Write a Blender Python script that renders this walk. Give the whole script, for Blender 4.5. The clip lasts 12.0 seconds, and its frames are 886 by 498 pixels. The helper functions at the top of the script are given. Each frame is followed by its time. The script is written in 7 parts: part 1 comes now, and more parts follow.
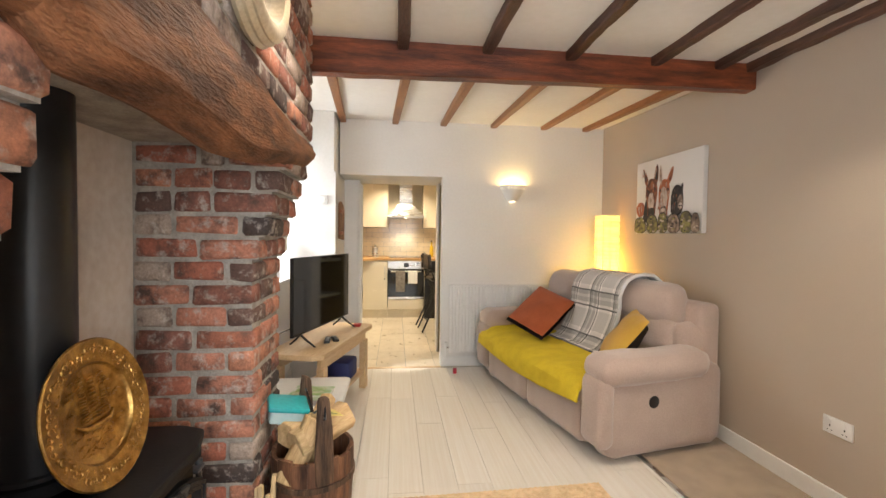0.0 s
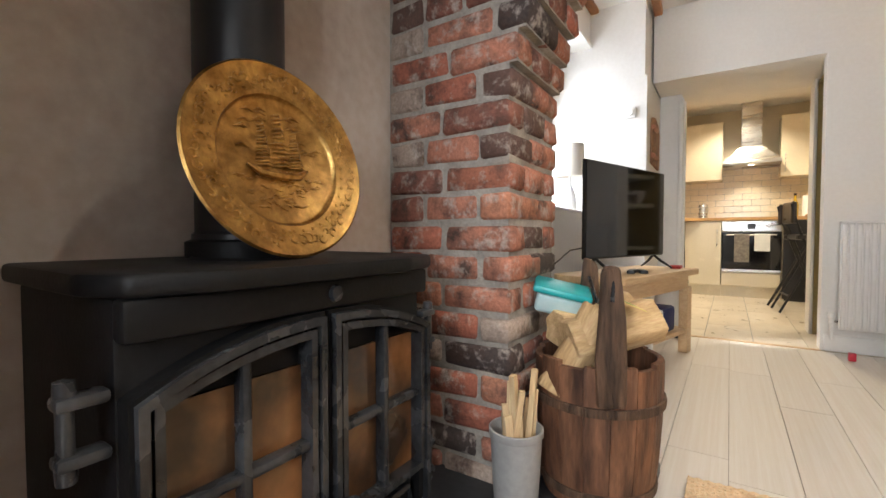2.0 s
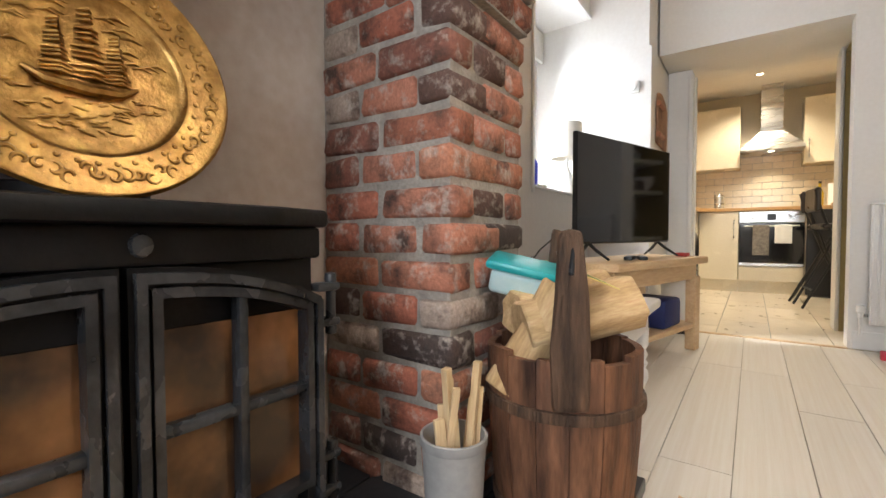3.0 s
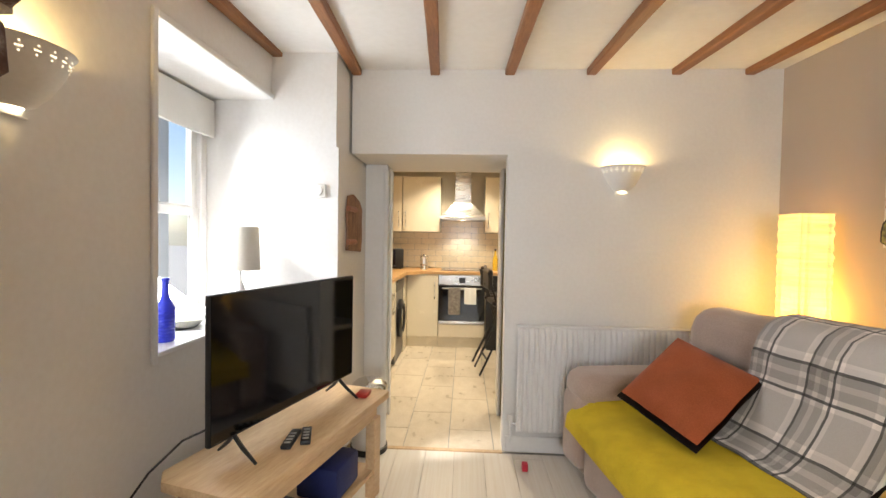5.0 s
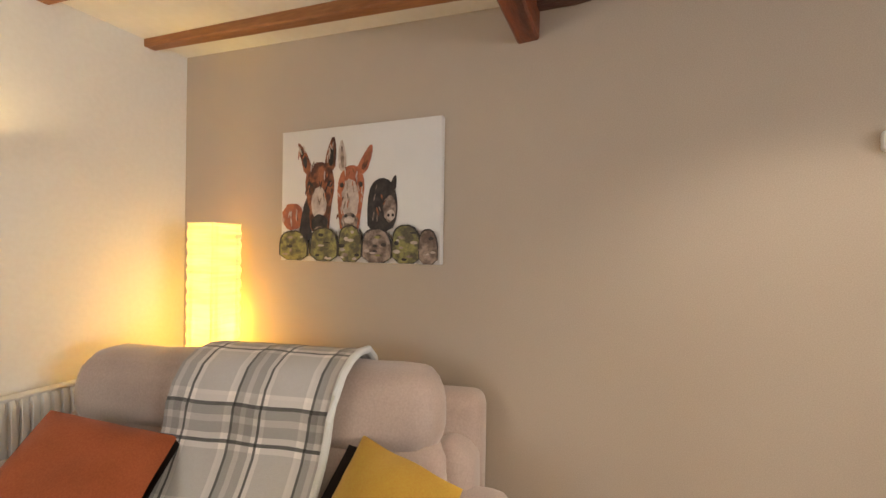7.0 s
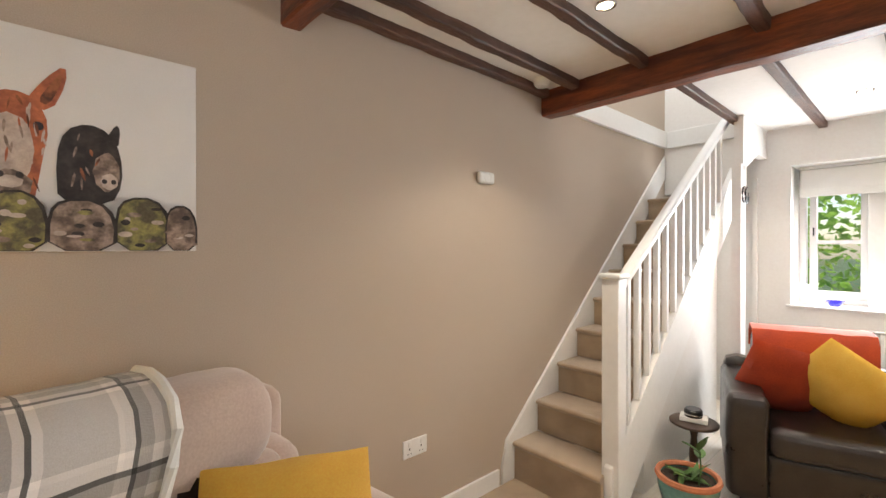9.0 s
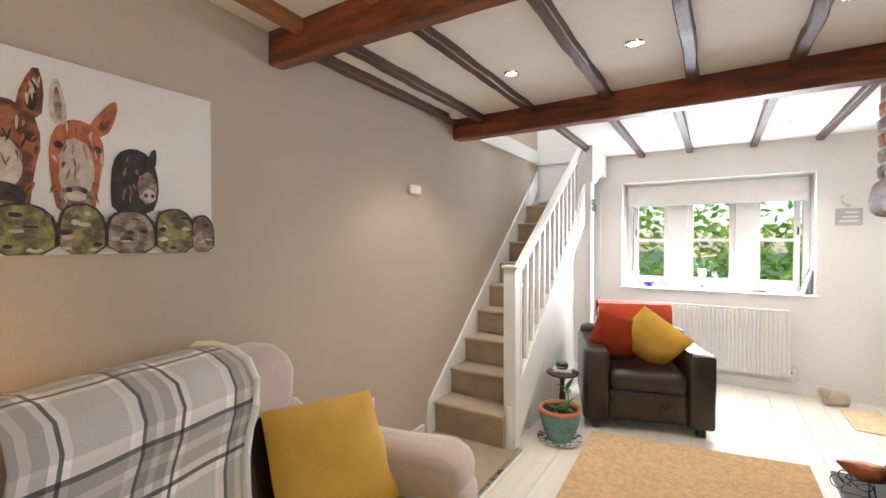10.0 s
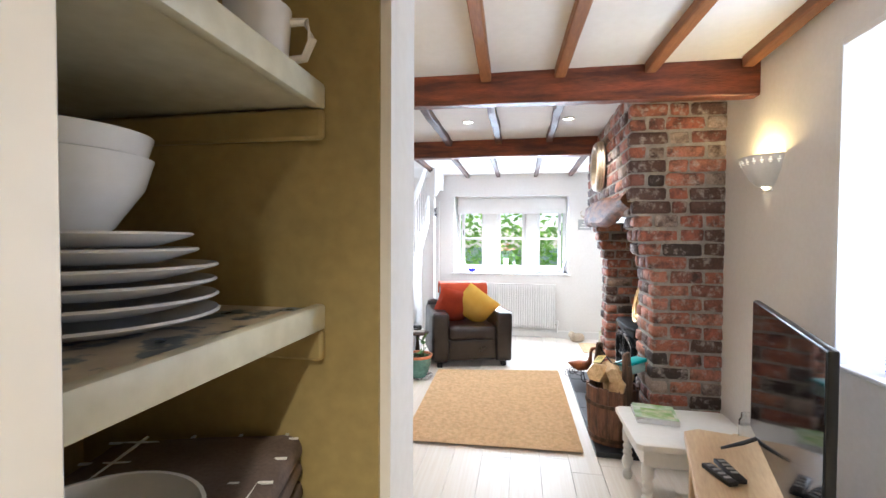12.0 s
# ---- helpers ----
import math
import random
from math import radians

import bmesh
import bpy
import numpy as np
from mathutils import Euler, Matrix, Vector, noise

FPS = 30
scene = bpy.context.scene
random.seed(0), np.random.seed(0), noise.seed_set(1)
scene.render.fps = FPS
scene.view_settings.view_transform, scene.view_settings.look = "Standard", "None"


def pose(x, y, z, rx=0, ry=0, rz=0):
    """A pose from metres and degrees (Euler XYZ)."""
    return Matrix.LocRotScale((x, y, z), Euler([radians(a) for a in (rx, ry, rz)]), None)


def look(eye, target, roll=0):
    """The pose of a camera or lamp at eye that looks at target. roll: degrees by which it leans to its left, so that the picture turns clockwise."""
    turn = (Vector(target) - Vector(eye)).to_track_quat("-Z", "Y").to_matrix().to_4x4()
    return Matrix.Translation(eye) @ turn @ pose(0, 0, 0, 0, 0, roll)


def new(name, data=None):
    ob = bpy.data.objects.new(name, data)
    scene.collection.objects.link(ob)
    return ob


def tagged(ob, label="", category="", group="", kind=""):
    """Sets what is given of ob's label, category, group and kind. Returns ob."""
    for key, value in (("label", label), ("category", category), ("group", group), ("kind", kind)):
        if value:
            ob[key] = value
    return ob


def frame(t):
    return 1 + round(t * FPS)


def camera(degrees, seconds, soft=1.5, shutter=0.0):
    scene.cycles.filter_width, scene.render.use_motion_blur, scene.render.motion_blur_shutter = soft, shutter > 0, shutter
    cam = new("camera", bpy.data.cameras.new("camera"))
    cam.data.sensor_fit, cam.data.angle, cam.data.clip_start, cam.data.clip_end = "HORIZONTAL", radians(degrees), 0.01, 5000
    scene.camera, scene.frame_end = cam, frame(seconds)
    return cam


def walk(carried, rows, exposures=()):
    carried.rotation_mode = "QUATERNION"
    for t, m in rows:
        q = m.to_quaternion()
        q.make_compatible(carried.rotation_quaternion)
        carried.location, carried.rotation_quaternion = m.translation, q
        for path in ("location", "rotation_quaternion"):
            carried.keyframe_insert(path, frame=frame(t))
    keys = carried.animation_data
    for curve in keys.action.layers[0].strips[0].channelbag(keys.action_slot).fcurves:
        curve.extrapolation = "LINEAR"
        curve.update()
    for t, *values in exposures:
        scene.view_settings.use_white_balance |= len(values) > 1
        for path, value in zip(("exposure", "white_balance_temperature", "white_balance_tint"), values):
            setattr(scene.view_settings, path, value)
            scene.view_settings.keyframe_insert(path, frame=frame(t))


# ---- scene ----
cam = camera(91.5, 12.0)
PATH = [
    (0, (1.108, 0.093, 1.35), (1.327, 2.08, 1.29), 0.7),
    (0.5, (1.114, 0.265, 1.248), (0.82, 2.242, 1.184), 0.4),
    (1, (1.115, 0.469, 1.091), (0.444, 2.351, 1.016), 0.4),
    (1.5, (1.093, 0.629, 0.918), (0.165, 2.399, 0.848), 0.0),
    (2, (1.07, 0.738, 0.762), (-0.036, 2.403, 0.699), -0.0),
    (2.5, (1.063, 0.871, 0.64), (-0.103, 2.495, 0.577), -0.1),
    (2.7, (1.076, 0.939, 0.628), (-0.092, 2.561, 0.566), -0.1),
    (4.3, (1.306, 1.43, 1.266), (0.535, 3.274, 1.196), 0.4),
    (4.5, (1.318, 1.482, 1.312), (0.714, 3.388, 1.253), 0.6),
    (5, (1.312, 1.659, 1.403), (1.211, 3.655, 1.353), 1.0),
    (5.5, (1.418, 1.798, 1.45), (1.918, 3.747, 1.4), 1.0),
    (6, (1.535, 1.949, 1.47), (2.517, 3.691, 1.435), 1.2),
    (6.5, (1.572, 2.091, 1.484), (3.038, 3.452, 1.463), 1.5),
    (7, (1.62, 2.236, 1.466), (3.466, 3.006, 1.459), 0.9),
    (7.5, (1.672, 2.408, 1.443), (3.67, 2.499, 1.464), 0.6),
    (7.7, (1.667, 2.508, 1.43), (3.659, 2.332, 1.459), 0.2),
    (9.3, (1.595, 3.473, 1.405), (2.953, 2.005, 1.385), -0.0),
    (9.5, (1.578, 3.608, 1.429), (2.845, 2.061, 1.402), -0.1),
    (10, (1.501, 3.936, 1.433), (2.569, 2.245, 1.4), -0.1),
    (10.5, (1.452, 4.254, 1.437), (2.316, 2.451, 1.395), -0.0),
    (11, (1.4, 4.605, 1.453), (2.053, 2.715, 1.414), -0.1),
    (11.5, (1.381, 4.933, 1.461), (1.861, 2.992, 1.417), 0.1),
    (12, (1.406, 5.218, 1.444), (1.758, 3.25, 1.395), 0.3),
]
walk(cam, [(t, look(eye, target, roll)) for t, eye, target, roll in PATH], exposures=[(0.0, 0.52, 6550, 10), (2.5, 0.48, 6150, 10), (5.0, 0.50, 6300, 10), (6.5, 0.52, 6750, 10), (9.5, 0.55, 6300, 10), (10.5, 0.66, 6000, 10), (11.0, 0.80, 6050, 10), (11.5, 0.86, 5600, 10), (12.0, 0.88, 5400, 10)])

# ---- light ----
world = bpy.data.worlds.new("sky")
scene.world = world
world.use_nodes = True
wn, wl = world.node_tree.nodes, world.node_tree.links
sky = wn.new("ShaderNodeTexSky")
sky.sky_type, sky.sun_disc = "NISHITA", False
sky.sun_elevation, sky.sun_rotation = radians(43), radians(240)
wn["Background"].inputs["Strength"].default_value = 0.15
wl.new(sky.outputs["Color"], wn["Background"].inputs["Color"])
sun = new("sun", bpy.data.lights.new("sun", "SUN"))
sun.data.energy, sun.data.angle, sun.data.color = 3.5, radians(10), (1.0, 0.95, 0.88)
sun.matrix_world = look((-6, -3.4, 6.5), (0, 0, 0))


def lamp(name, kind, m, power, color, size=0.1, size_y=None, spot=None):
    data = bpy.data.lights.new(name, kind)
    data.energy, data.color = power, color
    if kind == "AREA":
        data.shape, data.size, data.size_y = "RECTANGLE", size, size_y or size
    else:
        data.shadow_soft_size = size
    if spot:
        data.spot_size, data.spot_blend = radians(spot), 0.6
    ob = new(name, data)
    ob.matrix_world = m
    return ob


DAY = (0.93, 0.97, 1.0)
WARM = (1.0, 0.69, 0.27)
lamp("window_light", "AREA", look((1.55, -1.39, 1.40), (1.55, 3.0, 0.9)), 44, DAY, 1.55, 0.86)
lamp("window_light", "AREA", look((-0.24, 3.72, 1.50), (3.0, 3.3, 0.8)), 13, DAY, 0.80, 0.95)
# unseen panel added up the stairwell to brighten it; no fitting or window there
lamp("stairwell_fill", "AREA", look((3.02, -0.2, 4.15), (3.0, -0.1, 0)), 17, DAY, 0.4, 1.3)
lamp("sconce_bulb", "POINT", pose(2.315, 4.45, 1.845), 2.4, WARM, 0.025)
lamp("sconce_bulb", "POINT", pose(0.20, 2.71, 1.845), 2.6, WARM, 0.025)
lamp("floor_lamp_bulb", "POINT", pose(3.155, 4.10, 1.05), 11, (1.0, 0.66, 0.11), 0.05)
DOWNLIGHTS = ((2.52, 1.57), (1.85, 1.60), (1.03, 1.58), (1.90, -0.55), (1.03, -0.55))
ZD = 2.375                                  # just under the lenses
for dx, dy in DOWNLIGHTS:
    lamp("downlight_bulb", "SPOT", pose(dx, dy, ZD), 26, (1.0, 0.88, 0.72), 0.03, spot=120)
KITCHEN_LIGHTS = ((1.15, 6.1), (1.15, 6.95), (2.2, 6.3))
for dx, dy in KITCHEN_LIGHTS:
    lamp("kitchen_downlight_bulb", "SPOT", pose(dx, dy, 2.405), 62, (1.0, 0.85, 0.61), 0.03, spot=130)
lamp("hood_bulb", "SPOT", pose(1.27, 7.48, 1.61), 9, (1.0, 0.86, 0.6), 0.03, spot=120)


# ---- materials ----
def mat(name, col, col2=None, rough=0.6, metal=0.0, scale=6.0, fine=70.0, var=0.18, bump=0.12, dist=0.003, stretch=(1, 1, 1),
        spec=0.5, coat=0.0, sheen=0.0, rand=0.0, lo=0.35, hi=0.65, uv=False):
    m = bpy.data.materials.new(name)
    m.use_nodes = True
    n, l = m.node_tree.nodes, m.node_tree.links
    b = n["Principled BSDF"]
    tc, mp = n.new("ShaderNodeTexCoord"), n.new("ShaderNodeMapping")
    mp.inputs["Scale"].default_value = stretch
    l.new(tc.outputs["UV" if uv else "Object"], mp.inputs["Vector"])
    vec = mp.outputs["Vector"]
    if rand:
        oi, ad = n.new("ShaderNodeObjectInfo"), n.new("ShaderNodeVectorMath")
        sc = n.new("ShaderNodeVectorMath")
        sc.operation = "SCALE"
        sc.inputs[0].default_value = (37, 53, 71)
        l.new(oi.outputs["Random"], sc.inputs["Scale"])
        l.new(vec, ad.inputs[0])
        l.new(sc.outputs[0], ad.inputs[1])
        vec = ad.outputs[0]
    n1, n2 = n.new("ShaderNodeTexNoise"), n.new("ShaderNodeTexNoise")
    for node, s in ((n1, scale), (n2, fine)):
        node.inputs["Scale"].default_value, node.inputs["Detail"].default_value = s, 5
        l.new(vec, node.inputs["Vector"])
    rp = n.new("ShaderNodeValToRGB")
    c2 = col2 or tuple(c * (1 - var) for c in col)
    rp.color_ramp.elements[0].position, rp.color_ramp.elements[1].position = lo, hi
    rp.color_ramp.elements[0].color, rp.color_ramp.elements[1].color = (*c2, 1), (*col, 1)
    l.new(n1.outputs["Fac"], rp.inputs["Fac"])
    mx = n.new("ShaderNodeMix")
    mx.data_type, mx.blend_type = "RGBA", "OVERLAY"
    mx.inputs["Factor"].default_value = min(0.6, 0.15 + var)
    l.new(rp.outputs["Color"], mx.inputs["A"])
    l.new(n2.outputs["Fac"], mx.inputs["B"])
    out = mx.outputs["Result"]
    if rand:
        hs = n.new("ShaderNodeHueSaturation")
        mr = n.new("ShaderNodeMapRange")
        mr.inputs["To Min"].default_value, mr.inputs["To Max"].default_value = 1 - rand, 1 + rand
        l.new(oi.outputs["Random"], mr.inputs["Value"])
        l.new(mr.outputs["Result"], hs.inputs["Value"])
        l.new(out, hs.inputs["Color"])
        out = hs.outputs["Color"]
    l.new(out, b.inputs["Base Color"])
    rr = n.new("ShaderNodeMapRange")
    rr.inputs["To Min"].default_value, rr.inputs["To Max"].default_value = max(0.02, rough - 0.08), min(1, rough + 0.08)
    l.new(n1.outputs["Fac"], rr.inputs["Value"])
    l.new(rr.outputs["Result"], b.inputs["Roughness"])
    b.inputs["Metallic"].default_value, b.inputs["Specular IOR Level"].default_value = metal, spec
    b.inputs["Coat Weight"].default_value, b.inputs["Sheen Weight"].default_value = coat, sheen
    if bump:
        bp = n.new("ShaderNodeBump")
        bp.inputs["Strength"].default_value, bp.inputs["Distance"].default_value = bump, dist
        l.new(n2.outputs["Fac"], bp.inputs["Height"])
        l.new(bp.outputs["Normal"], b.inputs["Normal"])
    return m


def glow(name, col, strength):
    m = bpy.data.materials.new(name)
    m.use_nodes = True
    b = m.node_tree.nodes["Principled BSDF"]
    b.inputs["Base Color"].default_value = (*col, 1)
    b.inputs["Emission Color"].default_value, b.inputs["Emission Strength"].default_value = (*col, 1), strength
    return m


def glass_mat(name, col=(1, 1, 1), rough=0.0, ior=1.45):
    m = bpy.data.materials.new(name)
    m.use_nodes = True
    b = m.node_tree.nodes["Principled BSDF"]
    b.inputs["Base Color"].default_value = (*col, 1)
    b.inputs["Transmission Weight"].default_value, b.inputs["Roughness"].default_value, b.inputs["IOR"].default_value = 1, rough, ior
    return m


white_wall = mat("white_plaster", (0.80, 0.78, 0.75), rough=0.8, scale=1.5, fine=45, var=0.04, bump=0.10, dist=0.002)
taupe_wall = mat("taupe_plaster", (0.50, 0.415, 0.335), rough=0.75, scale=1.5, fine=260, var=0.03, bump=0.02, dist=0.002)
ceiling_white = mat("ceiling_paint", (0.82, 0.80, 0.77), rough=0.85, scale=2, fine=25, var=0.05, bump=0.18, dist=0.004)
render_coat = mat("fireplace_render", (0.68, 0.60, 0.52), (0.57, 0.50, 0.43), rough=0.85, scale=2.5, fine=30, var=0.12, bump=0.2, dist=0.004)
white_gloss = mat("white_gloss_paint", (0.82, 0.81, 0.79), rough=0.35, scale=3, fine=30, var=0.04, bump=0.04)
white_satin = mat("white_satin_paint", (0.80, 0.79, 0.76), rough=0.45, scale=4, fine=30, var=0.05, bump=0.05)
oak_beam = mat("stained_beam", (0.26, 0.066, 0.022), (0.075, 0.018, 0.008), rough=0.40, scale=9, fine=70, var=0.35, bump=0.5, dist=0.006, stretch=(0.35, 2.4, 2.4))
old_joist = mat("old_dark_joist", (0.12, 0.055, 0.035), (0.05, 0.022, 0.015), rough=0.5, scale=5, fine=40, var=0.35, bump=0.6, dist=0.008, stretch=(2.4, 0.4, 2.4))
new_joist = mat("pine_joist", (0.33, 0.14, 0.05), (0.23, 0.09, 0.03), rough=0.45, scale=5, fine=40, var=0.22, bump=0.15, stretch=(3, 0.35, 3))
lintel_wood = mat("hewn_timber", (0.25, 0.105, 0.048), (0.07, 0.028, 0.014), spec=0.25, rough=0.62, scale=11, fine=80, var=0.35, bump=0.8, dist=0.010, stretch=(2.2, 0.5, 2.2))
mortar = mat("mortar", (0.44, 0.40, 0.35), (0.30, 0.27, 0.235), rough=0.95, scale=14, fine=120, var=0.2, bump=0.7, dist=0.006)
slate = mat("slate_tile", (0.030, 0.033, 0.038), (0.018, 0.02, 0.024), rough=0.35, scale=7, fine=50, var=0.25, bump=0.2, rand=0.2)
grout_pale = mat("pale_grout", (0.45, 0.43, 0.40), rough=0.9)
board_white = mat("limewashed_board", (0.80, 0.755, 0.69), (0.75, 0.69, 0.61), rough=0.36, scale=3, fine=26, var=0.06, bump=0.06, stretch=(5, 0.5, 1), rand=0.05)
gap_dark = mat("floor_gap", (0.50, 0.44, 0.37), rough=0.9)
kitchen_tile = mat("cream_floor_tile", (0.74, 0.65, 0.52), (0.66, 0.57, 0.44), rough=0.3, scale=4, fine=30, var=0.1, bump=0.05, rand=0.05)
jute = mat("jute_weave", (0.86, 0.64, 0.40), (0.70, 0.50, 0.29), rough=0.9, scale=30, fine=160, var=0.3, bump=0.9, dist=0.006)
carpet = mat("beige_carpet", (0.46, 0.35, 0.235), (0.38, 0.28, 0.185), rough=0.95, scale=9, fine=260, var=0.25, bump=0.8, dist=0.005, sheen=0.4)
suede = mat("beige_suede", (0.49, 0.375, 0.315), (0.42, 0.315, 0.262), rough=0.8, scale=3, fine=140, var=0.06, bump=0.08, sheen=0.5)
leather = mat("dark_brown_leather", (0.030, 0.022, 0.019), (0.017, 0.012, 0.010), rough=0.30, scale=7, fine=130, var=0.25, bump=0.22, dist=0.003)
rust_cloth = mat("rust_cotton", (0.72, 0.20, 0.075), (0.62, 0.16, 0.055), rough=0.85, scale=6, fine=180, var=0.15, bump=0.2, sheen=0.3)
red_cloth = mat("red_cotton", (0.60, 0.085, 0.022), (0.48, 0.06, 0.018), rough=0.8, scale=6, fine=180, var=0.15, bump=0.2, sheen=0.2)
ochre_cloth = mat("ochre_velvet", (0.90, 0.59, 0.10), (0.83, 0.51, 0.07), rough=0.75, scale=6, fine=170, var=0.12, bump=0.2, sheen=0.3)
yellow_cloth = mat("lemon_cotton", (0.90, 0.68, 0.17), (0.82, 0.58, 0.11), rough=0.8, scale=6, fine=170, var=0.12, bump=0.2)
brown_cloth = mat("dark_brown_cloth", (0.030, 0.016, 0.012), rough=0.85, fine=170, bump=0.2)
throw_yellow = mat("mustard_waffle", (0.70, 0.52, 0.025), (0.60, 0.43, 0.015), rough=0.9, scale=10, fine=220, var=0.15, bump=0.7, dist=0.004)
cast_iron = mat("black_cast_iron", (0.007, 0.007, 0.0075), (0.004, 0.004, 0.0045), rough=0.5, scale=12, fine=120, var=0.3, bump=0.25, dist=0.002, spec=0.25)
iron_edge = mat("worn_iron", (0.06, 0.063, 0.068), (0.018, 0.019, 0.021), rough=0.27, scale=10, fine=90, var=0.3, bump=0.2, metal=0.3)
black_enamel = mat("black_flue", (0.014, 0.014, 0.015), rough=0.35, scale=6, fine=60, var=0.2, bump=0.05)
brass = mat("aged_brass", (0.60, 0.37, 0.12), (0.30, 0.165, 0.05), rough=0.33, metal=1.0, scale=26, fine=110, var=0.30, bump=0.45, dist=0.004)
steel = mat("brushed_steel", (0.62, 0.61, 0.59), rough=0.28, metal=1.0, scale=3, fine=90, var=0.08, bump=0.04, stretch=(1, 1, 8))
chrome = mat("chrome", (0.75, 0.75, 0.75), rough=0.12, metal=1.0, var=0.03, bump=0)
black_plastic = mat("black_plastic", (0.012, 0.012, 0.013), rough=0.35, var=0.15, bump=0.03)
tv_screen = mat("tv_screen", (0.004, 0.004, 0.005), rough=0.04, spec=0.6, var=0.02, bump=0, coat=0.0)
pine = mat("waxed_pine", (0.68, 0.49, 0.29), (0.59, 0.40, 0.22), rough=0.4, scale=4, fine=24, var=0.18, bump=0.08, stretch=(4, 0.5, 4))
firewood = mat("split_log", (0.70, 0.50, 0.27), (0.52, 0.34, 0.16), rough=0.8, scale=8, fine=45, var=0.3, bump=0.5, dist=0.004, stretch=(1, 5, 5))
kindling = mat("kindling", (0.74, 0.56, 0.34), (0.62, 0.44, 0.24), rough=0.75, scale=8, fine=45, var=0.2, bump=0.3, stretch=(5, 5, 0.6))
bucket_wood = mat("weathered_bucket", (0.27, 0.125, 0.065), (0.042, 0.018, 0.011), rough=0.6, scale=9, fine=45, var=0.45, bump=0.7, dist=0.006, stretch=(3, 3, 0.5), lo=0.3, hi=0.7)
bark = mat("weathered_stave", (0.15, 0.085, 0.05), (0.05, 0.028, 0.017), rough=0.75, scale=8, fine=40, var=0.4, bump=0.9, dist=0.01, stretch=(4, 4, 0.5))
grey_plastic = mat("grey_plastic", (0.37, 0.365, 0.355), rough=0.5, var=0.04, bump=0.03)
teal_plastic = mat("teal_plastic", (0.03, 0.42, 0.45), rough=0.3, var=0.08, bump=0.02)
teal_pale = mat("frosted_plastic", (0.55, 0.74, 0.76), rough=0.35, var=0.05, bump=0.02)
cream_unit = mat("cream_gloss_unit", (0.74, 0.66, 0.50), rough=0.25, var=0.03, bump=0.01)
worktop = mat("oak_worktop", (0.52, 0.31, 0.13), (0.43, 0.24, 0.09), rough=0.4, scale=6, fine=30, var=0.2, bump=0.06, stretch=(0.6, 5, 4))
metro_tile = mat("cream_metro_tile", (0.72, 0.62, 0.46), (0.66, 0.56, 0.40), rough=0.15, scale=5, fine=20, var=0.06, bump=0.02, rand=0.05)
kitchen_wall = mat("kitchen_paint", (0.74, 0.66, 0.52), rough=0.8, var=0.04, bump=0.05)
olive_paint = mat("olive_paint", (0.36, 0.28, 0.115), (0.31, 0.24, 0.095), rough=0.5, scale=3, fine=40, var=0.1, bump=0.08)
sage_paint = mat("pale_sage_paint", (0.60, 0.58, 0.46), (0.54, 0.52, 0.40), rough=0.4, scale=4, fine=40, var=0.1, bump=0.08)
china = mat("white_china", (0.80, 0.79, 0.78), rough=0.18, var=0.03, bump=0)
plaster_lamp = mat("white_bisque", (0.78, 0.76, 0.72), rough=0.6, var=0.03, bump=0.03)
terracotta = mat("terracotta", (0.50, 0.19, 0.09), (0.40, 0.14, 0.065), rough=0.7, scale=10, var=0.2)
glaze = mat("jade_glaze", (0.16, 0.33, 0.29), (0.10, 0.22, 0.20), rough=0.22, scale=8, fine=40, var=0.2, bump=0.05)
soil = mat("soil", (0.045, 0.028, 0.018), rough=0.95, scale=40, fine=120, var=0.4, bump=0.9, dist=0.01)
leaf = mat("leaf_green", (0.10, 0.20, 0.045), (0.06, 0.13, 0.03), rough=0.5, scale=12, var=0.2, bump=0.1)
linen = mat("linen_blind", (0.78, 0.77, 0.74), rough=0.9, scale=8, fine=200, var=0.05, bump=0.2)
shade_cream = mat("cream_shade", (0.72, 0.68, 0.60), rough=0.8, scale=8, fine=200, var=0.05, bump=0.15)


def paper_mat():
    """Crinkled rice paper: it glows and lets some of the bulb's light through."""
    m = glow("paper_shade_lit", (1.0, 0.68, 0.20), 1.15)
    n, l = m.node_tree.nodes, m.node_tree.links
    tc, mp, ns, mr = n.new("ShaderNodeTexCoord"), n.new("ShaderNodeMapping"), n.new("ShaderNodeTexNoise"), n.new("ShaderNodeMapRange")
    mp.inputs["Scale"].default_value = (5, 5, 60)
    l.new(tc.outputs["Object"], mp.inputs["Vector"])
    l.new(mp.outputs["Vector"], ns.inputs["Vector"])
    ns.inputs["Scale"].default_value, ns.inputs["Detail"].default_value = 1.0, 4
    mr.inputs["From Min"].default_value, mr.inputs["From Max"].default_value = 0.3, 0.7
    mr.inputs["To Min"].default_value, mr.inputs["To Max"].default_value = 0.62, 1.30
    l.new(ns.outputs["Fac"], mr.inputs["Value"])
    l.new(mr.outputs["Result"], n["Principled BSDF"].inputs["Emission Strength"])
    tr, mx = n.new("ShaderNodeBsdfTransparent"), n.new("ShaderNodeMixShader")
    mx.inputs["Fac"].default_value = 0.2
    l.new(n["Principled BSDF"].outputs["BSDF"], mx.inputs[1])
    l.new(tr.outputs["BSDF"], mx.inputs[2])
    l.new(mx.outputs["Shader"], n["Material Output"].inputs["Surface"])
    return m


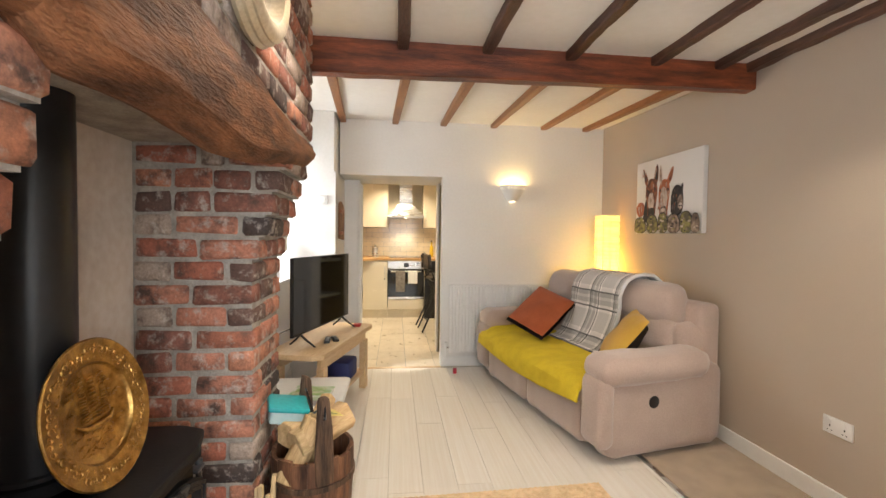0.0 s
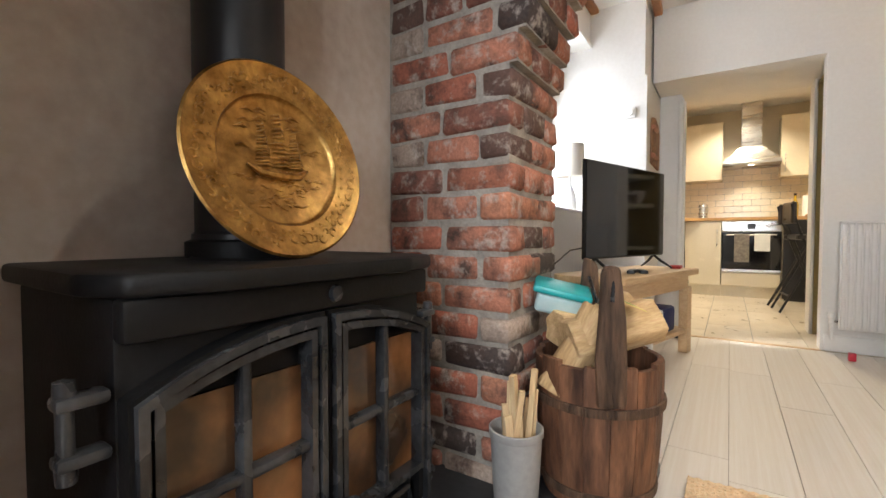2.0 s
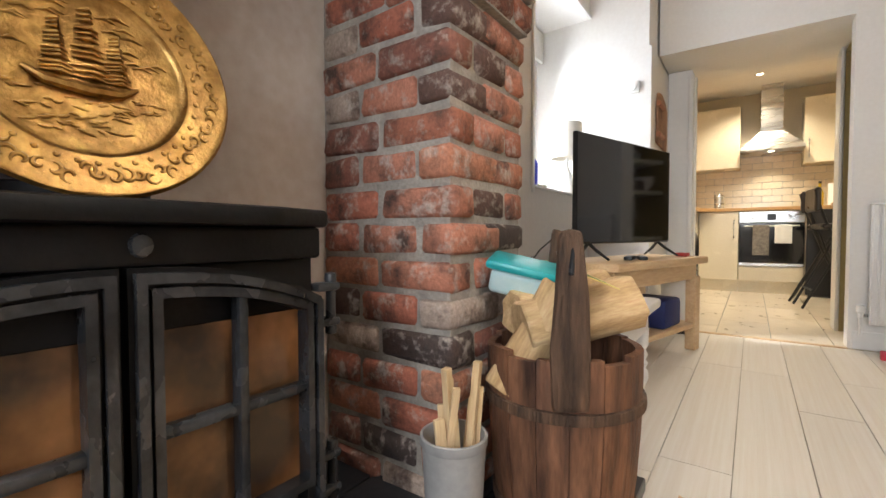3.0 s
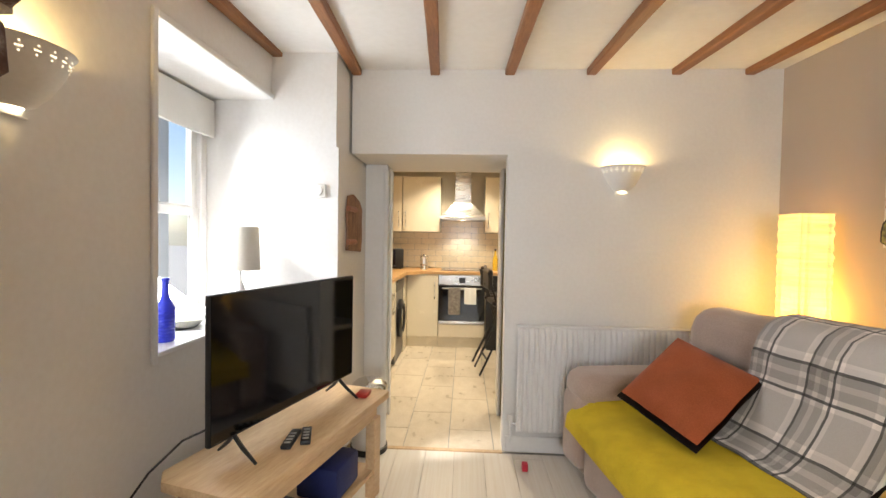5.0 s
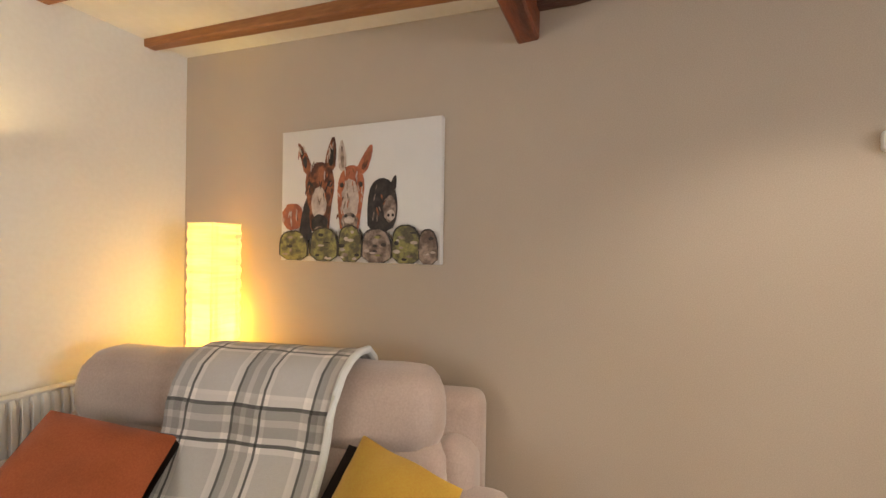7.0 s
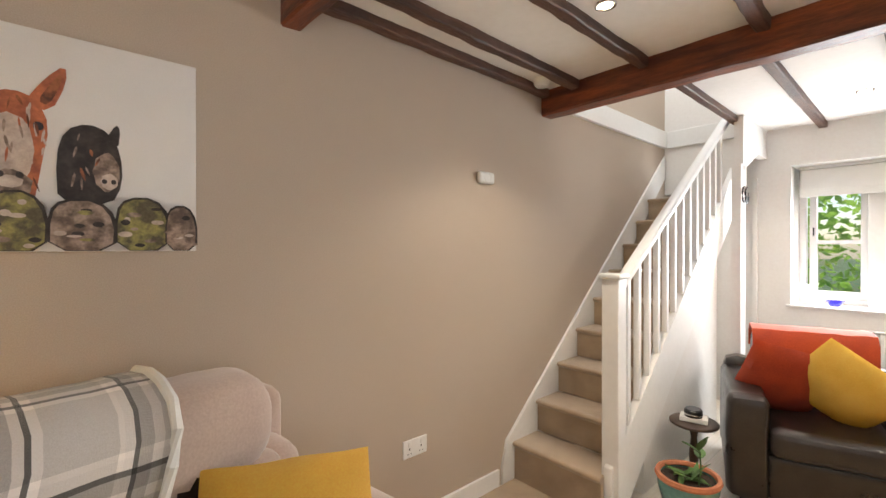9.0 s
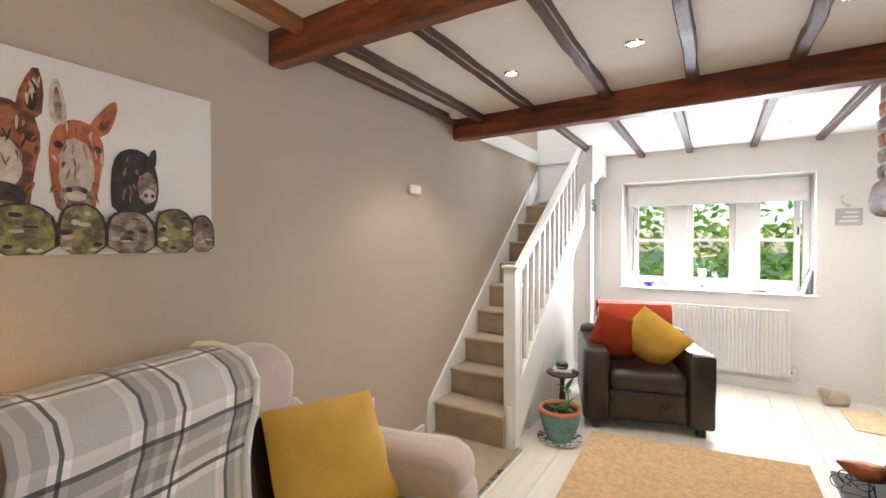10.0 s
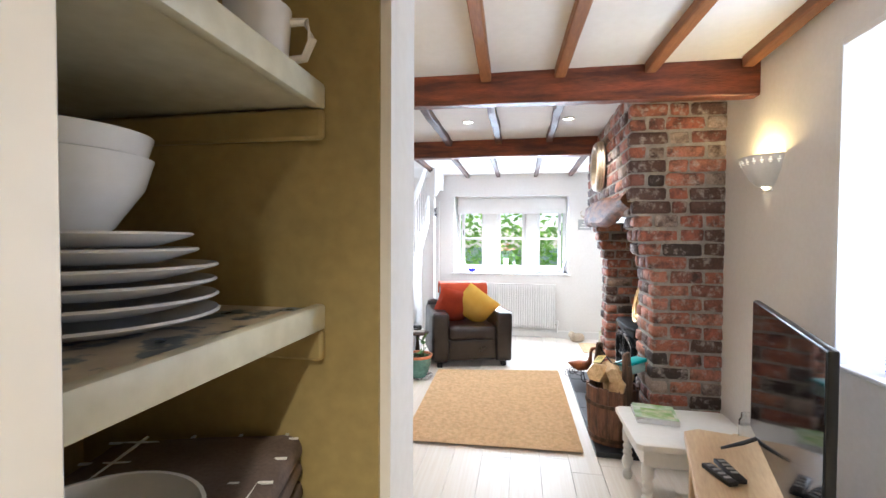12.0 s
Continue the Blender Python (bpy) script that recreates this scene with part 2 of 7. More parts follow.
lamp_paper = paper_mat()
pierced_glow = glow("pierced_light", (1.0, 0.86, 0.6), 1.6)
bulb_glow = glow("lamp_lens_lit", (1.0, 0.86, 0.6), 9.0)
clear_glass = glass_mat("window_glass")
blue_glass = glass_mat("blue_glass", (0.12, 0.10, 0.85), 0.02)
vase_glass = glass_mat("clear_glass", (0.95, 0.97, 0.97), 0.0)
stove_glass = mat("sooty_stove_glass", (0.30, 0.13, 0.045), (0.035, 0.020, 0.012), rough=0.12, scale=3.5, fine=30, var=0.3, bump=0.02, lo=0.38, hi=0.62)


def brick_mat():
    m = bpy.data.materials.new("reclaimed_brick")
    m.use_nodes = True
    n, l = m.node_tree.nodes, m.node_tree.links
    b = n["Principled BSDF"]
    oi, tc = n.new("ShaderNodeObjectInfo"), n.new("ShaderNodeTexCoord")
    ramp = n.new("ShaderNodeValToRGB")
    ramp.color_ramp.interpolation = "CONSTANT"
    shades = ((0.0, (0.40, 0.135, 0.085)), (0.16, (0.25, 0.10, 0.07)), (0.32, (0.48, 0.20, 0.13)), (0.46, (0.13, 0.072, 0.056)),
              (0.57, (0.38, 0.14, 0.085)), (0.70, (0.065, 0.047, 0.042)), (0.80, (0.50, 0.215, 0.13)), (0.90, (0.42, 0.33, 0.27)))
    for i, (p, c) in enumerate(shades):
        e = ramp.color_ramp.elements[i] if i < 2 else ramp.color_ramp.elements.new(p)
        e.position, e.color = p, (*c, 1)
    l.new(oi.outputs["Random"], ramp.inputs["Fac"])
    sc, ad = n.new("ShaderNodeVectorMath"), n.new("ShaderNodeVectorMath")
    sc.operation = "SCALE"
    sc.inputs[0].default_value = (91, 57, 33)
    l.new(oi.outputs["Random"], sc.inputs["Scale"])
    l.new(tc.outputs["Object"], ad.inputs[0])
    l.new(sc.outputs[0], ad.inputs[1])
    noises = []
    for s in (12, 22, 100):
        t = n.new("ShaderNodeTexNoise")
        t.inputs["Scale"].default_value, t.inputs["Detail"].default_value, t.inputs["Roughness"].default_value = s, 6, 0.65
        l.new(ad.outputs[0], t.inputs["Vector"])
        noises.append(t)
    stain = n.new("ShaderNodeValToRGB")
    stain.color_ramp.elements[0].position, stain.color_ramp.elements[1].position = 0.47, 0.68
    l.new(noises[0].outputs["Fac"], stain.inputs["Fac"])
    m1 = n.new("ShaderNodeMix")
    m1.data_type = "RGBA"
    l.new(stain.outputs["Color"], m1.inputs["Factor"])
    l.new(ramp.outputs["Color"], m1.inputs["A"])
    m1.inputs["B"].default_value = (0.085, 0.050, 0.040, 1)
    lime = n.new("ShaderNodeValToRGB")
    lime.color_ramp.elements[0].position, lime.color_ramp.elements[1].position = 0.52, 0.66
    lime.color_ramp.elements[1].color = (0.75, 0.75, 0.75, 1)
    l.new(noises[1].outputs["Fac"], lime.inputs["Fac"])
    m2 = n.new("ShaderNodeMix")
    m2.data_type = "RGBA"
    l.new(lime.outputs["Color"], m2.inputs["Factor"])
    l.new(m1.outputs["Result"], m2.inputs["A"])
    m2.inputs["B"].default_value = (0.50, 0.44, 0.39, 1)
    m3 = n.new("ShaderNodeMix")
    m3.data_type, m3.blend_type = "RGBA", "OVERLAY"
    m3.inputs["Factor"].default_value = 0.65
    l.new(m2.outputs["Result"], m3.inputs["A"])
    l.new(noises[2].outputs["Fac"], m3.inputs["B"])
    l.new(m3.outputs["Result"], b.inputs["Base Color"])
    b.inputs["Roughness"].default_value = 0.82
    mixh = n.new("ShaderNodeMath")
    l.new(noises[1].outputs["Fac"], mixh.inputs[0])
    l.new(noises[2].outputs["Fac"], mixh.inputs[1])
    bp = n.new("ShaderNodeBump")
    bp.inputs["Strength"].default_value, bp.inputs["Distance"].default_value = 0.7, 0.006
    l.new(mixh.outputs[0], bp.inputs["Height"])
    l.new(bp.outputs["Normal"], b.inputs["Normal"])
    return m


brick_skin = brick_mat()


def plaid_mat():
    m = bpy.data.materials.new("plaid_fleece")
    m.use_nodes = True
    n, l = m.node_tree.nodes, m.node_tree.links
    b = n["Principled BSDF"]
    tc, sep = n.new("ShaderNodeTexCoord"), n.new("ShaderNodeSeparateXYZ")
    l.new(tc.outputs["UV"], sep.inputs["Vector"])
    sides = []
    for axis in ("X", "Y"):
        mul, fr, rp = n.new("ShaderNodeMath"), n.new("ShaderNodeMath"), n.new("ShaderNodeValToRGB")
        mul.operation, fr.operation = "MULTIPLY", "FRACT"
        mul.inputs[1].default_value = 1 / 0.34
        l.new(sep.outputs[axis], mul.inputs[0])
        l.new(mul.outputs[0], fr.inputs[0])
        rp.color_ramp.interpolation = "CONSTANT"
        stops = ((0.0, 0.16), (0.035, 0.90), (0.09, 0.55), (0.20, 0.74), (0.27, 0.50), (0.36, 0.16), (0.395, 0.92), (0.46, 0.98), (0.50, 0.76), (0.94, 0.98))
        for i, (p, v) in enumerate(stops):
            e = rp.color_ramp.elements[i] if i < 2 else rp.color_ramp.elements.new(p)
            e.position, e.color = p, (v, v * 0.965, v * 0.94, 1)
        l.new(fr.outputs[0], rp.inputs["Fac"])
        sides.append(rp)
    mx = n.new("ShaderNodeMix")
    mx.data_type, mx.blend_type = "RGBA", "MULTIPLY"
    mx.inputs["Factor"].default_value = 1
    l.new(sides[0].outputs["Color"], mx.inputs["A"])
    l.new(sides[1].outputs["Color"], mx.inputs["B"])
    ns, bp = n.new("ShaderNodeTexNoise"), n.new("ShaderNodeBump")
    ns.inputs["Scale"].default_value = 400
    l.new(tc.outputs["Object"], ns.inputs["Vector"])
    m2 = n.new("ShaderNodeMix")
    m2.data_type, m2.blend_type = "RGBA", "OVERLAY"
    m2.inputs["Factor"].default_value = 0.25
    l.new(mx.outputs["Result"], m2.inputs["A"])
    l.new(ns.outputs["Fac"], m2.inputs["B"])
    l.new(m2.outputs["Result"], b.inputs["Base Color"])
    bp.inputs["Strength"].default_value, bp.inputs["Distance"].default_value = 0.6, 0.004
    l.new(ns.outputs["Fac"], bp.inputs["Height"])
    l.new(bp.outputs["Normal"], b.inputs["Normal"])
    b.inputs["Roughness"].default_value, b.inputs["Sheen Weight"].default_value = 0.95, 0.4
    return m


plaid = plaid_mat()


# ---- mesh helpers ----
def finish(name, bm, material, angle=38):
    me = bpy.data.meshes.new(name)
    bmesh.ops.recalc_face_normals(bm, faces=bm.faces)
    bm.to_mesh(me)
    bm.free()
    for p in me.polygons:
        p.use_smooth = True
    me.set_sharp_from_angle(angle=radians(angle))
    me.materials.append(material)
    return me


def part(name, bm, material, parent=None, label="", m=None):
    ob = new(name, finish(name, bm, material))
    if parent is not None:
        ob.parent = parent
    if m is not None:
        ob.matrix_basis = m
    return tagged(ob, label)


def thing(name, m, label, category, group=""):
    ob = new(name)
    ob.empty_display_size = 0.1
    ob.matrix_basis = m
    return tagged(ob, label, category, group)


def setting(name, bm, material, label="", category=""):
    return tagged(part(name, bm, material), label, category, kind="structure")


def box(x0, y0, z0, x1, y1, z1, bev=0.0, seg=1, bm=None):
    out = bm or bmesh.new()
    b = bmesh.new()
    bmesh.ops.create_cube(b, size=1)
    s = Vector((abs(x1 - x0), abs(y1 - y0), abs(z1 - z0)))
    for v in b.verts:
        v.co = Vector((v.co.x * s.x + (x0 + x1) / 2, v.co.y * s.y + (y0 + y1) / 2, v.co.z * s.z + (z0 + z1) / 2))
    if bev:
        bmesh.ops.bevel(b, geom=b.edges[:], offset=min(bev, min(s) * 0.49), segments=seg, affect="EDGES", profile=0.5)
    return join(out, b)


def join(out, b, m=None):
    if m is not None:
        bmesh.ops.transform(b, matrix=m, verts=b.verts)
    me = bpy.data.meshes.new("tmp")
    b.to_mesh(me)
    b.free()
    out.from_mesh(me)
    bpy.data.meshes.remove(me)
    return out


def lathe(profile, n=32, m=None, bm=None):
    b = bmesh.new()
    rings = []
    for r, z in profile:
        if r < 1e-5:
            rings.append([b.verts.new((0, 0, z))])
        else:
            rings.append([b.verts.new((r * math.cos(2 * math.pi * i / n), r * math.sin(2 * math.pi * i / n), z)) for i in range(n)])
    for a, c in zip(rings, rings[1:]):
        for i in range(n):
            j = (i + 1) % n
            if len(a) == 1 and len(c) == 1:
                continue
            if len(a) == 1:
                b.faces.new((a[0], c[i], c[j]))
            elif len(c) == 1:
                b.faces.new((a[i], a[j], c[0]))
            else:
                b.faces.new((a[i], a[j], c[j], c[i]))
    return join(bm or bmesh.new(), b, m)


def tube(points, r, n=8, bm=None, closed=False):
    b = bmesh.new()
    pts = [Vector(p) for p in points]
    rings = []
    for i, p in enumerate(pts):
        a = pts[i - 1] if (i or closed) else p
        c = pts[(i + 1) % len(pts)] if (i < len(pts) - 1 or closed) else p
        d = (c - a).normalized()
        q = d.to_track_quat("Z", "Y")
        rad = r[i] if isinstance(r, (list, tuple)) else r
        rings.append([b.verts.new(p + q @ Vector((rad * math.cos(2 * math.pi * k / n), rad * math.sin(2 * math.pi * k / n), 0))) for k in range(n)])
    pairs = list(zip(rings, rings[1:])) + ([(rings[-1], rings[0])] if closed else [])
    for a, c in pairs:
        for k in range(n):
            b.faces.new((a[k], a[(k + 1) % n], c[(k + 1) % n], c[k]))
    if not closed:
        b.faces.new(rings[0][::-1])
        b.faces.new(rings[-1])
    return join(bm or bmesh.new(), b)


def prism(outline, d0, d1, axis="z", bm=None, bev=0.0, seg=1):
    """An outline of 2D points, pushed from d0 to d1 along an axis."""
    b = bmesh.new()

    def at(p, d):
        return {"z": (p[0], p[1], d), "x": (d, p[0], p[1]), "y": (p[0], d, p[1])}[axis]
    lo, hi = [b.verts.new(at(p, d0)) for p in outline], [b.verts.new(at(p, d1)) for p in outline]
    b.faces.new(lo[::-1])
    b.faces.new(hi)
    for i in range(len(outline)):
        j = (i + 1) % len(outline)
        b.faces.new((lo[i], lo[j], hi[j], hi[i]))
    bmesh.ops.recalc_face_normals(b, faces=b.faces)
    if bev:
        bmesh.ops.bevel(b, geom=b.edges[:], offset=bev, segments=seg, affect="EDGES", profile=0.5)
    return join(bm or bmesh.new(), b)


def wobble(bm, amount, scale, seed=0.0, cuts=0):
    if cuts:
        bmesh.ops.subdivide_edges(bm, edges=bm.edges[:], cuts=cuts, use_grid_fill=True)
    for v in bm.verts:
        v.co += amount * noise.noise_vector(v.co * scale + Vector((seed, seed * 1.7, -seed)))
    return bm


def pillow(w, h, t, n=14, pinch=0.85, seed=0.0, puff=0.45):
    """A stuffed cushion standing in its own xz plane, centred, with its corners drawn out."""
    b = bmesh.new()
    grid = {}
    for side in (1, -1):
        for i in range(n + 1):
            for j in range(n + 1):
                u, v = 2 * i / n - 1, 2 * j / n - 1
                rim = abs(u) == 1 or abs(v) == 1
                if rim and side == -1:
                    grid[i, j, -1] = grid[i, j, 1]
                    continue
                k = max(0.0, (1 - u * u) * (1 - v * v)) ** puff
                su, sv = 1 - 0.07 * (1 - v * v) * abs(u) * pinch, 1 - 0.07 * (1 - u * u) * abs(v) * pinch
                p = Vector((u * w / 2 * sv, side * t / 2 * k, v * h / 2 * su))
                p += 0.012 * noise.noise_vector(Vector((u * 1.6 + seed, v * 1.6, side + seed))) * (0.4 if rim else 1)
                grid[i, j, side] = b.verts.new(p)
    for side in (1, -1):
        for i in range(n):
            for j in range(n):
                b.faces.new([grid[i, j, side], grid[i + 1, j, side], grid[i + 1, j + 1, side], grid[i, j + 1, side]])
    return b


def sheet(points, thick, uvs=None):
    """A cloth of rows of points, with thickness; uvs in metres."""
    b = bmesh.new()
    uv = b.loops.layers.uv.new("UVMap")
    vs = [[b.verts.new(p) for p in row] for row in points]
    for i in range(len(vs) - 1):
        for j in range(len(vs[0]) - 1):
            f = b.faces.new((vs[i][j], vs[i + 1][j], vs[i + 1][j + 1], vs[i][j + 1]))
            for lp, (a, c) in zip(f.loops, ((i, j), (i + 1, j), (i + 1, j + 1), (i, j + 1))):
                lp[uv].uv = uvs[a][c] if uvs else (a * 0.05, c * 0.05)
    bmesh.ops.recalc_face_normals(b, faces=b.faces)
    bmesh.ops.solidify(b, geom=b.faces[:], thickness=thick)
    return b


# ---- structure ----
XE, XW, YN, YS, ZC = 3.30, 0.14, 4.51, -1.25, 2.53
XB = 0.11                                  # back of the fireplace
Y0, Y1, Y2, Y3 = 0.45, 0.732, 1.845, 2.235      # chimney: south pier, opening, north pier

setting("floor", box(-0.3, YS - 0.3, -0.12, 3.7, 4.50, -0.012), gap_dark, "pale limewashed wooden floorboards", "floor")
setting("kitchen_floor", box(-0.3, 4.50, -0.12, 3.7, 8.0, -0.010), grout_pale, "cream rectangular ceramic floor tiles", "floor")

b = box(XE, YS - 0.3, 0, XE + 0.25, 5.2, 4.4)
setting("wall_east", b, taupe_wall, "taupe painted plaster wall", "wall")

# north wall, with the thick passage to the kitchen
PX, PZ = 1.583, 1.955                        # right jamb and head of the passage
b = box(PX, YN, 0, XE, 4.64, ZC)
box(PX + 0.025, 5.086, 0, XE, 5.27, ZC, bm=b)
box(PX + 0.53, 4.64, 0, XE, 5.086, ZC, bm=b)
box(PX, 4.64, PZ, PX + 0.53, 5.086, ZC, bm=b)
box(0.549, YN, PZ, PX, 5.27, ZC, bm=b)
box(PX, 5.086, PZ, PX + 0.025, 5.27, ZC, bm=b)
setting("wall_north", b, white_wall, "off-white painted plaster wall with a low passage", "wall")
b = prism([(-0.30, 0), (0.549, 0), (0.549, 1.935), (0.533, 1.935), (0.533, ZC), (-0.30, ZC)], 4.215, 5.27, "y")
setting("wall_nib", b, white_wall, "white plaster nib beside the kitchen passage", "wall")

# west wall with the deep window, and the chimney recess
V0, V1, VZ0, VZ1 = 3.235, 4.215, 0.93, 2.215  # the west window's opening
b = box(-0.45, Y3 - 0.02, 0, XW, V0, ZC)
box(-0.45, V0, 0, XW, V1, VZ0, bm=b)
box(-0.45, V0, VZ1, XW, V1, ZC, bm=b)
setting("wall_west", b, white_wall, "off-white painted plaster wall", "wall")
setting("wall_west_south", box(-0.45, YS - 0.3, 0, XW, Y0 + 0.02, ZC), white_wall, "off-white painted plaster wall", "wall")
b = box(-0.45, Y0, 0, XB, Y3, ZC)
setting("fireplace_back", b, render_coat, "beige rendered back of the inglenook", "wall")

# south wall with the wide window
WX0, WX1, WZ0, WZ1 = 0.72, 2.39, 0.925, 2.08
b = box(-0.45, YS - 0.42, 0, WX0, YS, ZC)
box(WX1, YS - 0.42, 0, XE, YS, 4.4, bm=b)
box(WX0, YS - 0.42, 0, WX1, YS, WZ0, bm=b)
box(WX0, YS - 0.42, WZ1, WX1, YS, ZC, bm=b)
setting("wall_south", b, white_wall, "off-white painted plaster wall", "wall")


# ceilings, a little lower towards the front of the house
def ceil_z(y):
    if y < 0.9:
        return 2.392 + (y - YS) / (0.9 - YS) * 0.022
    return 2.414 + min(1.7, y - 0.9) / 1.7 * 0.014 + max(0.0, y - 2.6) / 1.91 * 0.079


LX = 2.655                                  # west edge of the stairwell
b = prism([(YS - 0.4, ceil_z(YS)), (0.9, ceil_z(0.9)), (2.6, ceil_z(2.6)), (YN, ceil_z(YN)), (5.27, ceil_z(YN)), (5.27, 2.66), (YS - 0.4, 2.66)], -0.45, LX, "x")
prism([(0.74, ceil_z(0.74)), (0.9, ceil_z(0.9)), (2.6, ceil_z(2.6)), (YN, ceil_z(YN)), (5.27, ceil_z(YN)), (5.27, 2.66), (0.74, 2.66)], LX, XE, "x", bm=b)
setting("ceiling", b, ceiling_white, "white plastered ceiling between dark beams", "ceiling")
b = box(LX - 0.10, YS - 0.4, 4.40, XE + 0.25, 0.87, 4.5)
box(LX - 0.10, 0.745, 2.66, XE + 0.25, 0.86, 4.4, bm=b)
box(LX - 0.10, YS - 0.4, 2.66, LX, 0.745, 4.4, bm=b)
setting("landing_walls", b, white_wall, "white walls of the stairwell above", "wall")

# kitchen shell
b = box(-0.30, 7.77, 0, 3.7, 7.90, 2.5)
setting("wall_kitchen_north", b, kitchen_wall, "cream painted kitchen wall", "wall")
setting("wall_kitchen_west", box(-0.15, 5.27, 0, -0.02, 7.77, 2.5), kitchen_wall, "cream painted kitchen wall", "wall")
setting("wall_kitchen_east", box(3.2, 5.27, 0, 3.35, 7.77, 2.5), kitchen_wall, "cream painted kitchen wall", "wall")
setting("ceiling_kitchen", box(-0.3, 5.27, 2.43, 3.5, 7.90, 2.55), ceiling_white, "white kitchen ceiling", "ceiling")

# door lining between passage and kitchen
b = box(0.549, 4.93, 0, 0.715, 5.17, PZ, 0.004)
setting("door_lining", b, white_gloss, "white gloss door lining of the kitchen doorway", "door frame")
b = box(0.695, 4.895, 0, 0.730, 4.93, 1.915, 0.008, 2)
box(0.723, 5.01, 0, 0.739, 5.07, 1.915, 0.004, bm=b)
setting("trim_door_stop", b, white_gloss, "white gloss door stop moulding", "trim")
setting("strike_plate", box(0.7135, 4.95, 1.0, 0.7175, 4.99, 1.18, 0.001), steel, "brushed steel strike plate", "trim")

# beams
def beam(name, ends, width, height, material, label, axis="x", seed=0.0, rough=0.004, cuts=14):
    (a0, z0), (a1, z1), *mid = ends
    c0, c1 = mid[0], mid[-1]
    b = bmesh.new()
    n = cuts
    rings = []
    for i in range(n + 1):
        t = i / n
        a, z, c = a0 + (a1 - a0) * t, z0 + (z1 - z0) * t, c0 + (c1 - c0) * t
        ch = min(width, height) * 0.10
        ring = []
        for dy, dz in ((-1, 0), (1, 0), (1, 1), (-1, 1)):
            for k in (0, 1):
                sx, sz = dy * width / 2, dz * height
                cx = -dy * ch if ((dy > 0) == (dz == 0)) == (k == 0) else 0
                cz = 0 if cx else (ch if dz == 0 else -ch)
                p = Vector((a, c + sx + cx, z + sz + cz)) if axis == "x" else Vector((c + sx + cx, a, z + sz + cz))
                p += rough * noise.noise_vector(p * 4.0 + Vector((seed, seed, seed))) + rough * 0.6 * noise.noise_vector(p * 17.0 + Vector((seed, 0, 0)))
                ring.append(b.verts.new(p))
        rings.append(ring)
    for r, s in zip(rings, rings[1:]):
        for k in range(8):
            b.faces.new((r[k], r[(k + 1) % 8], s[(k + 1) % 8], s[k]))
    b.faces.new(rings[0])
    b.faces.new(rings[-1][::-1])
    return tagged(setting(name, b, material), label, "beam")


beam("beam_main", ((XW, 2.228), (XE, 2.273), 2.565, 2.590), 0.085, 0.235, oak_beam, "thick stained oak ceiling beam", seed=3, rough=0.006, cuts=40)
beam("beam_second", ((0.66, 2.243), (XE, 2.258), 0.90, 0.875), 0.12, 0.20, oak_beam, "dark stained oak ceiling beam", seed=9, rough=0.005, cuts=30)
for i, (xs, xn) in enumerate(((0.21, 0.17), (0.70, 0.578), (1.19, 1.096), (1.615, 1.585), (2.117, 2.106), (2.645, 2.641), (3.09, 3.094))):
    beam("joist_north", ((2.63, 2.372), (YN if i else 4.215, 2.470), xs, xn), 0.062, 0.085, new_joist, "stained pine ceiling joist", "y", seed=i * 3.1, rough=0.0015)
for i, x in enumerate((1.14, 1.62, 2.11, 2.64, 3.05, 3.26)):
    beam("joist_middle", ((0.94, 2.366), (2.55, 2.380), x), 0.060, 0.075, old_joist, "old rough dark ceiling joist", "y", seed=20 + i * 3.7, rough=0.009, cuts=24)
for i, x in enumerate((0.70, 1.19, 1.735, 2.19, 2.62)):
    beam("joist_south", ((YS, 2.352), (0.83, 2.368), x), 0.055, 0.075, old_joist, "slender old ceiling joist", "y", seed=50 + i * 2.9, rough=0.003)

# skirting boards
def skirt(name, x0, y0, x1, y1):
    b = box(x0, y0, 0, x1, y1, 0.105, 0.003)
    setting(name, b, white_gloss, "white gloss skirting board", "baseboard")


skirt("baseboard_east", XE - 0.016, 1.36, XE, YN)
skirt("baseboard_north", 1.60, YN - 0.016, XE - 0.016, YN)
skirt("baseboard_south", XW, YS, 2.555, YS + 0.016)
skirt("baseboard_west", XW, Y3 + 0.02, XW + 0.016, 4.215)


# chimney: bricks laid course by course
def brick_mesh(ln, seed):
    b = box(-ln / 2, -0.0465, -0.0358, ln / 2, 0.0465, 0.0358)
    rnd = random.Random(seed)
    for v in b.verts:
        v.co += Vector([rnd.uniform(-0.0035, 0.0035) for _ in range(3)])
    bmesh.ops.bevel(b, geom=b.edges[:], offset=0.0095, segments=1, affect="EDGES")
    for v in b.verts:
        v.co += Vector([rnd.uniform(-0.0028, 0.0028) for _ in range(3)])
    return finish("brick", b, brick_skin, 60)


brick_kinds = {ln: [brick_mesh(ln, i + ln) for i in range(7)] for ln in (0.213, 0.150, 0.093, 0.060)}
chimney = setting("chimney_breast", bmesh.new(), mortar, "exposed reclaimed brick chimney breast with lime mortar", "chimney")
brick_rnd = random.Random(5)
COURSE, LEN, WID, GAP = 0.0895, 0.240, 0.112, 0.013
cores = bmesh.new()


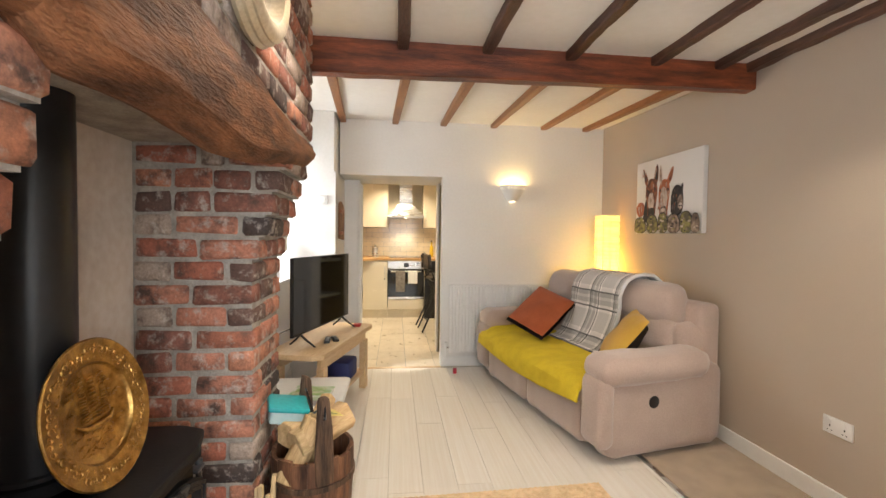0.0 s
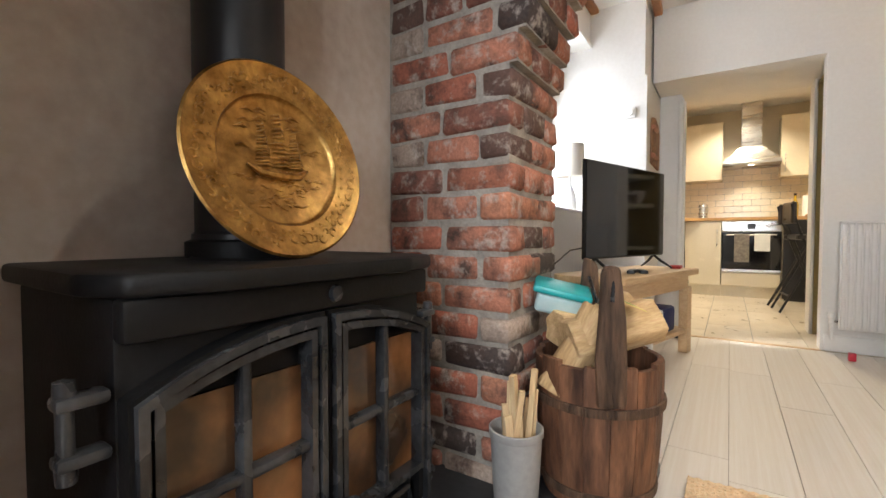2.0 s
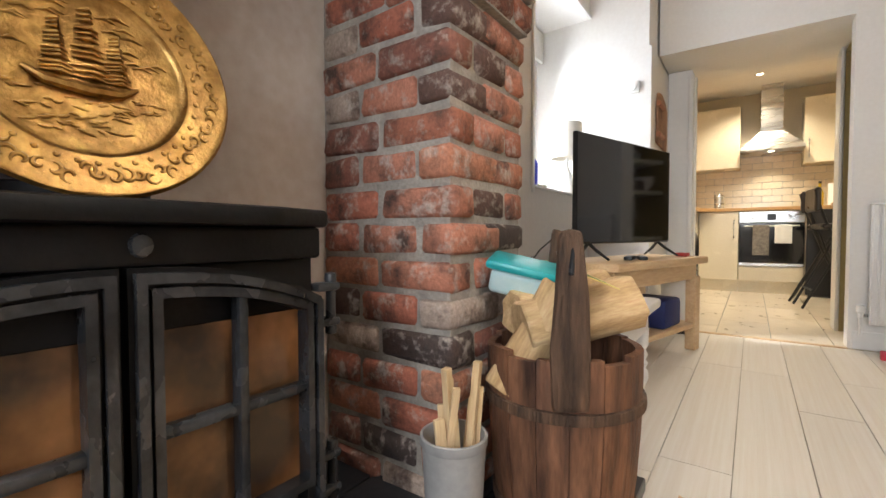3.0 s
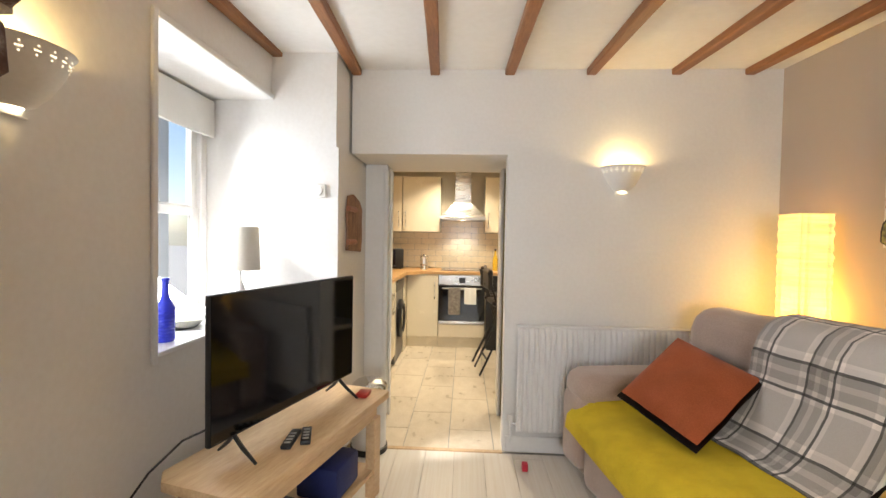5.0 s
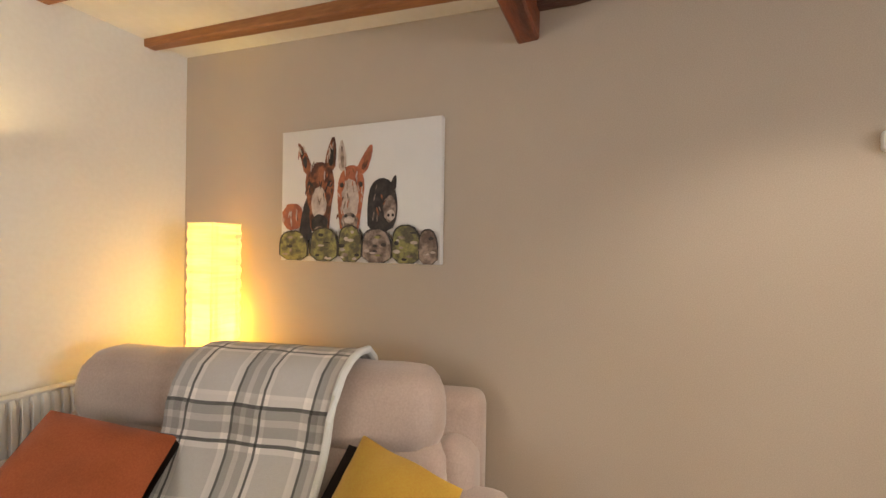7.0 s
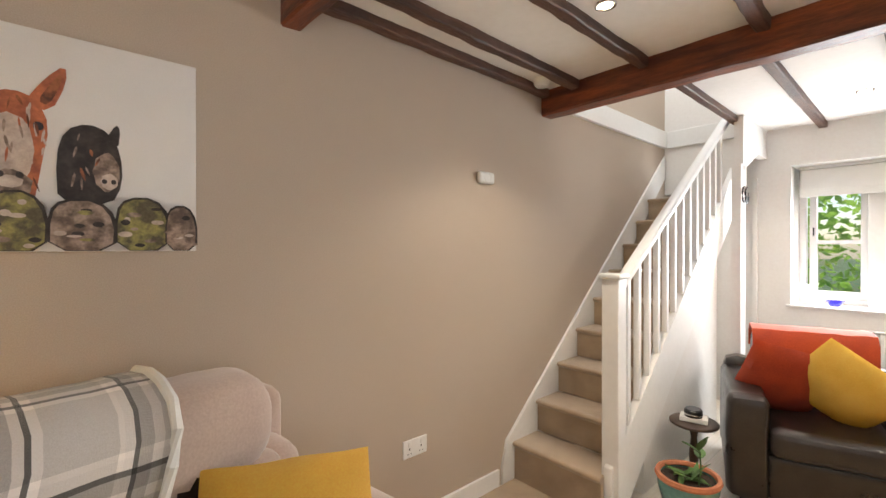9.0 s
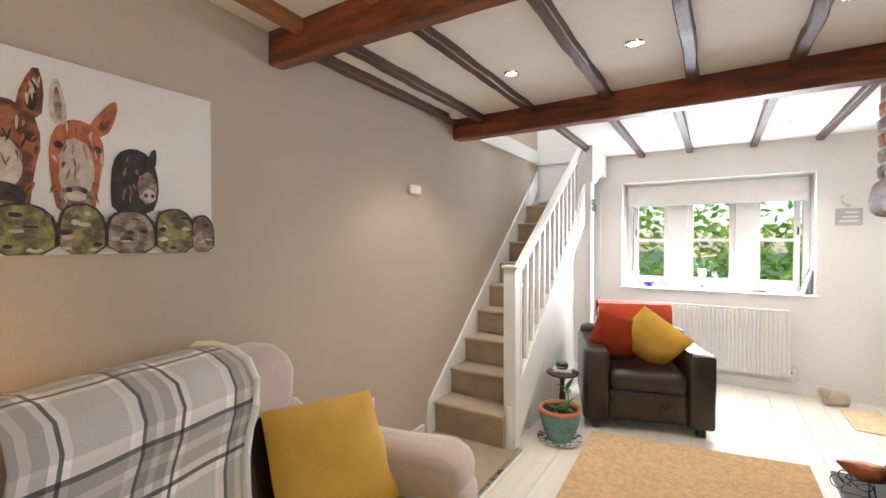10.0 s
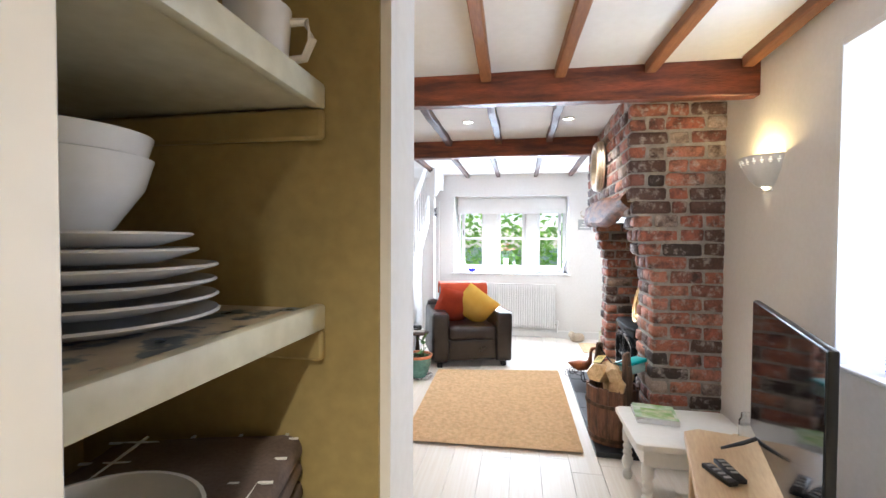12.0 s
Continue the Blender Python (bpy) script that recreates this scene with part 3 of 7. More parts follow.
def brick(x, y, z, lx, ly, lz=None):
    lz = lz or COURSE - GAP
    long, short = max(lx, ly), min(lx, ly)
    kind = min(brick_kinds, key=lambda q: abs(q - long))
    ob = new("brick", brick_rnd.choice(brick_kinds[kind]))
    ob.parent = chimney
    j = brick_rnd.uniform
    flat = lx >= ly
    m = pose(x + j(-0.004, 0.004), y + j(-0.004, 0.004), z + lz / 2 + j(-0.003, 0.003), j(-0.7, 0.7), j(-0.7, 0.7), j(-0.9, 0.9) + (0 if flat else 90))
    ob.matrix_basis = m @ Matrix.Diagonal((long / kind, short / 0.093, lz / 0.0716, 1))


def run(a0, a1, shift):
    """Cuts a length into bricks; the first one is shortened by the bond's shift."""
    out, a, first = [], a0, True
    while a < a1 - 0.02:
        w = LEN * shift if first and shift < 1 else LEN
        if a1 - a - w < 0.06:
            w = a1 - a
        if w > LEN * 1.2:
            w = w / 2
        out.append((a + w / 2, w - GAP))
        a += w
        first = False
    return out


def face_x(z):
    """The front of the breast, stepped out course by course below the lintel."""
    return 0.565 + 0.025 * max(0, min(6, math.floor((z - 1.10) / COURSE)))


def pier(y0, y1, z0, z1, south, north, k0=0):
    n = int(round((z1 - z0) / COURSE))
    for k in range(n):
        z = z0 + k * COURSE
        xf = face_x(z)
        odd = (k + k0) % 2
        c = (WID, LEN) if odd else (LEN, WID)
        for yc, sgn in ((y0, 1), (y1, -1)):
            brick(xf - c[0] / 2, yc + sgn * c[1] / 2, z, c[0] - GAP, c[1] - GAP)
        for a, w in run(y0 + c[1], y1 - c[1], 1):
            if w > 0.02:
                brick(xf - WID / 2, a, z, WID - GAP, w)
        for a, w in run(XB if south else XB, xf - c[0], 0.6 if odd else 1):
            if south:
                brick(a, y0 + WID / 2, z, w, WID - GAP)
            if north:
                brick(a, y1 - WID / 2, z, w, WID - GAP)
        box(XB, y0 + 0.017, z - 0.006, xf - 0.018, y1 - 0.017, z + COURSE - 0.006, bm=cores)


pier(Y2, Y3, 0.0, 19 * COURSE, True, True)
pier(Y0, Y1, 0.0, 18 * COURSE, False, True, 1)
# the wall above the lintel
z = 19 * COURSE
k = 0
while z < 2.455:
    xf, odd = 0.715, k % 2
    h = min(COURSE, 2.475 - z)
    c = (WID, LEN) if odd else (LEN, WID)
    brick(xf - c[0] / 2, Y3 - c[1] / 2, z, c[0] - GAP, c[1] - GAP, h - GAP)
    for a, w in run(Y0, Y3 - c[1], 0.5 if odd else 1):
        brick(xf - WID / 2, a, z, WID - GAP, w, h - GAP)
    for a, w in run(XB, xf - c[0], 0.6 if odd else 1):
        brick(a, Y3 - WID / 2, z, w, WID - GAP, h - GAP)
    z += h
    k += 1
box(XB, Y0, 19 * COURSE - 0.006, 0.698, Y3 - 0.017, ZC, bm=cores)
me = chimney.data
cores.to_mesh(me)
cores.free()

# hewn timber lintel
b = bmesh.new()
n, rings = 26, []
for i in range(n + 1):
    t = i / n
    y = 0.45 + t * 1.68
    zb = 1.525 + 0.10 * t + 0.02 * math.sin(t * 9) + (0.03 * max(0, t - 0.85) / 0.15)
    zt = 1.785 + 0.02 * math.sin(t * 5)
    if t < 0.14:
        zb += 0.05
    ring = [(0.640, zb + 0.004), (0.67, zb - 0.006), (0.705, zb + 0.008), (0.735, zb + 0.035), (0.743, (zb + zt) / 2), (0.730, zt - 0.025), (0.70, zt), (0.640, zt)]
    ring = [Vector((x, y, q)) for x, q in ring]
    rings.append([b.verts.new(p + 0.010 * noise.noise_vector(p * 5) + 0.006 * noise.noise_vector(p * 19)) for p in ring])
for r, s in zip(rings, rings[1:]):
    for q in range(8):
        b.faces.new((r[q], r[(q + 1) % 8], s[(q + 1) % 8], s[q]))
b.faces.new(rings[0])
b.faces.new(rings[-1][::-1])
setting("lintel", b, lintel_wood, "rough hewn timber lintel over the fireplace", "beam")

# hearth
hearth = setting("hearth", box(XB, Y0 + 0.01, -0.01, 0.895, 2.255, 0.012), grout_pale, "black slate hearth with pale joints", "hearth")
for i, (hx0, hx1) in enumerate(((XB, 0.30), (0.30, 0.60), (0.60, 0.90))):
    for hy0, hy1 in ((Y0 + 0.01, 0.73), (0.73, 1.11), (1.11, 1.49), (1.49, 1.87), (1.87, 2.26)):
        part("slate", box(hx0 + 0.003, hy0 + 0.003, 0.0, hx1 - 0.003, hy1 - 0.003, 0.035, 0.003), slate, hearth)

# ---- stairs ----
RISE, GO, SY, LIFT = 0.199, 0.231, 1.235, 0.04  # the first riser is taller by LIFT
SX0, SX1 = 2.717, XE - 0.02
stairs = thing("staircase", pose(0, 0, 0), "white painted staircase with beige carpeted steps", "staircase")
for i in range(12):
    y, z = SY - i * GO, (i + 1) * RISE + LIFT
    if y - GO < -1.05:
        break
    b = prism([(y, z - RISE - (LIFT if i == 0 else 0)), (y, z - 0.035), (y + 0.018, z - 0.022), (y + 0.018, z - 0.006), (y, z), (y - GO, z), (y - GO, z - RISE - (LIFT if i == 0 else 0))], SX0, SX1, "x", bev=0.006, seg=2)
    part("step", b, carpet, stairs, "beige carpeted step")


def along(y, up):
    """Height of the pitch line over y, raised by up."""
    return (SY - y) / GO * RISE + RISE + LIFT + up


b = prism([(SY + 0.10, 0.0), (SY + 0.10, 0.12), (SY + 0.06, along(SY, 0.02)), (-0.99, along(-0.99, 0.11)), (-0.99, along(-0.99, -0.1)), (SY - 0.08, 0.0)], SX1, XE, "x", bev=0.003)
part("wall_string", b, white_gloss, stairs, "white gloss wall string")
b = prism([(SY - 0.02, 0.0), (SY - 0.02, along(SY, 0.05)), (-0.84, along(-0.84, 0.03)), (-0.84, along(-0.84, -0.30)), (SY - 0.15, 0.0)], SX0 - 0.045, SX0, "x", bev=0.004)
part("outer_string", b, white_gloss, stairs, "white gloss outer string")
newel = part("newel_post", box(SX0 - 0.07, SY - 0.12, 0, SX0 + 0.02, SY - 0.035, 1.245, 0.004), white_gloss, stairs)
part("cap", box(SX0 - 0.083, SY - 0.133, 1.245, SX0 + 0.033, SY - 0.022, 1.272, 0.01, 2), white_gloss, newel)
rail_z = lambda y: 1.175 + (1.10 - y) * 0.685
b = prism([(1.11, rail_z(1.11)), (-0.70, rail_z(-0.70)), (-0.70, rail_z(-0.70) + 0.055), (1.11, rail_z(1.11) + 0.055)], SX0 - 0.055, SX0 + 0.008, "x", bev=0.012, seg=2)
part("handrail", b, white_gloss, stairs, "white gloss handrail")
for i in range(13):
    y = SY - 0.22 - i * 0.125
    part("baluster", box(SX0 - 0.040, y - 0.016, along(y, 0.03), SX0 - 0.008, y + 0.016, rail_z(y) + 0.01, 0.003), white_gloss, stairs)
setting("stair_trim", box(XE - 0.03, -1.0, 2.335, XE, 0.74, 2.49, 0.004), white_gloss, "white gloss trim along the landing edge", "trim")
setting("stair_end_wall", box(LX, -1.06, 1.9, XE, -1.02, 4.4), white_wall, "white stairwell end wall", "wall")
setting("stair_end_trim", box(LX, -1.02, 2.335, XE - 0.03, -1.00, 2.49, 0.003), white_gloss, "white gloss trim of the landing", "trim")
# partition under the flight, with the sloping doorway to the entrance
b = prism([(0.80, 0.0), (0.80, along(0.80, -0.30)), (-0.45, along(-0.45, -0.30)), (-0.45, 0.0)], SX0 - 0.02, SX0 + 0.04, "x")
setting("understair_panel", b, white_wall, "white panel under the stair flight", "wall")
b = prism([(-0.56, 1.98), (-0.56, ZC), (YS, ZC), (YS, 2.16), (-0.98, 2.16)], 2.555, 2.615, "x")
box(2.555, -0.62, 0, 2.615, -0.50, 2.03, bm=b)
setting("entrance_wall", b, white_wall, "white wall round the sloping entrance opening", "wall")
setting("door_1", box(2.96, -1.2, 0, 3.0, -0.62, 1.70, 0.004), white_gloss, "white painted boarded door under the stairs", "door")
setting("lobby_side", box(2.615, YS + 0.0, 0, 2.645, YS + 0.04, 2.0), white_wall, "white wall of the entrance lobby", "wall")

# ---- windows ----
def window_south():
    w = tagged(setting("window_1", box(WX0, YS - 0.40, WZ0, WX0 + 0.05, YS - 0.32, WZ1, 0.004), white_gloss), "white wooden three-light cottage window", "window")
    lights = ((WX0 + 0.07, WX0 + 0.44), (1.33, 1.76), (1.95, WX1 - 0.07))
    part("window_frame", box(WX1 - 0.05, YS - 0.40, WZ0, WX1, YS - 0.32, WZ1, 0.004), white_gloss, w)
    part("window_frame", box(WX0, YS - 0.40, WZ1 - 0.06, WX1, YS - 0.32, WZ1, 0.004), white_gloss, w)
    part("window_frame", box(WX0, YS - 0.40, WZ0, WX1, YS - 0.32, WZ0 + 0.05, 0.004), white_gloss, w)
    for x0, x1 in ((lights[0][1], lights[1][0]), (lights[1][1], lights[2][0])):
        part("mullion", box(x0, YS - 0.42, WZ0, x1, YS - 0.22, WZ1, 0.012, 2), white_satin, w, "broad white painted mullion")
    for x0, x1 in lights:
        for a, c in ((x0, x0 + 0.05), (x1 - 0.05, x1)):
            part("stile", box(a, YS - 0.385, WZ0 + 0.05, c, YS - 0.335, WZ1 - 0.06, 0.004), white_gloss, w)
        for a, c in ((WZ0 + 0.05, WZ0 + 0.11), (1.43, 1.465), (WZ1 - 0.11, WZ1 - 0.06)):
            part("rail", box(x0, YS - 0.383, a, x1, YS - 0.337, c, 0.004), white_gloss, w)
        for a, c in ((WZ0 + 0.1, 1.435), (1.46, WZ1 - 0.1)):
            p = part("pane", box(x0 + 0.04, YS - 0.364, a, x1 - 0.04, YS - 0.358, c), clear_glass, w)
            p.visible_shadow = False
    for x in (lights[0][0] + 0.02, lights[2][1] - 0.03):
        part("latch", tube([(x, YS - 0.335, 1.57), (x, YS - 0.31, 1.57), (x, YS - 0.31, 1.50)], 0.006), black_plastic, w, "black window latch")
    setting("window_sill_1", box(WX0 - 0.03, YS - 0.33, WZ0 - 0.012, WX1 + 0.03, YS + 0.02, WZ0 + 0.006, 0.004), white_gloss, "white painted window sill", "window sill")


window_south()


def window_west():
    x = -0.32
    w = tagged(setting("window_2", box(x, V0, VZ0, x + 0.06, V0 + 0.06, VZ1, 0.004), white_gloss), "white sash window in a deep reveal", "window")
    part("window_frame", box(x, V1 - 0.06, VZ0, x + 0.06, V1, VZ1, 0.004), white_gloss, w)
    part("window_frame", box(x, V0 + 0.06, VZ1 - 0.06, x + 0.06, V1 - 0.06, VZ1, 0.004), white_gloss, w)
    part("window_frame", box(x, V0 + 0.06, VZ0, x + 0.06, V1 - 0.06, VZ0 + 0.06, 0.004), white_gloss, w)
    for i, (z0, z1) in enumerate(((VZ0 + 0.06, 1.56), (1.52, VZ1 - 0.06))):
        d = x + 0.005 - i * 0.012
        for y0, y1 in ((V0 + 0.06, V0 + 0.11), (V1 - 0.11, V1 - 0.06)):
            part("stile", box(d, y0, z0, d + 0.04, y1, z1, 0.003), white_gloss, w)
        for a, c in ((z0, z0 + 0.05), (z1 - 0.05, z1)):
            part("rail", box(d, V0 + 0.11, a, d + 0.038, V1 - 0.11, c, 0.003), white_gloss, w)
        p = part("pane", box(d + 0.016, V0 + 0.105, z0 + 0.045, d + 0.021, V1 - 0.115, z1 - 0.045), clear_glass, w)
        p.visible_shadow = False
    b = box(XW, V0 - 0.026, VZ0 - 0.025, XW + 0.014, V0 + 0.002, VZ1 + 0.028, 0.003)
    box(XW, V0 + 0.002, VZ1, XW + 0.014, V1 - 0.001, VZ1 + 0.028, 0.003, bm=b)
    setting("trim_window", b, white_gloss, "white moulded trim round the deep window", "trim")
    setting("window_sill_2", box(-0.27, V0 + 0.002, VZ0 - 0.001, XW + 0.012, V1 - 0.002, VZ0 + 0.017, 0.004), white_gloss, "white painted window sill", "window sill")


window_west()

# outside
setting("ground", box(-60, -80, -0.5, 60, YS - 0.5, -0.3), mat("lawn", (0.09, 0.15, 0.04), (0.05, 0.09, 0.025), rough=0.9, scale=3, fine=80, var=0.3), "green garden lawn", "ground")


# ---- living room things ----
def half_pillow(w, h, t, side, seed=0.0, n=14):
    b = pillow(w, h, t, n=n, seed=seed)
    for f in [f for f in b.faces if f.calc_center_median().y * side < -0.0001]:
        b.faces.remove(f)
    bmesh.ops.solidify(b, geom=b.faces[:], thickness=0.004)
    return b


def cushion(m, front, back, label, seed, w=0.43, h=0.43, t=0.17, slip=(0, 0)):
    c = thing("cushion", m, label, "cushion", "scatter cushions")
    part("front_cover", half_pillow(w, h, t * 0.72, 1, seed), front, c)
    part("back_cover", half_pillow(w * 1.05, h * 1.05, t * 1.2, -1, seed), back, c, m=pose(slip[0], -0.004, slip[1]))
    return c


def facing(c, normal, up):
    """A pose at c whose y axis is the normal and whose z axis leans towards up."""
    y = Vector(normal).normalized()
    z = (Vector(up) - y * Vector(up).dot(y)).normalized()
    return Matrix.Translation(c) @ Matrix((y.cross(z), y, z)).transposed().to_4x4()


def soft(x0, y0, z0, x1, y1, z1, r, amount=0.010, seed=0.0, cuts=5):
    b = bmesh.new()
    bmesh.ops.create_cube(b, size=1)
    bmesh.ops.subdivide_edges(b, edges=b.edges[:], cuts=cuts, use_grid_fill=True)
    h = Vector(((x1 - x0) / 2, (y1 - y0) / 2, (z1 - z0) / 2))
    c = Vector(((x0 + x1) / 2, (y0 + y1) / 2, (z0 + z1) / 2))
    r = min(r, min(abs(v) for v in h) * 0.98)
    for v in b.verts:
        p = Vector((v.co.x * 2 * abs(h.x), v.co.y * 2 * abs(h.y), v.co.z * 2 * abs(h.z)))
        inner = Vector([max(-(abs(e) - r), min(abs(e) - r, q)) for q, e in zip(p, h)])
        d = p - inner
        if d.length > 1e-6:
            p = inner + d.normalized() * min(r, d.length if d.length < r else r)
        bulge = Vector([q / abs(e) for q, e in zip(p, h)])
        p = p * (1 + 0.02 * (1 - min(1, bulge.length / 1.7)))
        v.co = c + p + amount * noise.noise_vector((c + p) * 5 + Vector((seed, seed, seed)))
    bmesh.ops.subdivide_edges(b, edges=b.edges[:], cuts=1, use_grid_fill=True, smooth=0.6)
    return b


SOFA = pose(2.335, 2.435, 0, 0, 0, 101.5) @ Matrix.Diagonal((0.95, 1.06, 1.075, 1))
SL = 1.98
sofa = thing("sofa", SOFA, "beige suede two-seat recliner sofa against a taupe wall", "sofa")
part("base", box(0.06, -0.10, 0.03, SL - 0.06, -0.84, 0.34, 0.03, 2), suede, sofa)
for s, (a, c) in enumerate(((0.0, 0.21), (SL - 0.21, SL))):
    part("arm", soft(a + 0.012, -0.01, 0.03, c - 0.012, -0.86, 0.52, 0.07, 0.006, s), suede, sofa)
    part("arm_pad", soft(a - 0.03, 0.035, 0.44, c + 0.03, -0.74, 0.61, 0.085, 0.012, 5 + s), suede, sofa)
    part("foot_pad", soft(a + 0.0, 0.05, 0.10, c, -0.06, 0.50, 0.05, 0.008, 9 + s), suede, sofa)
    part("wing", soft(a + 0.11 - 0.19 * s, -0.62, 0.35, c + 0.08 - 0.14 * s, -0.92, 0.74, 0.10, 0.012, 11 + s), suede, sofa)
for s, (a, c) in enumerate(((0.21, SL / 2), (SL / 2, SL - 0.21))):
    part("footrest_panel", soft(a + 0.005, 0.02, 0.05, c - 0.005, -0.10, 0.34, 0.045, 0.006, 20 + s), suede, sofa)
    part("seat", soft(a, 0.03, 0.27, c, -0.66, 0.405, 0.07, 0.010, 24 + s), suede, sofa)
    b = soft(a, -0.52, 0.36, c, -0.74, 0.76, 0.09, 0.012, 28 + s)
    bmesh.ops.rotate(b, cent=(0, -0.6, 0.42), matrix=Matrix.Rotation(radians(10), 3, "X"), verts=b.verts)
    part("lumbar_cushion", b, suede, sofa)
    b = soft(a + 0.05 * (s == 0) - 0.02, -0.57, 0.67, c + 0.03, -0.86, 0.97, 0.13, 0.016, 33 + s, 7)
    part("headrest", b, suede, sofa)
part("back_shell", box(0.10, -0.76, 0.10, SL - 0.10, -0.92, 0.86, 0.05, 3), suede, sofa)
b = lathe([(0, 0), (0.034, 0.001), (0.036, 0.006), (0.028, 0.009), (0, 0.007)], 20, pose(0.012, -0.32, 0.34, 0, -90, 0))
part("recliner_handle", b, black_plastic, sofa, "black oval recliner handle")

# plaid throw over the back
rows, uvs = [], []
path = [(-0.40, 0.440), (-0.45, 0.452), (-0.49, 0.50), (-0.525, 0.60), (-0.545, 0.68), (-0.545, 0.76), (-0.535, 0.83), (-0.545, 0.90), (-0.58, 0.955), (-0.64, 0.985), (-0.71, 0.995), (-0.79, 0.985), (-0.855, 0.94), (-0.89, 0.86), (-0.935, 0.78), (-0.94, 0.70)]
run_len, prev = 0.0, path[0]
for i, (py, pz) in enumerate(path):
    run_len += math.hypot(py - prev[0], pz - prev[1])
    prev = (py, pz)
    row, uvr = [], []
    for j in range(25):
        u = j / 24
        x = 0.575 + u * 0.64 + max(0.0, 0.55 - run_len) / 0.55 * (0.12 + 0.03 * u)
        w = noise.noise(Vector((x * 4, run_len * 4, 3))) * 0.016 + 0.006 * math.sin(u * 16 + run_len * 4)
        row.append((x, py + 0.018 + max(0, w), pz + 0.012 + abs(w) * 0.5))
        uvr.append((u * 0.74 + 0.05, run_len))
    rows.append(row)
    uvs.append(uvr)
th = thing("throw_blanket", SOFA, "grey and white plaid fleece throw over the sofa back", "blanket")
part("plaid_face", sheet(rows, 0.010, uvs), plaid, th)
edge = [Vector(r[0]) + Vector((-0.008, 0, 0)) for r in rows]
part("fleece_edge", tube(edge, 0.014, 8), linen, th, "cream fleece edge")

# mustard throw over the seats
rows = []
path = [(0.075, 0.285), (0.082, 0.33), (0.070, 0.385), (0.03, 0.418), (-0.06, 0.430), (-0.18, 0.432), (-0.30, 0.432), (-0.42, 0.436), (-0.50, 0.455)]
for i, (py, pz) in enumerate(path):
    row = []
    for j in range(41):
        x = 0.20 + j / 40 * (SL - 0.36)
        k = noise.noise(Vector((x * 3, i * 0.4, 7)))
        drop = 0.05 * math.sin(j / 40 * math.pi * 1.0) if i < 2 else 0
        edge_up = 0.05 * max(0, (j - 34) / 6) ** 2 if i > 3 else 0
        row.append((x, py + 0.010 * k, pz + 0.010 * k + (0.04 - drop if i < 1 else 0) + edge_up))
    rows.append(row)
ty = thing("seat_throw", SOFA, "mustard yellow waffle throw spread over the sofa seat", "blanket")
part("cloth", sheet(rows, 0.010), throw_yellow, ty)
part("hem", tube([Vector(p) for p in rows[0]], 0.009, 8), throw_yellow, ty, "folded mustard hem")
part("hem", tube([Vector(r[0]) for r in rows], 0.008, 8), throw_yellow, ty, "folded mustard hem")
part("hem", tube([Vector(r[-1]) for r in rows], 0.008, 8), throw_yellow, ty, "folded mustard hem")
cushion(pose(2.40, 3.80, 0.705, 130.2, 13.3, -63.0), rust_cloth, brown_cloth, "rust orange cushion with a dark brown back", 1.0, slip=(0.008, 0.022))
cushion(facing((2.65, 2.86, 0.675), (-0.75, 0.25, 0.61), (0.42, -0.173, 0.891)), ochre_cloth, brown_cloth, "ochre velvet cushion with a dark brown back", 2.0, slip=(0.035, -0.025), w=0.425, h=0.40)

# armchair
ARM = pose(1.478, 0.31, 0, 0, 0, 18.0) @ Matrix.Diagonal((0.965, 0.965, 1.06, 1))
chair = thing("armchair", ARM, "dark brown leather armchair at the edge of the rug", "armchair")
AW = 0.94
for s, (a, c) in enumerate(((0, 0.19), (AW - 0.19, AW))):
    part("arm", soft(a, 0, 0.06, c, -0.86, 0.575, 0.035, 0.005, 40 + s, 7), leather, chair)
part("front_panel", soft(0.185, -0.025, 0.08, AW - 0.185, -0.16, 0.30, 0.02, 0.004, 45), leather, chair)
part("base", box(0.15, -0.1, 0.08, AW - 0.15, -0.84, 0.30, 0.02), leather, chair)
part("seat_cushion", soft(0.185, 0.0, 0.285, AW - 0.185, -0.66, 0.435, 0.05, 0.010, 46, 7), leather, chair)
b = soft(0.17, -0.60, 0.40, AW - 0.17, -0.86, 0.82, 0.07, 0.008, 47, 7)
part("backrest", b, leather, chair)
part("back_frame", soft(0.02, -0.76, 0.06, AW - 0.02, -0.90, 0.62, 0.03, 0.004, 48), leather, chair)
for x in (0.06, AW - 0.12):
    for y in (-0.05, -0.82):
        part("foot", box(x, y, 0, x + 0.06, y - 0.06, 0.07, 0.004), black_plastic, chair)
rows = []
for i, (py, pz) in enumerate(((-0.575, 0.50), (-0.583, 0.60), (-0.588, 0.70), (-0.595, 0.79), (-0.63, 0.838), (-0.72, 0.85), (-0.82, 0.845), (-0.875, 0.80), (-0.885, 0.70))):
    rows.append([(0.165 + j / 16 * (AW - 0.33), py + 0.006 * noise.noise(Vector((j * 0.5, i, 1))), pz + 0.005 * noise.noise(Vector((j * 0.4, i, 5)))) for j in range(17)])
tr = thing("chair_throw", ARM, "rust red throw folded over the leather chair back", "blanket")
part("cloth", sheet(rows, 0.012), red_cloth, tr)
cushion(ARM @ pose(0.655, -0.37, 0.61, 26, 14, 180 + 10), red_cloth, red_cloth, "rust red cushion on the leather armchair", 3.0, 0.40, 0.40)
cushion(ARM @ pose(0.385, -0.29, 0.625, 30, 36, 180 - 8), yellow_cloth, yellow_cloth, "lemon yellow cushion on the leather armchair", 4.0, 0.40, 0.40)


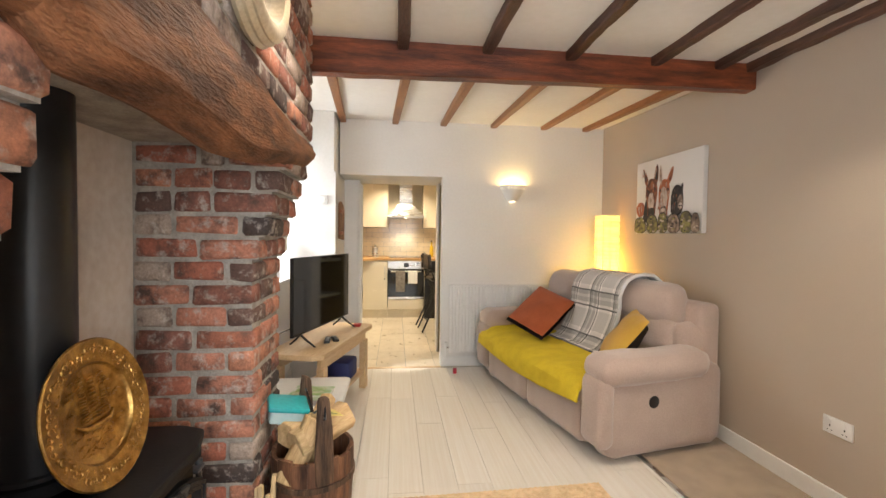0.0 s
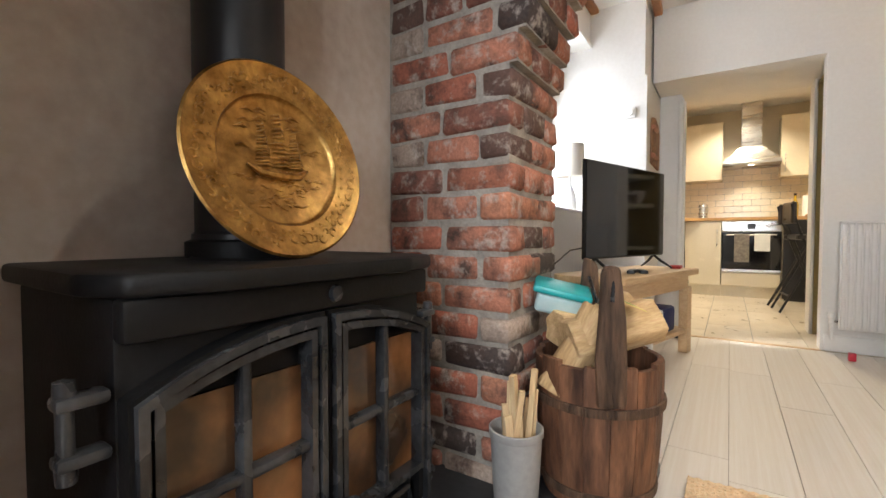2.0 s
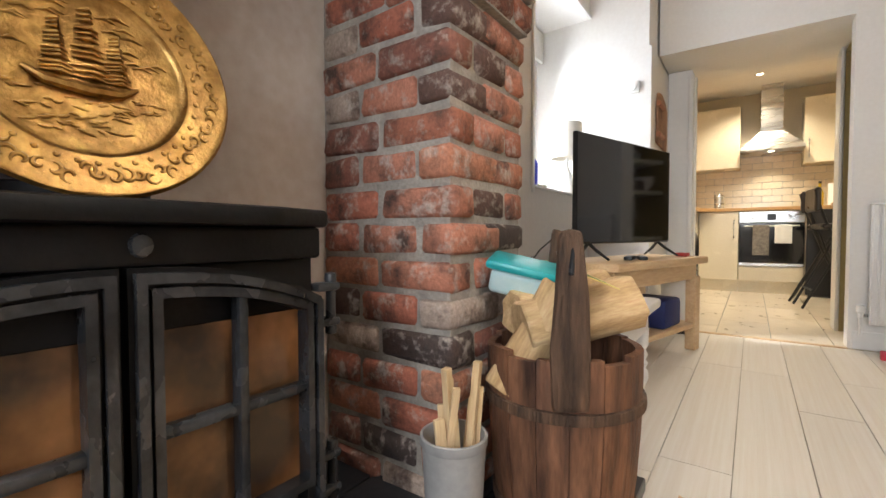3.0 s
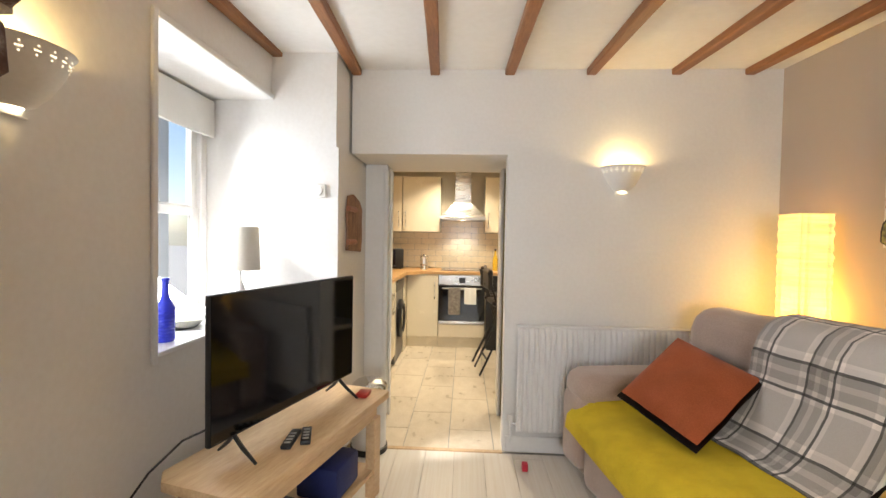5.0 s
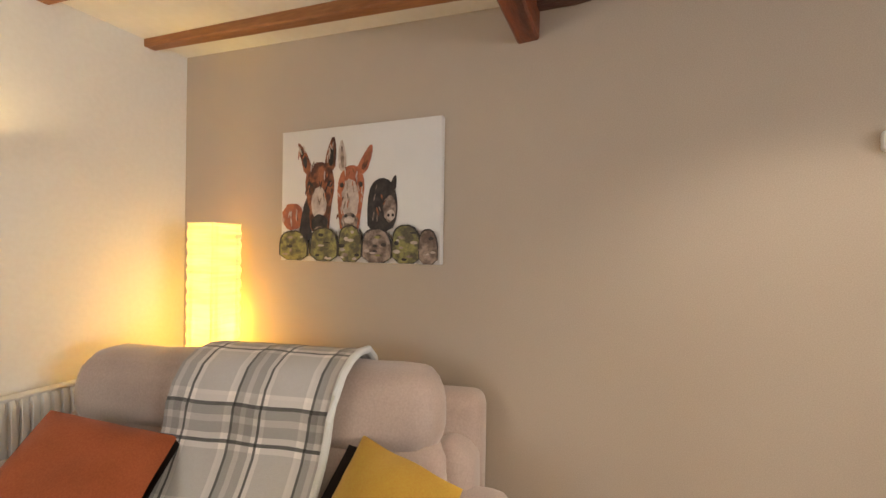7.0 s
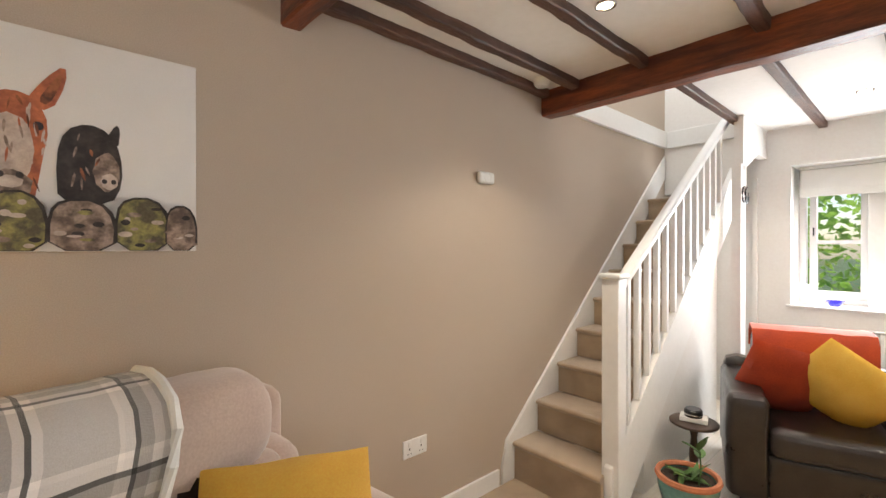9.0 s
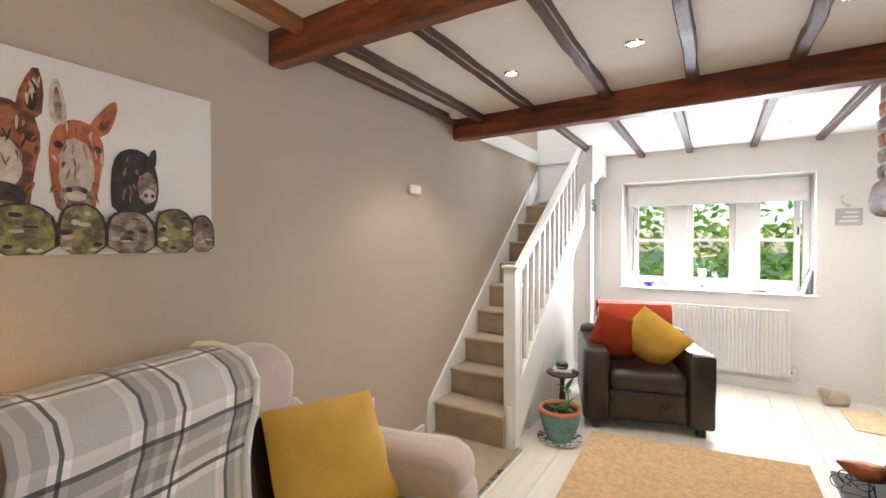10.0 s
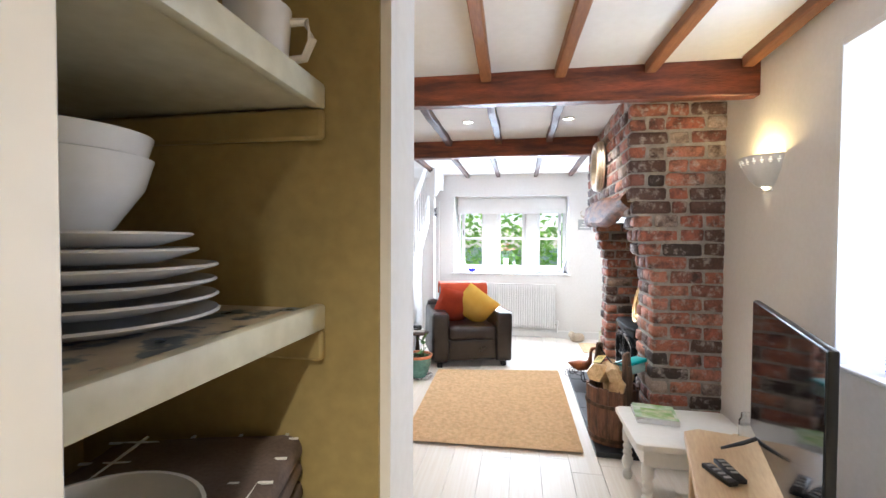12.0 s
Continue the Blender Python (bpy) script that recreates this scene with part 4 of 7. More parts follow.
# stove
STOVE = pose(0.178, 1.238, 0.035) @ Matrix.Diagonal((1.12, 0.985, 1.135, 1))
stove = thing("wood_stove", STOVE, "black cast iron wood burning stove on a slate hearth", "stove")
part("body", box(-0.08, -0.302, 0.05, 0.262, 0.302, 0.575, 0.008, 2), cast_iron, stove)
part("top_plate", prism([(-0.06, -0.326), (0.22, -0.326), (0.285, -0.295), (0.315, -0.19), (0.315, 0.20), (0.285, 0.318), (0.22, 0.350), (-0.06, 0.350)], 0.575, 0.602, "z", bev=0.008, seg=2), cast_iron, stove)
part("hob_ring", lathe([(0.0, 0.602), (0.10, 0.602), (0.105, 0.606), (0.11, 0.602)], 28, pose(0.1, 0.0, 0)), cast_iron, stove)
part("canopy", box(0.255, -0.30, 0.528, 0.285, 0.30, 0.575, 0.006, 2), cast_iron, stove)
part("boss", lathe([(0, 0), (0.014, 0.001), (0.012, 0.008), (0, 0.012)], 14, pose(0.285, 0.02, 0.552, 0, 90, 0)), iron_edge, stove)
part("plinth", box(-0.10, -0.27, 0.0, 0.27, 0.27, 0.055, 0.006), cast_iron, stove)
part("ash_lip", prism([(0.25, 0.015), (0.36, 0.0), (0.36, 0.018), (0.25, 0.05)], -0.25, 0.25, "y", bev=0.003), cast_iron, stove)


def arch(y0, y1, z0, z1, rise, out, n=10):
    """An outline with an arched top that is higher towards the stove's middle (out: -1 left leaf, 1 right leaf)."""
    pts = [(y0, z0), (y1, z0)]
    for i in range(n + 1):
        t = i / n
        y = y1 + (y0 - y1) * t
        d = abs(y) / 0.30
        pts.append((y, z1 - rise * d ** 2.4))
    return pts


def ring_frame(y0, y1, z0, z1, rise, w, d0, d1):
    """A door frame: the band between an arched outline and the same one set in by w."""
    o, i = arch(y0, y1, z0, z1, rise, 1), arch(y0 + w, y1 - w, z0 + w, z1 - w, rise, 1)
    b = bmesh.new()
    rings = []
    for d in (d0, d1):
        rings.append(([b.verts.new((d, *p)) for p in o], [b.verts.new((d, *p)) for p in i]))
    n = len(o)
    for k in range(n):
        j = (k + 1) % n
        (o0, i0), (o1, i1) = rings
        b.faces.new((o1[k], o1[j], i1[j], i1[k]))
        b.faces.new((o0[k], i0[k], i0[j], o0[j]))
        b.faces.new((o0[k], o0[j], o1[j], o1[k]))
        b.faces.new((i0[k], i1[k], i1[j], i0[j]))
    bmesh.ops.recalc_face_normals(b, faces=b.faces)
    return b


for s, (y0, y1) in enumerate(((-0.298, -0.004), (0.004, 0.298))):
    door = part("stove_door", ring_frame(y0, y1, 0.075, 0.528, 0.060, 0.034, 0.262, 0.288), cast_iron, stove)
    part("bead", ring_frame(y0 + 0.006, y1 - 0.006, 0.081, 0.522, 0.060, 0.012, 0.286, 0.299), iron_edge, door, "worn raised iron bead")
    part("inner_bead", ring_frame(y0 + 0.024, y1 - 0.024, 0.185, 0.505, 0.055, 0.012, 0.270, 0.296), iron_edge, door, "worn raised iron bead")
    part("door_glass", box(0.264, y0 + 0.028, 0.185, 0.270, y1 - 0.028, 0.452), stove_glass, door, "soot-browned stove glass")
    part("lower_panel", box(0.262, y0 + 0.04, 0.11, 0.274, y1 - 0.04, 0.185, 0.004), cast_iron, door)
    part("panel_rib", tube([(0.276, y0 + 0.05, 0.125), (0.279, y0 + 0.06, 0.155), (0.279, y1 - 0.06, 0.155), (0.276, y1 - 0.05, 0.125)], 0.006, 6), iron_edge, door)
    ym = (y0 + y1) / 2
    part("mullion", box(0.268, ym - 0.008, 0.185, 0.292, ym + 0.008, 0.49, 0.005, 2), iron_edge, door)
    part("crossbar", box(0.268, y0 + 0.03, 0.328, 0.290, y1 - 0.03, 0.343, 0.005, 2), iron_edge, door)
    for z in (0.17, 0.45):
        yy = y0 - 0.008 if s == 0 else y1 + 0.008
        out = -1 if s == 0 else 1
        b = box(0.245, min(yy, yy + out * 0.052), z + 0.022, 0.272, max(yy, yy + out * 0.052), z + 0.036, 0.005, 2)
        box(0.245, min(yy, yy + out * 0.052), z - 0.036, 0.272, max(yy, yy + out * 0.052), z - 0.022, 0.005, 2, bm=b)
        lathe([(0, -0.05), (0.010, -0.05), (0.011, -0.04), (0.009, -0.02), (0.009, 0.02), (0.011, 0.04), (0.010, 0.05), (0, 0.053)], 12, pose(0.258, yy + out * 0.040, z), bm=b)
        part("hinge", b, iron_edge, door, "worn two-lug iron hinge")
knob = part("door_knob", lathe([(0, 0), (0.012, 0), (0.012, 0.02), (0.030, 0.028), (0.034, 0.038), (0.030, 0.046), (0.016, 0.044), (0, 0.048)], 24, pose(0.285, 0.012, 0.215, 0, 90, 0)), iron_edge, stove, "worn round iron door knob")
for y in (-0.12, 0.12):
    part("air_vent", lathe([(0, 0), (0.022, 0), (0.022, 0.008), (0.010, 0.012), (0, 0.012)], 18, pose(0.272, y, 0.145, 0, 90, 0)), cast_iron, stove)
flue = thing("flue_pipe", pose(0.215, 1.262, 0.714) @ Matrix.Diagonal((0.90, 0.90, 1, 1)), "matt black enamelled stove flue pipe", "flue")
part("pipe", lathe([(0, 0), (0.105, 0), (0.105, 0.05), (0.098, 0.055), (0.098, 1.76), (0, 1.76)], 36), black_enamel, flue)
part("collar", lathe([(0.106, 0.0), (0.118, 0.0), (0.118, 0.035), (0.106, 0.04)], 36), cast_iron, flue)
setting("fireplace_plate", box(XB, Y1, 2.30, 0.60, Y2, 2.32), render_coat, "rendered closure plate above the stove", "wall")

# brass charger, leaning on the flue
pl = thing("brass_plate", pose(0.410, 1.243, 0.719) @ pose(0, 0, 0, 0, 0, -1) @ pose(0, 0, 0, 0, -12, 0) @ pose(0, 0, 0.185, 0, 90, 0) @ Matrix.Scale(0.985, 4), "embossed round brass charger plate standing on the stove", "plate")
prof = [(0, -0.004), (0.118, -0.004), (0.124, 0.0), (0.127, 0.008), (0.132, 0.010), (0.178, 0.013), (0.184, 0.017), (0.188, 0.014), (0.186, 0.009), (0.132, 0.005), (0.120, -0.009), (0, -0.009)]
part("disc", lathe(prof, 64), brass, pl)
b = bmesh.new()
rnd = random.Random(3)
for i in range(64):
    a = 2 * math.pi * i / 64
    r0, turn, flip = 0.156 + rnd.uniform(-0.010, 0.010), rnd.uniform(0, 6.28), rnd.choice((-1, 1))
    size = rnd.uniform(0.007, 0.012)
    pts = []
    for k in range(10):
        q = turn + flip * k * 0.55
        s_ = size * (1 - k * 0.075)
        pts.append((r0 * math.cos(a) + s_ * math.cos(q), r0 * math.sin(a) + s_ * math.sin(q), 0.0118))
    tube(pts, [0.0012 + 0.0022 * math.sin(math.pi * k / 9) for k in range(10)], 6, bm=b)
for i in range(40):
    a = 2 * math.pi * i / 40
    lathe([(0.004, 0), (0.003, 0.002), (0, 0.003)], 8, Matrix.Translation((0.138 * math.cos(a), 0.138 * math.sin(a), 0.0105)), bm=b)
part("scrolled_rim", b, brass, pl, "embossed scrolling leaf rim")


def emboss(lines):
    b = bmesh.new()
    for pts, rad in lines:
        tube(pts, rad, 6, bm=b)
    return b


ripples = []
for i in range(60):
    up = rnd.uniform(-0.095, -0.022)
    r = math.sqrt(max(0, 0.108 ** 2 - up ** 2))
    side = rnd.uniform(-r, r) * 0.95
    ln = rnd.uniform(0.008, 0.022)
    ripples.append(([(-up + 0.002 * math.sin(q + i), side + ln * (q - 1.5) / 3, -0.0035) for q in range(4)], [0.0006, 0.0022, 0.0022, 0.0006]))
clouds = []
for i in range(26):
    up = rnd.uniform(0.01, 0.095)
    r = math.sqrt(max(0, 0.108 ** 2 - up ** 2))
    side = rnd.choice((-1, 1)) * rnd.uniform(0.35, 0.95) * r
    clouds.append(([(-up, side - 0.012, -0.004), (-up - 0.004, side, -0.002), (-up, side + 0.014, -0.004)], [0.001, 0.003, 0.001]))
for one in clouds + ripples:
    part("embossed_ridge", emboss([one]), brass, pl)
for i, (mx, hh, wd) in enumerate(((-0.032, 0.085, 0.036), (0.004, 0.115, 0.046), (0.036, 0.080, 0.034))):
    sail = []
    for k in range(4):
        up = -0.016 + k * hh / 4
        ww = wd * (1 - 0.2 * k)
        for e in range(3):
            sail.append(([(-up - 0.004 - e * hh * 0.07, mx - ww / 2, -0.003), (-up - 0.006 - e * hh * 0.07, mx + 0.004, 0.0015), (-up - 0.004 - e * hh * 0.07, mx + ww / 2, -0.003)], [0.001, 0.0035, 0.001]))
    for one in sail:
        part("embossed_sail", emboss([one]), brass, pl)
b = tube([(0.012, -0.066, -0.003), (0.026, -0.045, 0.001), (0.030, 0.0, 0.002), (0.028, 0.035, 0.001), (0.012, 0.060, -0.003)], [0.003, 0.007, 0.009, 0.008, 0.003], 8)
part("embossed_hull", b, brass, pl, "embossed ship hull")

# bucket of logs
BK = pose(0.755, 2.025, 0.035, 0, 0, 25) @ Matrix.Diagonal((1.09, 1.09, 1.12, 1))
bucket = thing("log_bucket", BK, "old coopered wooden bucket of logs on the hearth", "bucket")
n = 16
for i in range(n):
    a0, a1 = 2 * math.pi * i / n + 0.004, 2 * math.pi * (i + 1) / n - 0.004
    b = bmesh.new()
    ringz = ((0.0, 0.138), (0.10, 0.150), (0.20, 0.157), (0.30, 0.160), (0.345 + 0.006 * math.sin(i * 2.3), 0.160))
    vo, vi = [], []
    for z, r in ringz:
        for lst, rr in ((vo, r), (vi, r - 0.016)):
            lst.append([b.verts.new((rr * math.cos(a) * (1 + 0.008 * math.sin(i * 5)), rr * math.sin(a) * (1 + 0.008 * math.sin(i * 5)), z)) for a in (a0, (a0 + a1) / 2, a1)])
    for k in range(len(ringz) - 1):
        for q in range(2):
            b.faces.new((vo[k][q], vo[k][q + 1], vo[k + 1][q + 1], vo[k + 1][q]))
            b.faces.new((vi[k][q + 1], vi[k][q], vi[k + 1][q], vi[k + 1][q + 1]))
        for q in (0, 2):
            b.faces.new((vo[k][q], vo[k + 1][q], vi[k + 1][q], vi[k][q]))
    for k in (0, -1):
        for q in range(2):
            b.faces.new((vo[k][q], vo[k][q + 1], vi[k][q + 1], vi[k][q]))
    part("stave", b, bucket_wood, bucket)
part("bottom_board", lathe([(0, 0.012), (0.134, 0.012), (0.134, 0.03), (0, 0.03)], 28), bucket_wood, bucket)
for z, r in ((0.245, 0.162), (0.035, 0.1445)):
    part("hoop", lathe([(r - 0.003, z - 0.011), (r + 0.004, z - 0.010), (r + 0.005, z), (r + 0.004, z + 0.010), (r - 0.003, z + 0.011)], 40), bark, bucket, "dark wooden hoop")
for s in (-1, 1):
    b = box(-0.035, -0.014, 0.26, 0.035, 0.014, 0.56, 0.010, 2)
    wobble(b, 0.012, 9, s * 3.0, 2)
    for v in b.verts:
        k = max(0, (v.co.z - 0.40) / 0.13)
        v.co.x *= 1 - 0.35 * k
        v.co.z += 0.02 * math.cos(v.co.x * 40) * k
    bmesh.ops.transform(b, matrix=pose(0, s * 0.168, 0, 3 * s, 0, 0), verts=b.verts)
    part("handle_stave", b, bark, bucket, "split weathered handle stave")
part("handle_hook", tube([(0, -0.16, 0.50), (0.004, -0.15, 0.545), (0.0, -0.13, 0.555), (-0.004, -0.12, 0.53), (0, 0.0, 0.47), (0, 0.13, 0.53), (0, 0.165, 0.50)], 0.005, 8), iron_edge, bucket, "bent iron wire handle")


def log(m, r, ln, seed):
    b = bmesh.new()
    pts = [(-r, 0), (-r * 0.2, r * 0.95), (r * 0.6, r * 0.8), (r, 0.1 * r), (r * 0.5, -r * 0.75), (-r * 0.6, -r * 0.7)]
    prism(pts, -ln / 2, ln / 2, "x", bm=b, bev=0.004)
    wobble(b, 0.008, 14, seed, 1)
    t = thing("log", m, "split pale firewood log in the bucket", "log", "logs in the bucket")
    part("split_wood", b, firewood, t)


log(BK @ pose(0.03, -0.02, 0.405, 5, -12, 20), 0.062, 0.25, 1)
log(BK @ pose(-0.02, 0.07, 0.385, 20, 8, 35), 0.055, 0.22, 2)
log(BK @ pose(0.045, 0.055, 0.44, 60, -4, 62), 0.045, 0.21, 3)
log(BK @ pose(-0.06, -0.06, 0.36, 0, -60, 10), 0.05, 0.24, 4)
log(BK @ pose(0.0, 0.0, 0.26, 0, 70, 60), 0.055, 0.25, 5)
TB = pose(0.625, 2.06, 0.535, 8, 12, 20) @ Matrix.Scale(1.12, 4)
tub = thing("plastic_tub", TB, "teal lidded plastic food tub resting on the logs", "box")
b = bmesh.new()
prism([(-0.065, -0.05), (0.065, -0.05), (0.065, 0.05), (-0.065, 0.05)], -0.01, 0.045, "z", bm=b, bev=0.012, seg=3)
part("body", b, teal_pale, tub)
part("lid", box(-0.078, -0.062, 0.045, 0.078, 0.062, 0.066, 0.008, 2), teal_plastic, tub, "teal lid")
tg = thing("card_tag", BK @ pose(0.05, -0.07, 0.487, 12, 20, 30), "yellow printed card tag on the logs", "tag")
part("card", box(-0.045, -0.03, 0, 0.045, 0.03, 0.002), mat("yellow_card", (0.75, 0.62, 0.20), rough=0.6, var=0.1), tg)
for i in range(3):
    part("print", box(-0.03, -0.018 + i * 0.014, 0.002, 0.02 - 0.01 * i, -0.012 + i * 0.014, 0.0026), leaf, tg, "green printed bar")

# kindling pot
KP = pose(0.605, 1.79, 0.035) @ Matrix.Diagonal((1.12, 1.12, 1.2, 1))
kp = thing("kindling_pot", KP, "grey plastic pot of kindling sticks on the hearth", "pot")
part("pot", lathe([(0, 0.004), (0.048, 0.004), (0.050, 0.0), (0.052, 0.012), (0.061, 0.165), (0.057, 0.165), (0.047, 0.012), (0, 0.012)], 36), grey_plastic, kp)
part("rim", lathe([(0.057, 0.163), (0.062, 0.164), (0.0645, 0.168), (0.0645, 0.181), (0.062, 0.183), (0.059, 0.182), (0.057, 0.163)], 36), grey_plastic, kp)
rnd = random.Random(8)
for i in range(11):
    a, r = i * 2.4, 0.012 + 0.028 * rnd.random()
    ln = rnd.uniform(0.19, 0.30)
    st = thing("kindling_stick", KP @ pose(r * math.cos(a), r * math.sin(a), 0.014, rnd.uniform(-8, 8), rnd.uniform(-8, 8), rnd.uniform(0, 90)), "pale split softwood kindling stick", "stick", "kindling")
    w, d = rnd.uniform(0.006, 0.010), rnd.uniform(0.004, 0.008)
    part("stick", box(-w, -d, 0, w, d, ln, 0.001), kindling, st)

# TV unit and television
TU = pose(0.625, 2.985, 0, 0, 0, -15.0) @ Matrix.Diagonal((1.0, 0.915, 1.135, 1))
tu = thing("tv_unit", TU, "solid pine television bench with a lower shelf", "tv stand")
part("top", prism([(0, 0.06), (0.0, 1.18), (-0.02, 1.20), (-0.40, 1.20), (-0.42, 1.18), (-0.42, 0.06), (-0.36, 0.0), (-0.06, 0.0)], 0.445, 0.480, "z", bev=0.006, seg=2), pine, tu)
for x in (-0.075, -0.395):
    for y in (0.10, 1.04):
        part("leg", box(x, y, 0, x + 0.055, y + 0.075, 0.38, 0.004), pine, tu)
for x in (-0.07, -0.375):
    part("apron", box(x, 0.10, 0.365, x + 0.03, 1.11, 0.446, 0.004), pine, tu)
part("shelf", box(-0.39, 0.12, 0.115, -0.03, 1.10, 0.140, 0.004), pine, tu)
TVL = 0.955
TV = pose(0.412, 3.145, 0.5455, 0, 0, -17.0) @ Matrix.Diagonal((1, 1, 0.965, 1))
tv = thing("television", TV, "flat black television on two splayed feet", "television")
part("case", box(-0.028, 0, 0.085, -0.004, TVL, 0.662, 0.006, 2), black_plastic, tv)
part("back_box", box(-0.06, 0.12, 0.12, -0.026, TVL - 0.12, 0.42, 0.012, 2), black_plastic, tv)
part("screen", box(-0.005, 0.006, 0.095, -0.0015, TVL - 0.006, 0.656), tv_screen, tv)
for y in (0.12, TVL - 0.12):
    b = tube([(-0.015, y, 0.09), (0.04, y - 0.01, 0.05), (0.115, y - 0.02, 0.006)], [0.009, 0.009, 0.006], 8)
    tube([(-0.015, y, 0.09), (-0.05, y + 0.01, 0.05), (-0.10, y + 0.01, 0.006)], [0.009, 0.009, 0.006], 8, bm=b)
    part("foot", b, black_plastic, tv)


def small_box(name, m, sx, sy, sz, material, label, category, bev=0.004):
    t = thing(name, m, label, category)
    part("body", box(-sx / 2, -sy / 2, 0, sx / 2, sy / 2, sz, bev, 2), material, t)
    return t


for dx, dy, rz, ln in ((-0.13, 0.44, 20, 0.17), (-0.09, 0.49, 32, 0.15)):
    r = small_box("remote_control", TU @ pose(dx, dy, 0.481, 0, 0, rz), 0.042, ln, 0.016, black_plastic, "black remote control on the pine bench", "remote")
    for k in range(4):
        part("button_row", box(-0.013, -ln / 2 + 0.02 + k * 0.03, 0.016, 0.013, -ln / 2 + 0.034 + k * 0.03, 0.0185, 0.001), grey_plastic, r)
small_box("playing_cards", TU @ pose(-0.10, 1.06, 0.481, 0, 0, 10), 0.06, 0.09, 0.018, mat("red_card", (0.5, 0.03, 0.02), rough=0.4), "small red card box on the pine bench", "box", 0.002)
blue_case = mat("navy_fabric", (0.012, 0.022, 0.12), rough=0.6, fine=150, bump=0.3)
small_box("navy_case", TU @ pose(-0.16, 0.80, 0.141, 0, 0, 4), 0.22, 0.26, 0.14, blue_case, "navy blue zipped case on the bench shelf", "case", 0.02)
small_box("set_top_box", TU @ pose(-0.19, 0.47, 0.141, 0, 0, -3), 0.20, 0.24, 0.045, black_plastic, "black set-top box on the bench shelf", "set-top box", 0.008)
small_box("router", TU @ pose(-0.21, 0.22, 0.141, 0, 0, 12), 0.16, 0.12, 0.09, black_plastic, "black router on the bench shelf", "router", 0.01)
cb = thing("cable", pose(0, 0, 0), "thin black television power cable hanging by the bench", "cable")
part("lead", tube([(0.42, 3.22, 0.70), (0.34, 3.10, 0.68), (0.27, 3.03, 0.60), (0.215, 2.985, 0.50), (0.20, 2.975, 0.2), (0.19, 3.0, 0.012)], 0.004, 6), black_plastic, cb)

# low white coffee table with turned legs
CT = pose(0.22, 2.43, 0) @ Matrix.Diagonal((1.04, 0.735, 1.12, 1))
ct = thing("coffee_table", CT, "white painted low coffee table with turned legs", "table")
part("tabletop", prism([(0.02, 0), (0.55, 0), (0.58, 0.03), (0.58, 0.68), (0.55, 0.71), (0.02, 0.71), (0, 0.69), (0, 0.02)], 0.345, 0.375, "z", bev=0.007, seg=2), white_satin, ct)
part("apron", box(0.04, 0.05, 0.26, 0.54, 0.66, 0.346, 0.003), white_satin, ct)
prof = [(0, 0), (0.018, 0), (0.026, 0.015), (0.027, 0.035), (0.017, 0.055), (0.020, 0.065), (0.031, 0.09), (0.031, 0.11), (0.020, 0.13), (0.028, 0.145), (0.020, 0.16), (0.028, 0.178), (0.019, 0.195), (0.030, 0.21), (0.030, 0.27), (0, 0.27)]
for x in (0.065, 0.515):
    for y in (0.075, 0.635):
        part("leg", lathe(prof, 20, pose(x, y, 0)), white_satin, ct)
cover = mat("magazine_cover", (0.72, 0.74, 0.70), (0.20, 0.42, 0.10), rough=0.3, scale=9, fine=30, var=0.2, bump=0)
for i, (rz, mt, th_) in enumerate(((-4, china, 0.022), (-8, cover, 0.008))):
    bk = thing("magazine", CT @ pose(0.40, 0.20, 0.376 + i * 0.0225, 0, 0, rz), "glossy magazine lying on the white table", "magazine", "magazines")
    part("pages", box(-0.105, -0.145, 0, 0.105, 0.145, th_ - 0.002, 0.001), china, bk)
    part("cover", box(-0.107, -0.148, th_ - 0.002, 0.107, 0.148, th_ - 0.001), mt, bk)
part("cover_picture", box(-0.09, -0.05, 0.007, 0.07, 0.12, 0.0076), mat("cover_print", (0.20, 0.40, 0.08), (0.65, 0.62, 0.45), rough=0.3, scale=14, var=0.3, bump=0), bk, "green printed picture")
jb = small_box("wooden_coaster", CT @ pose(0.055, 0.585, 0.376, 0, 0, -20), 0.13, 0.13, 0.025, pine, "square wooden candle stand", "stand")
cj = thing("candle_jar", CT @ pose(0.055, 0.585, 0.402), "clear glass jar candle with a pale label", "candle")
part("jar", lathe([(0, 0), (0.040, 0), (0.044, 0.006), (0.044, 0.085), (0.036, 0.098), (0.036, 0.115), (0.033, 0.115), (0.033, 0.098), (0.041, 0.084), (0.041, 0.008), (0, 0.008)], 28), vase_glass, cj)
part("wax", lathe([(0, 0.009), (0.039, 0.009), (0.039, 0.055), (0, 0.055)], 24), linen, cj)
part("jar_label", lathe([(0.0446, 0.025), (0.0446, 0.065)], 24), china, cj, "pale printed label")

# rug and carpet patch
RUG = pose(0, 0, 0)
rug = thing("rug", RUG, "natural woven jute rug on pale boards", "rug")
b = bmesh.new()
ny, nx = 44, 30
corners = ((0.99, 0.43), (2.27, 0.645), (2.215, 2.295), (0.975, 2.245))
def rugpt(u, v):
    a = Vector(corners[0]).lerp(Vector(corners[1]), u)
    c = Vector(corners[3]).lerp(Vector(corners[2]), u)
    p = a.lerp(c, v)
    return p
vv = []
for j in range(ny + 1):
    row = []
    for i in range(nx + 1):
        p = rugpt(i / nx, j / ny)
        e = 0.006 * noise.noise(Vector((p.x * 9, p.y * 9, 0))) if i in (0, nx) or j in (0, ny) else 0
        row.append(b.verts.new((p.x + e, p.y + e, 0.016 + 0.002 * noise.noise(Vector((p.x * 5, p.y * 5, 2))))))
    vv.append(row)
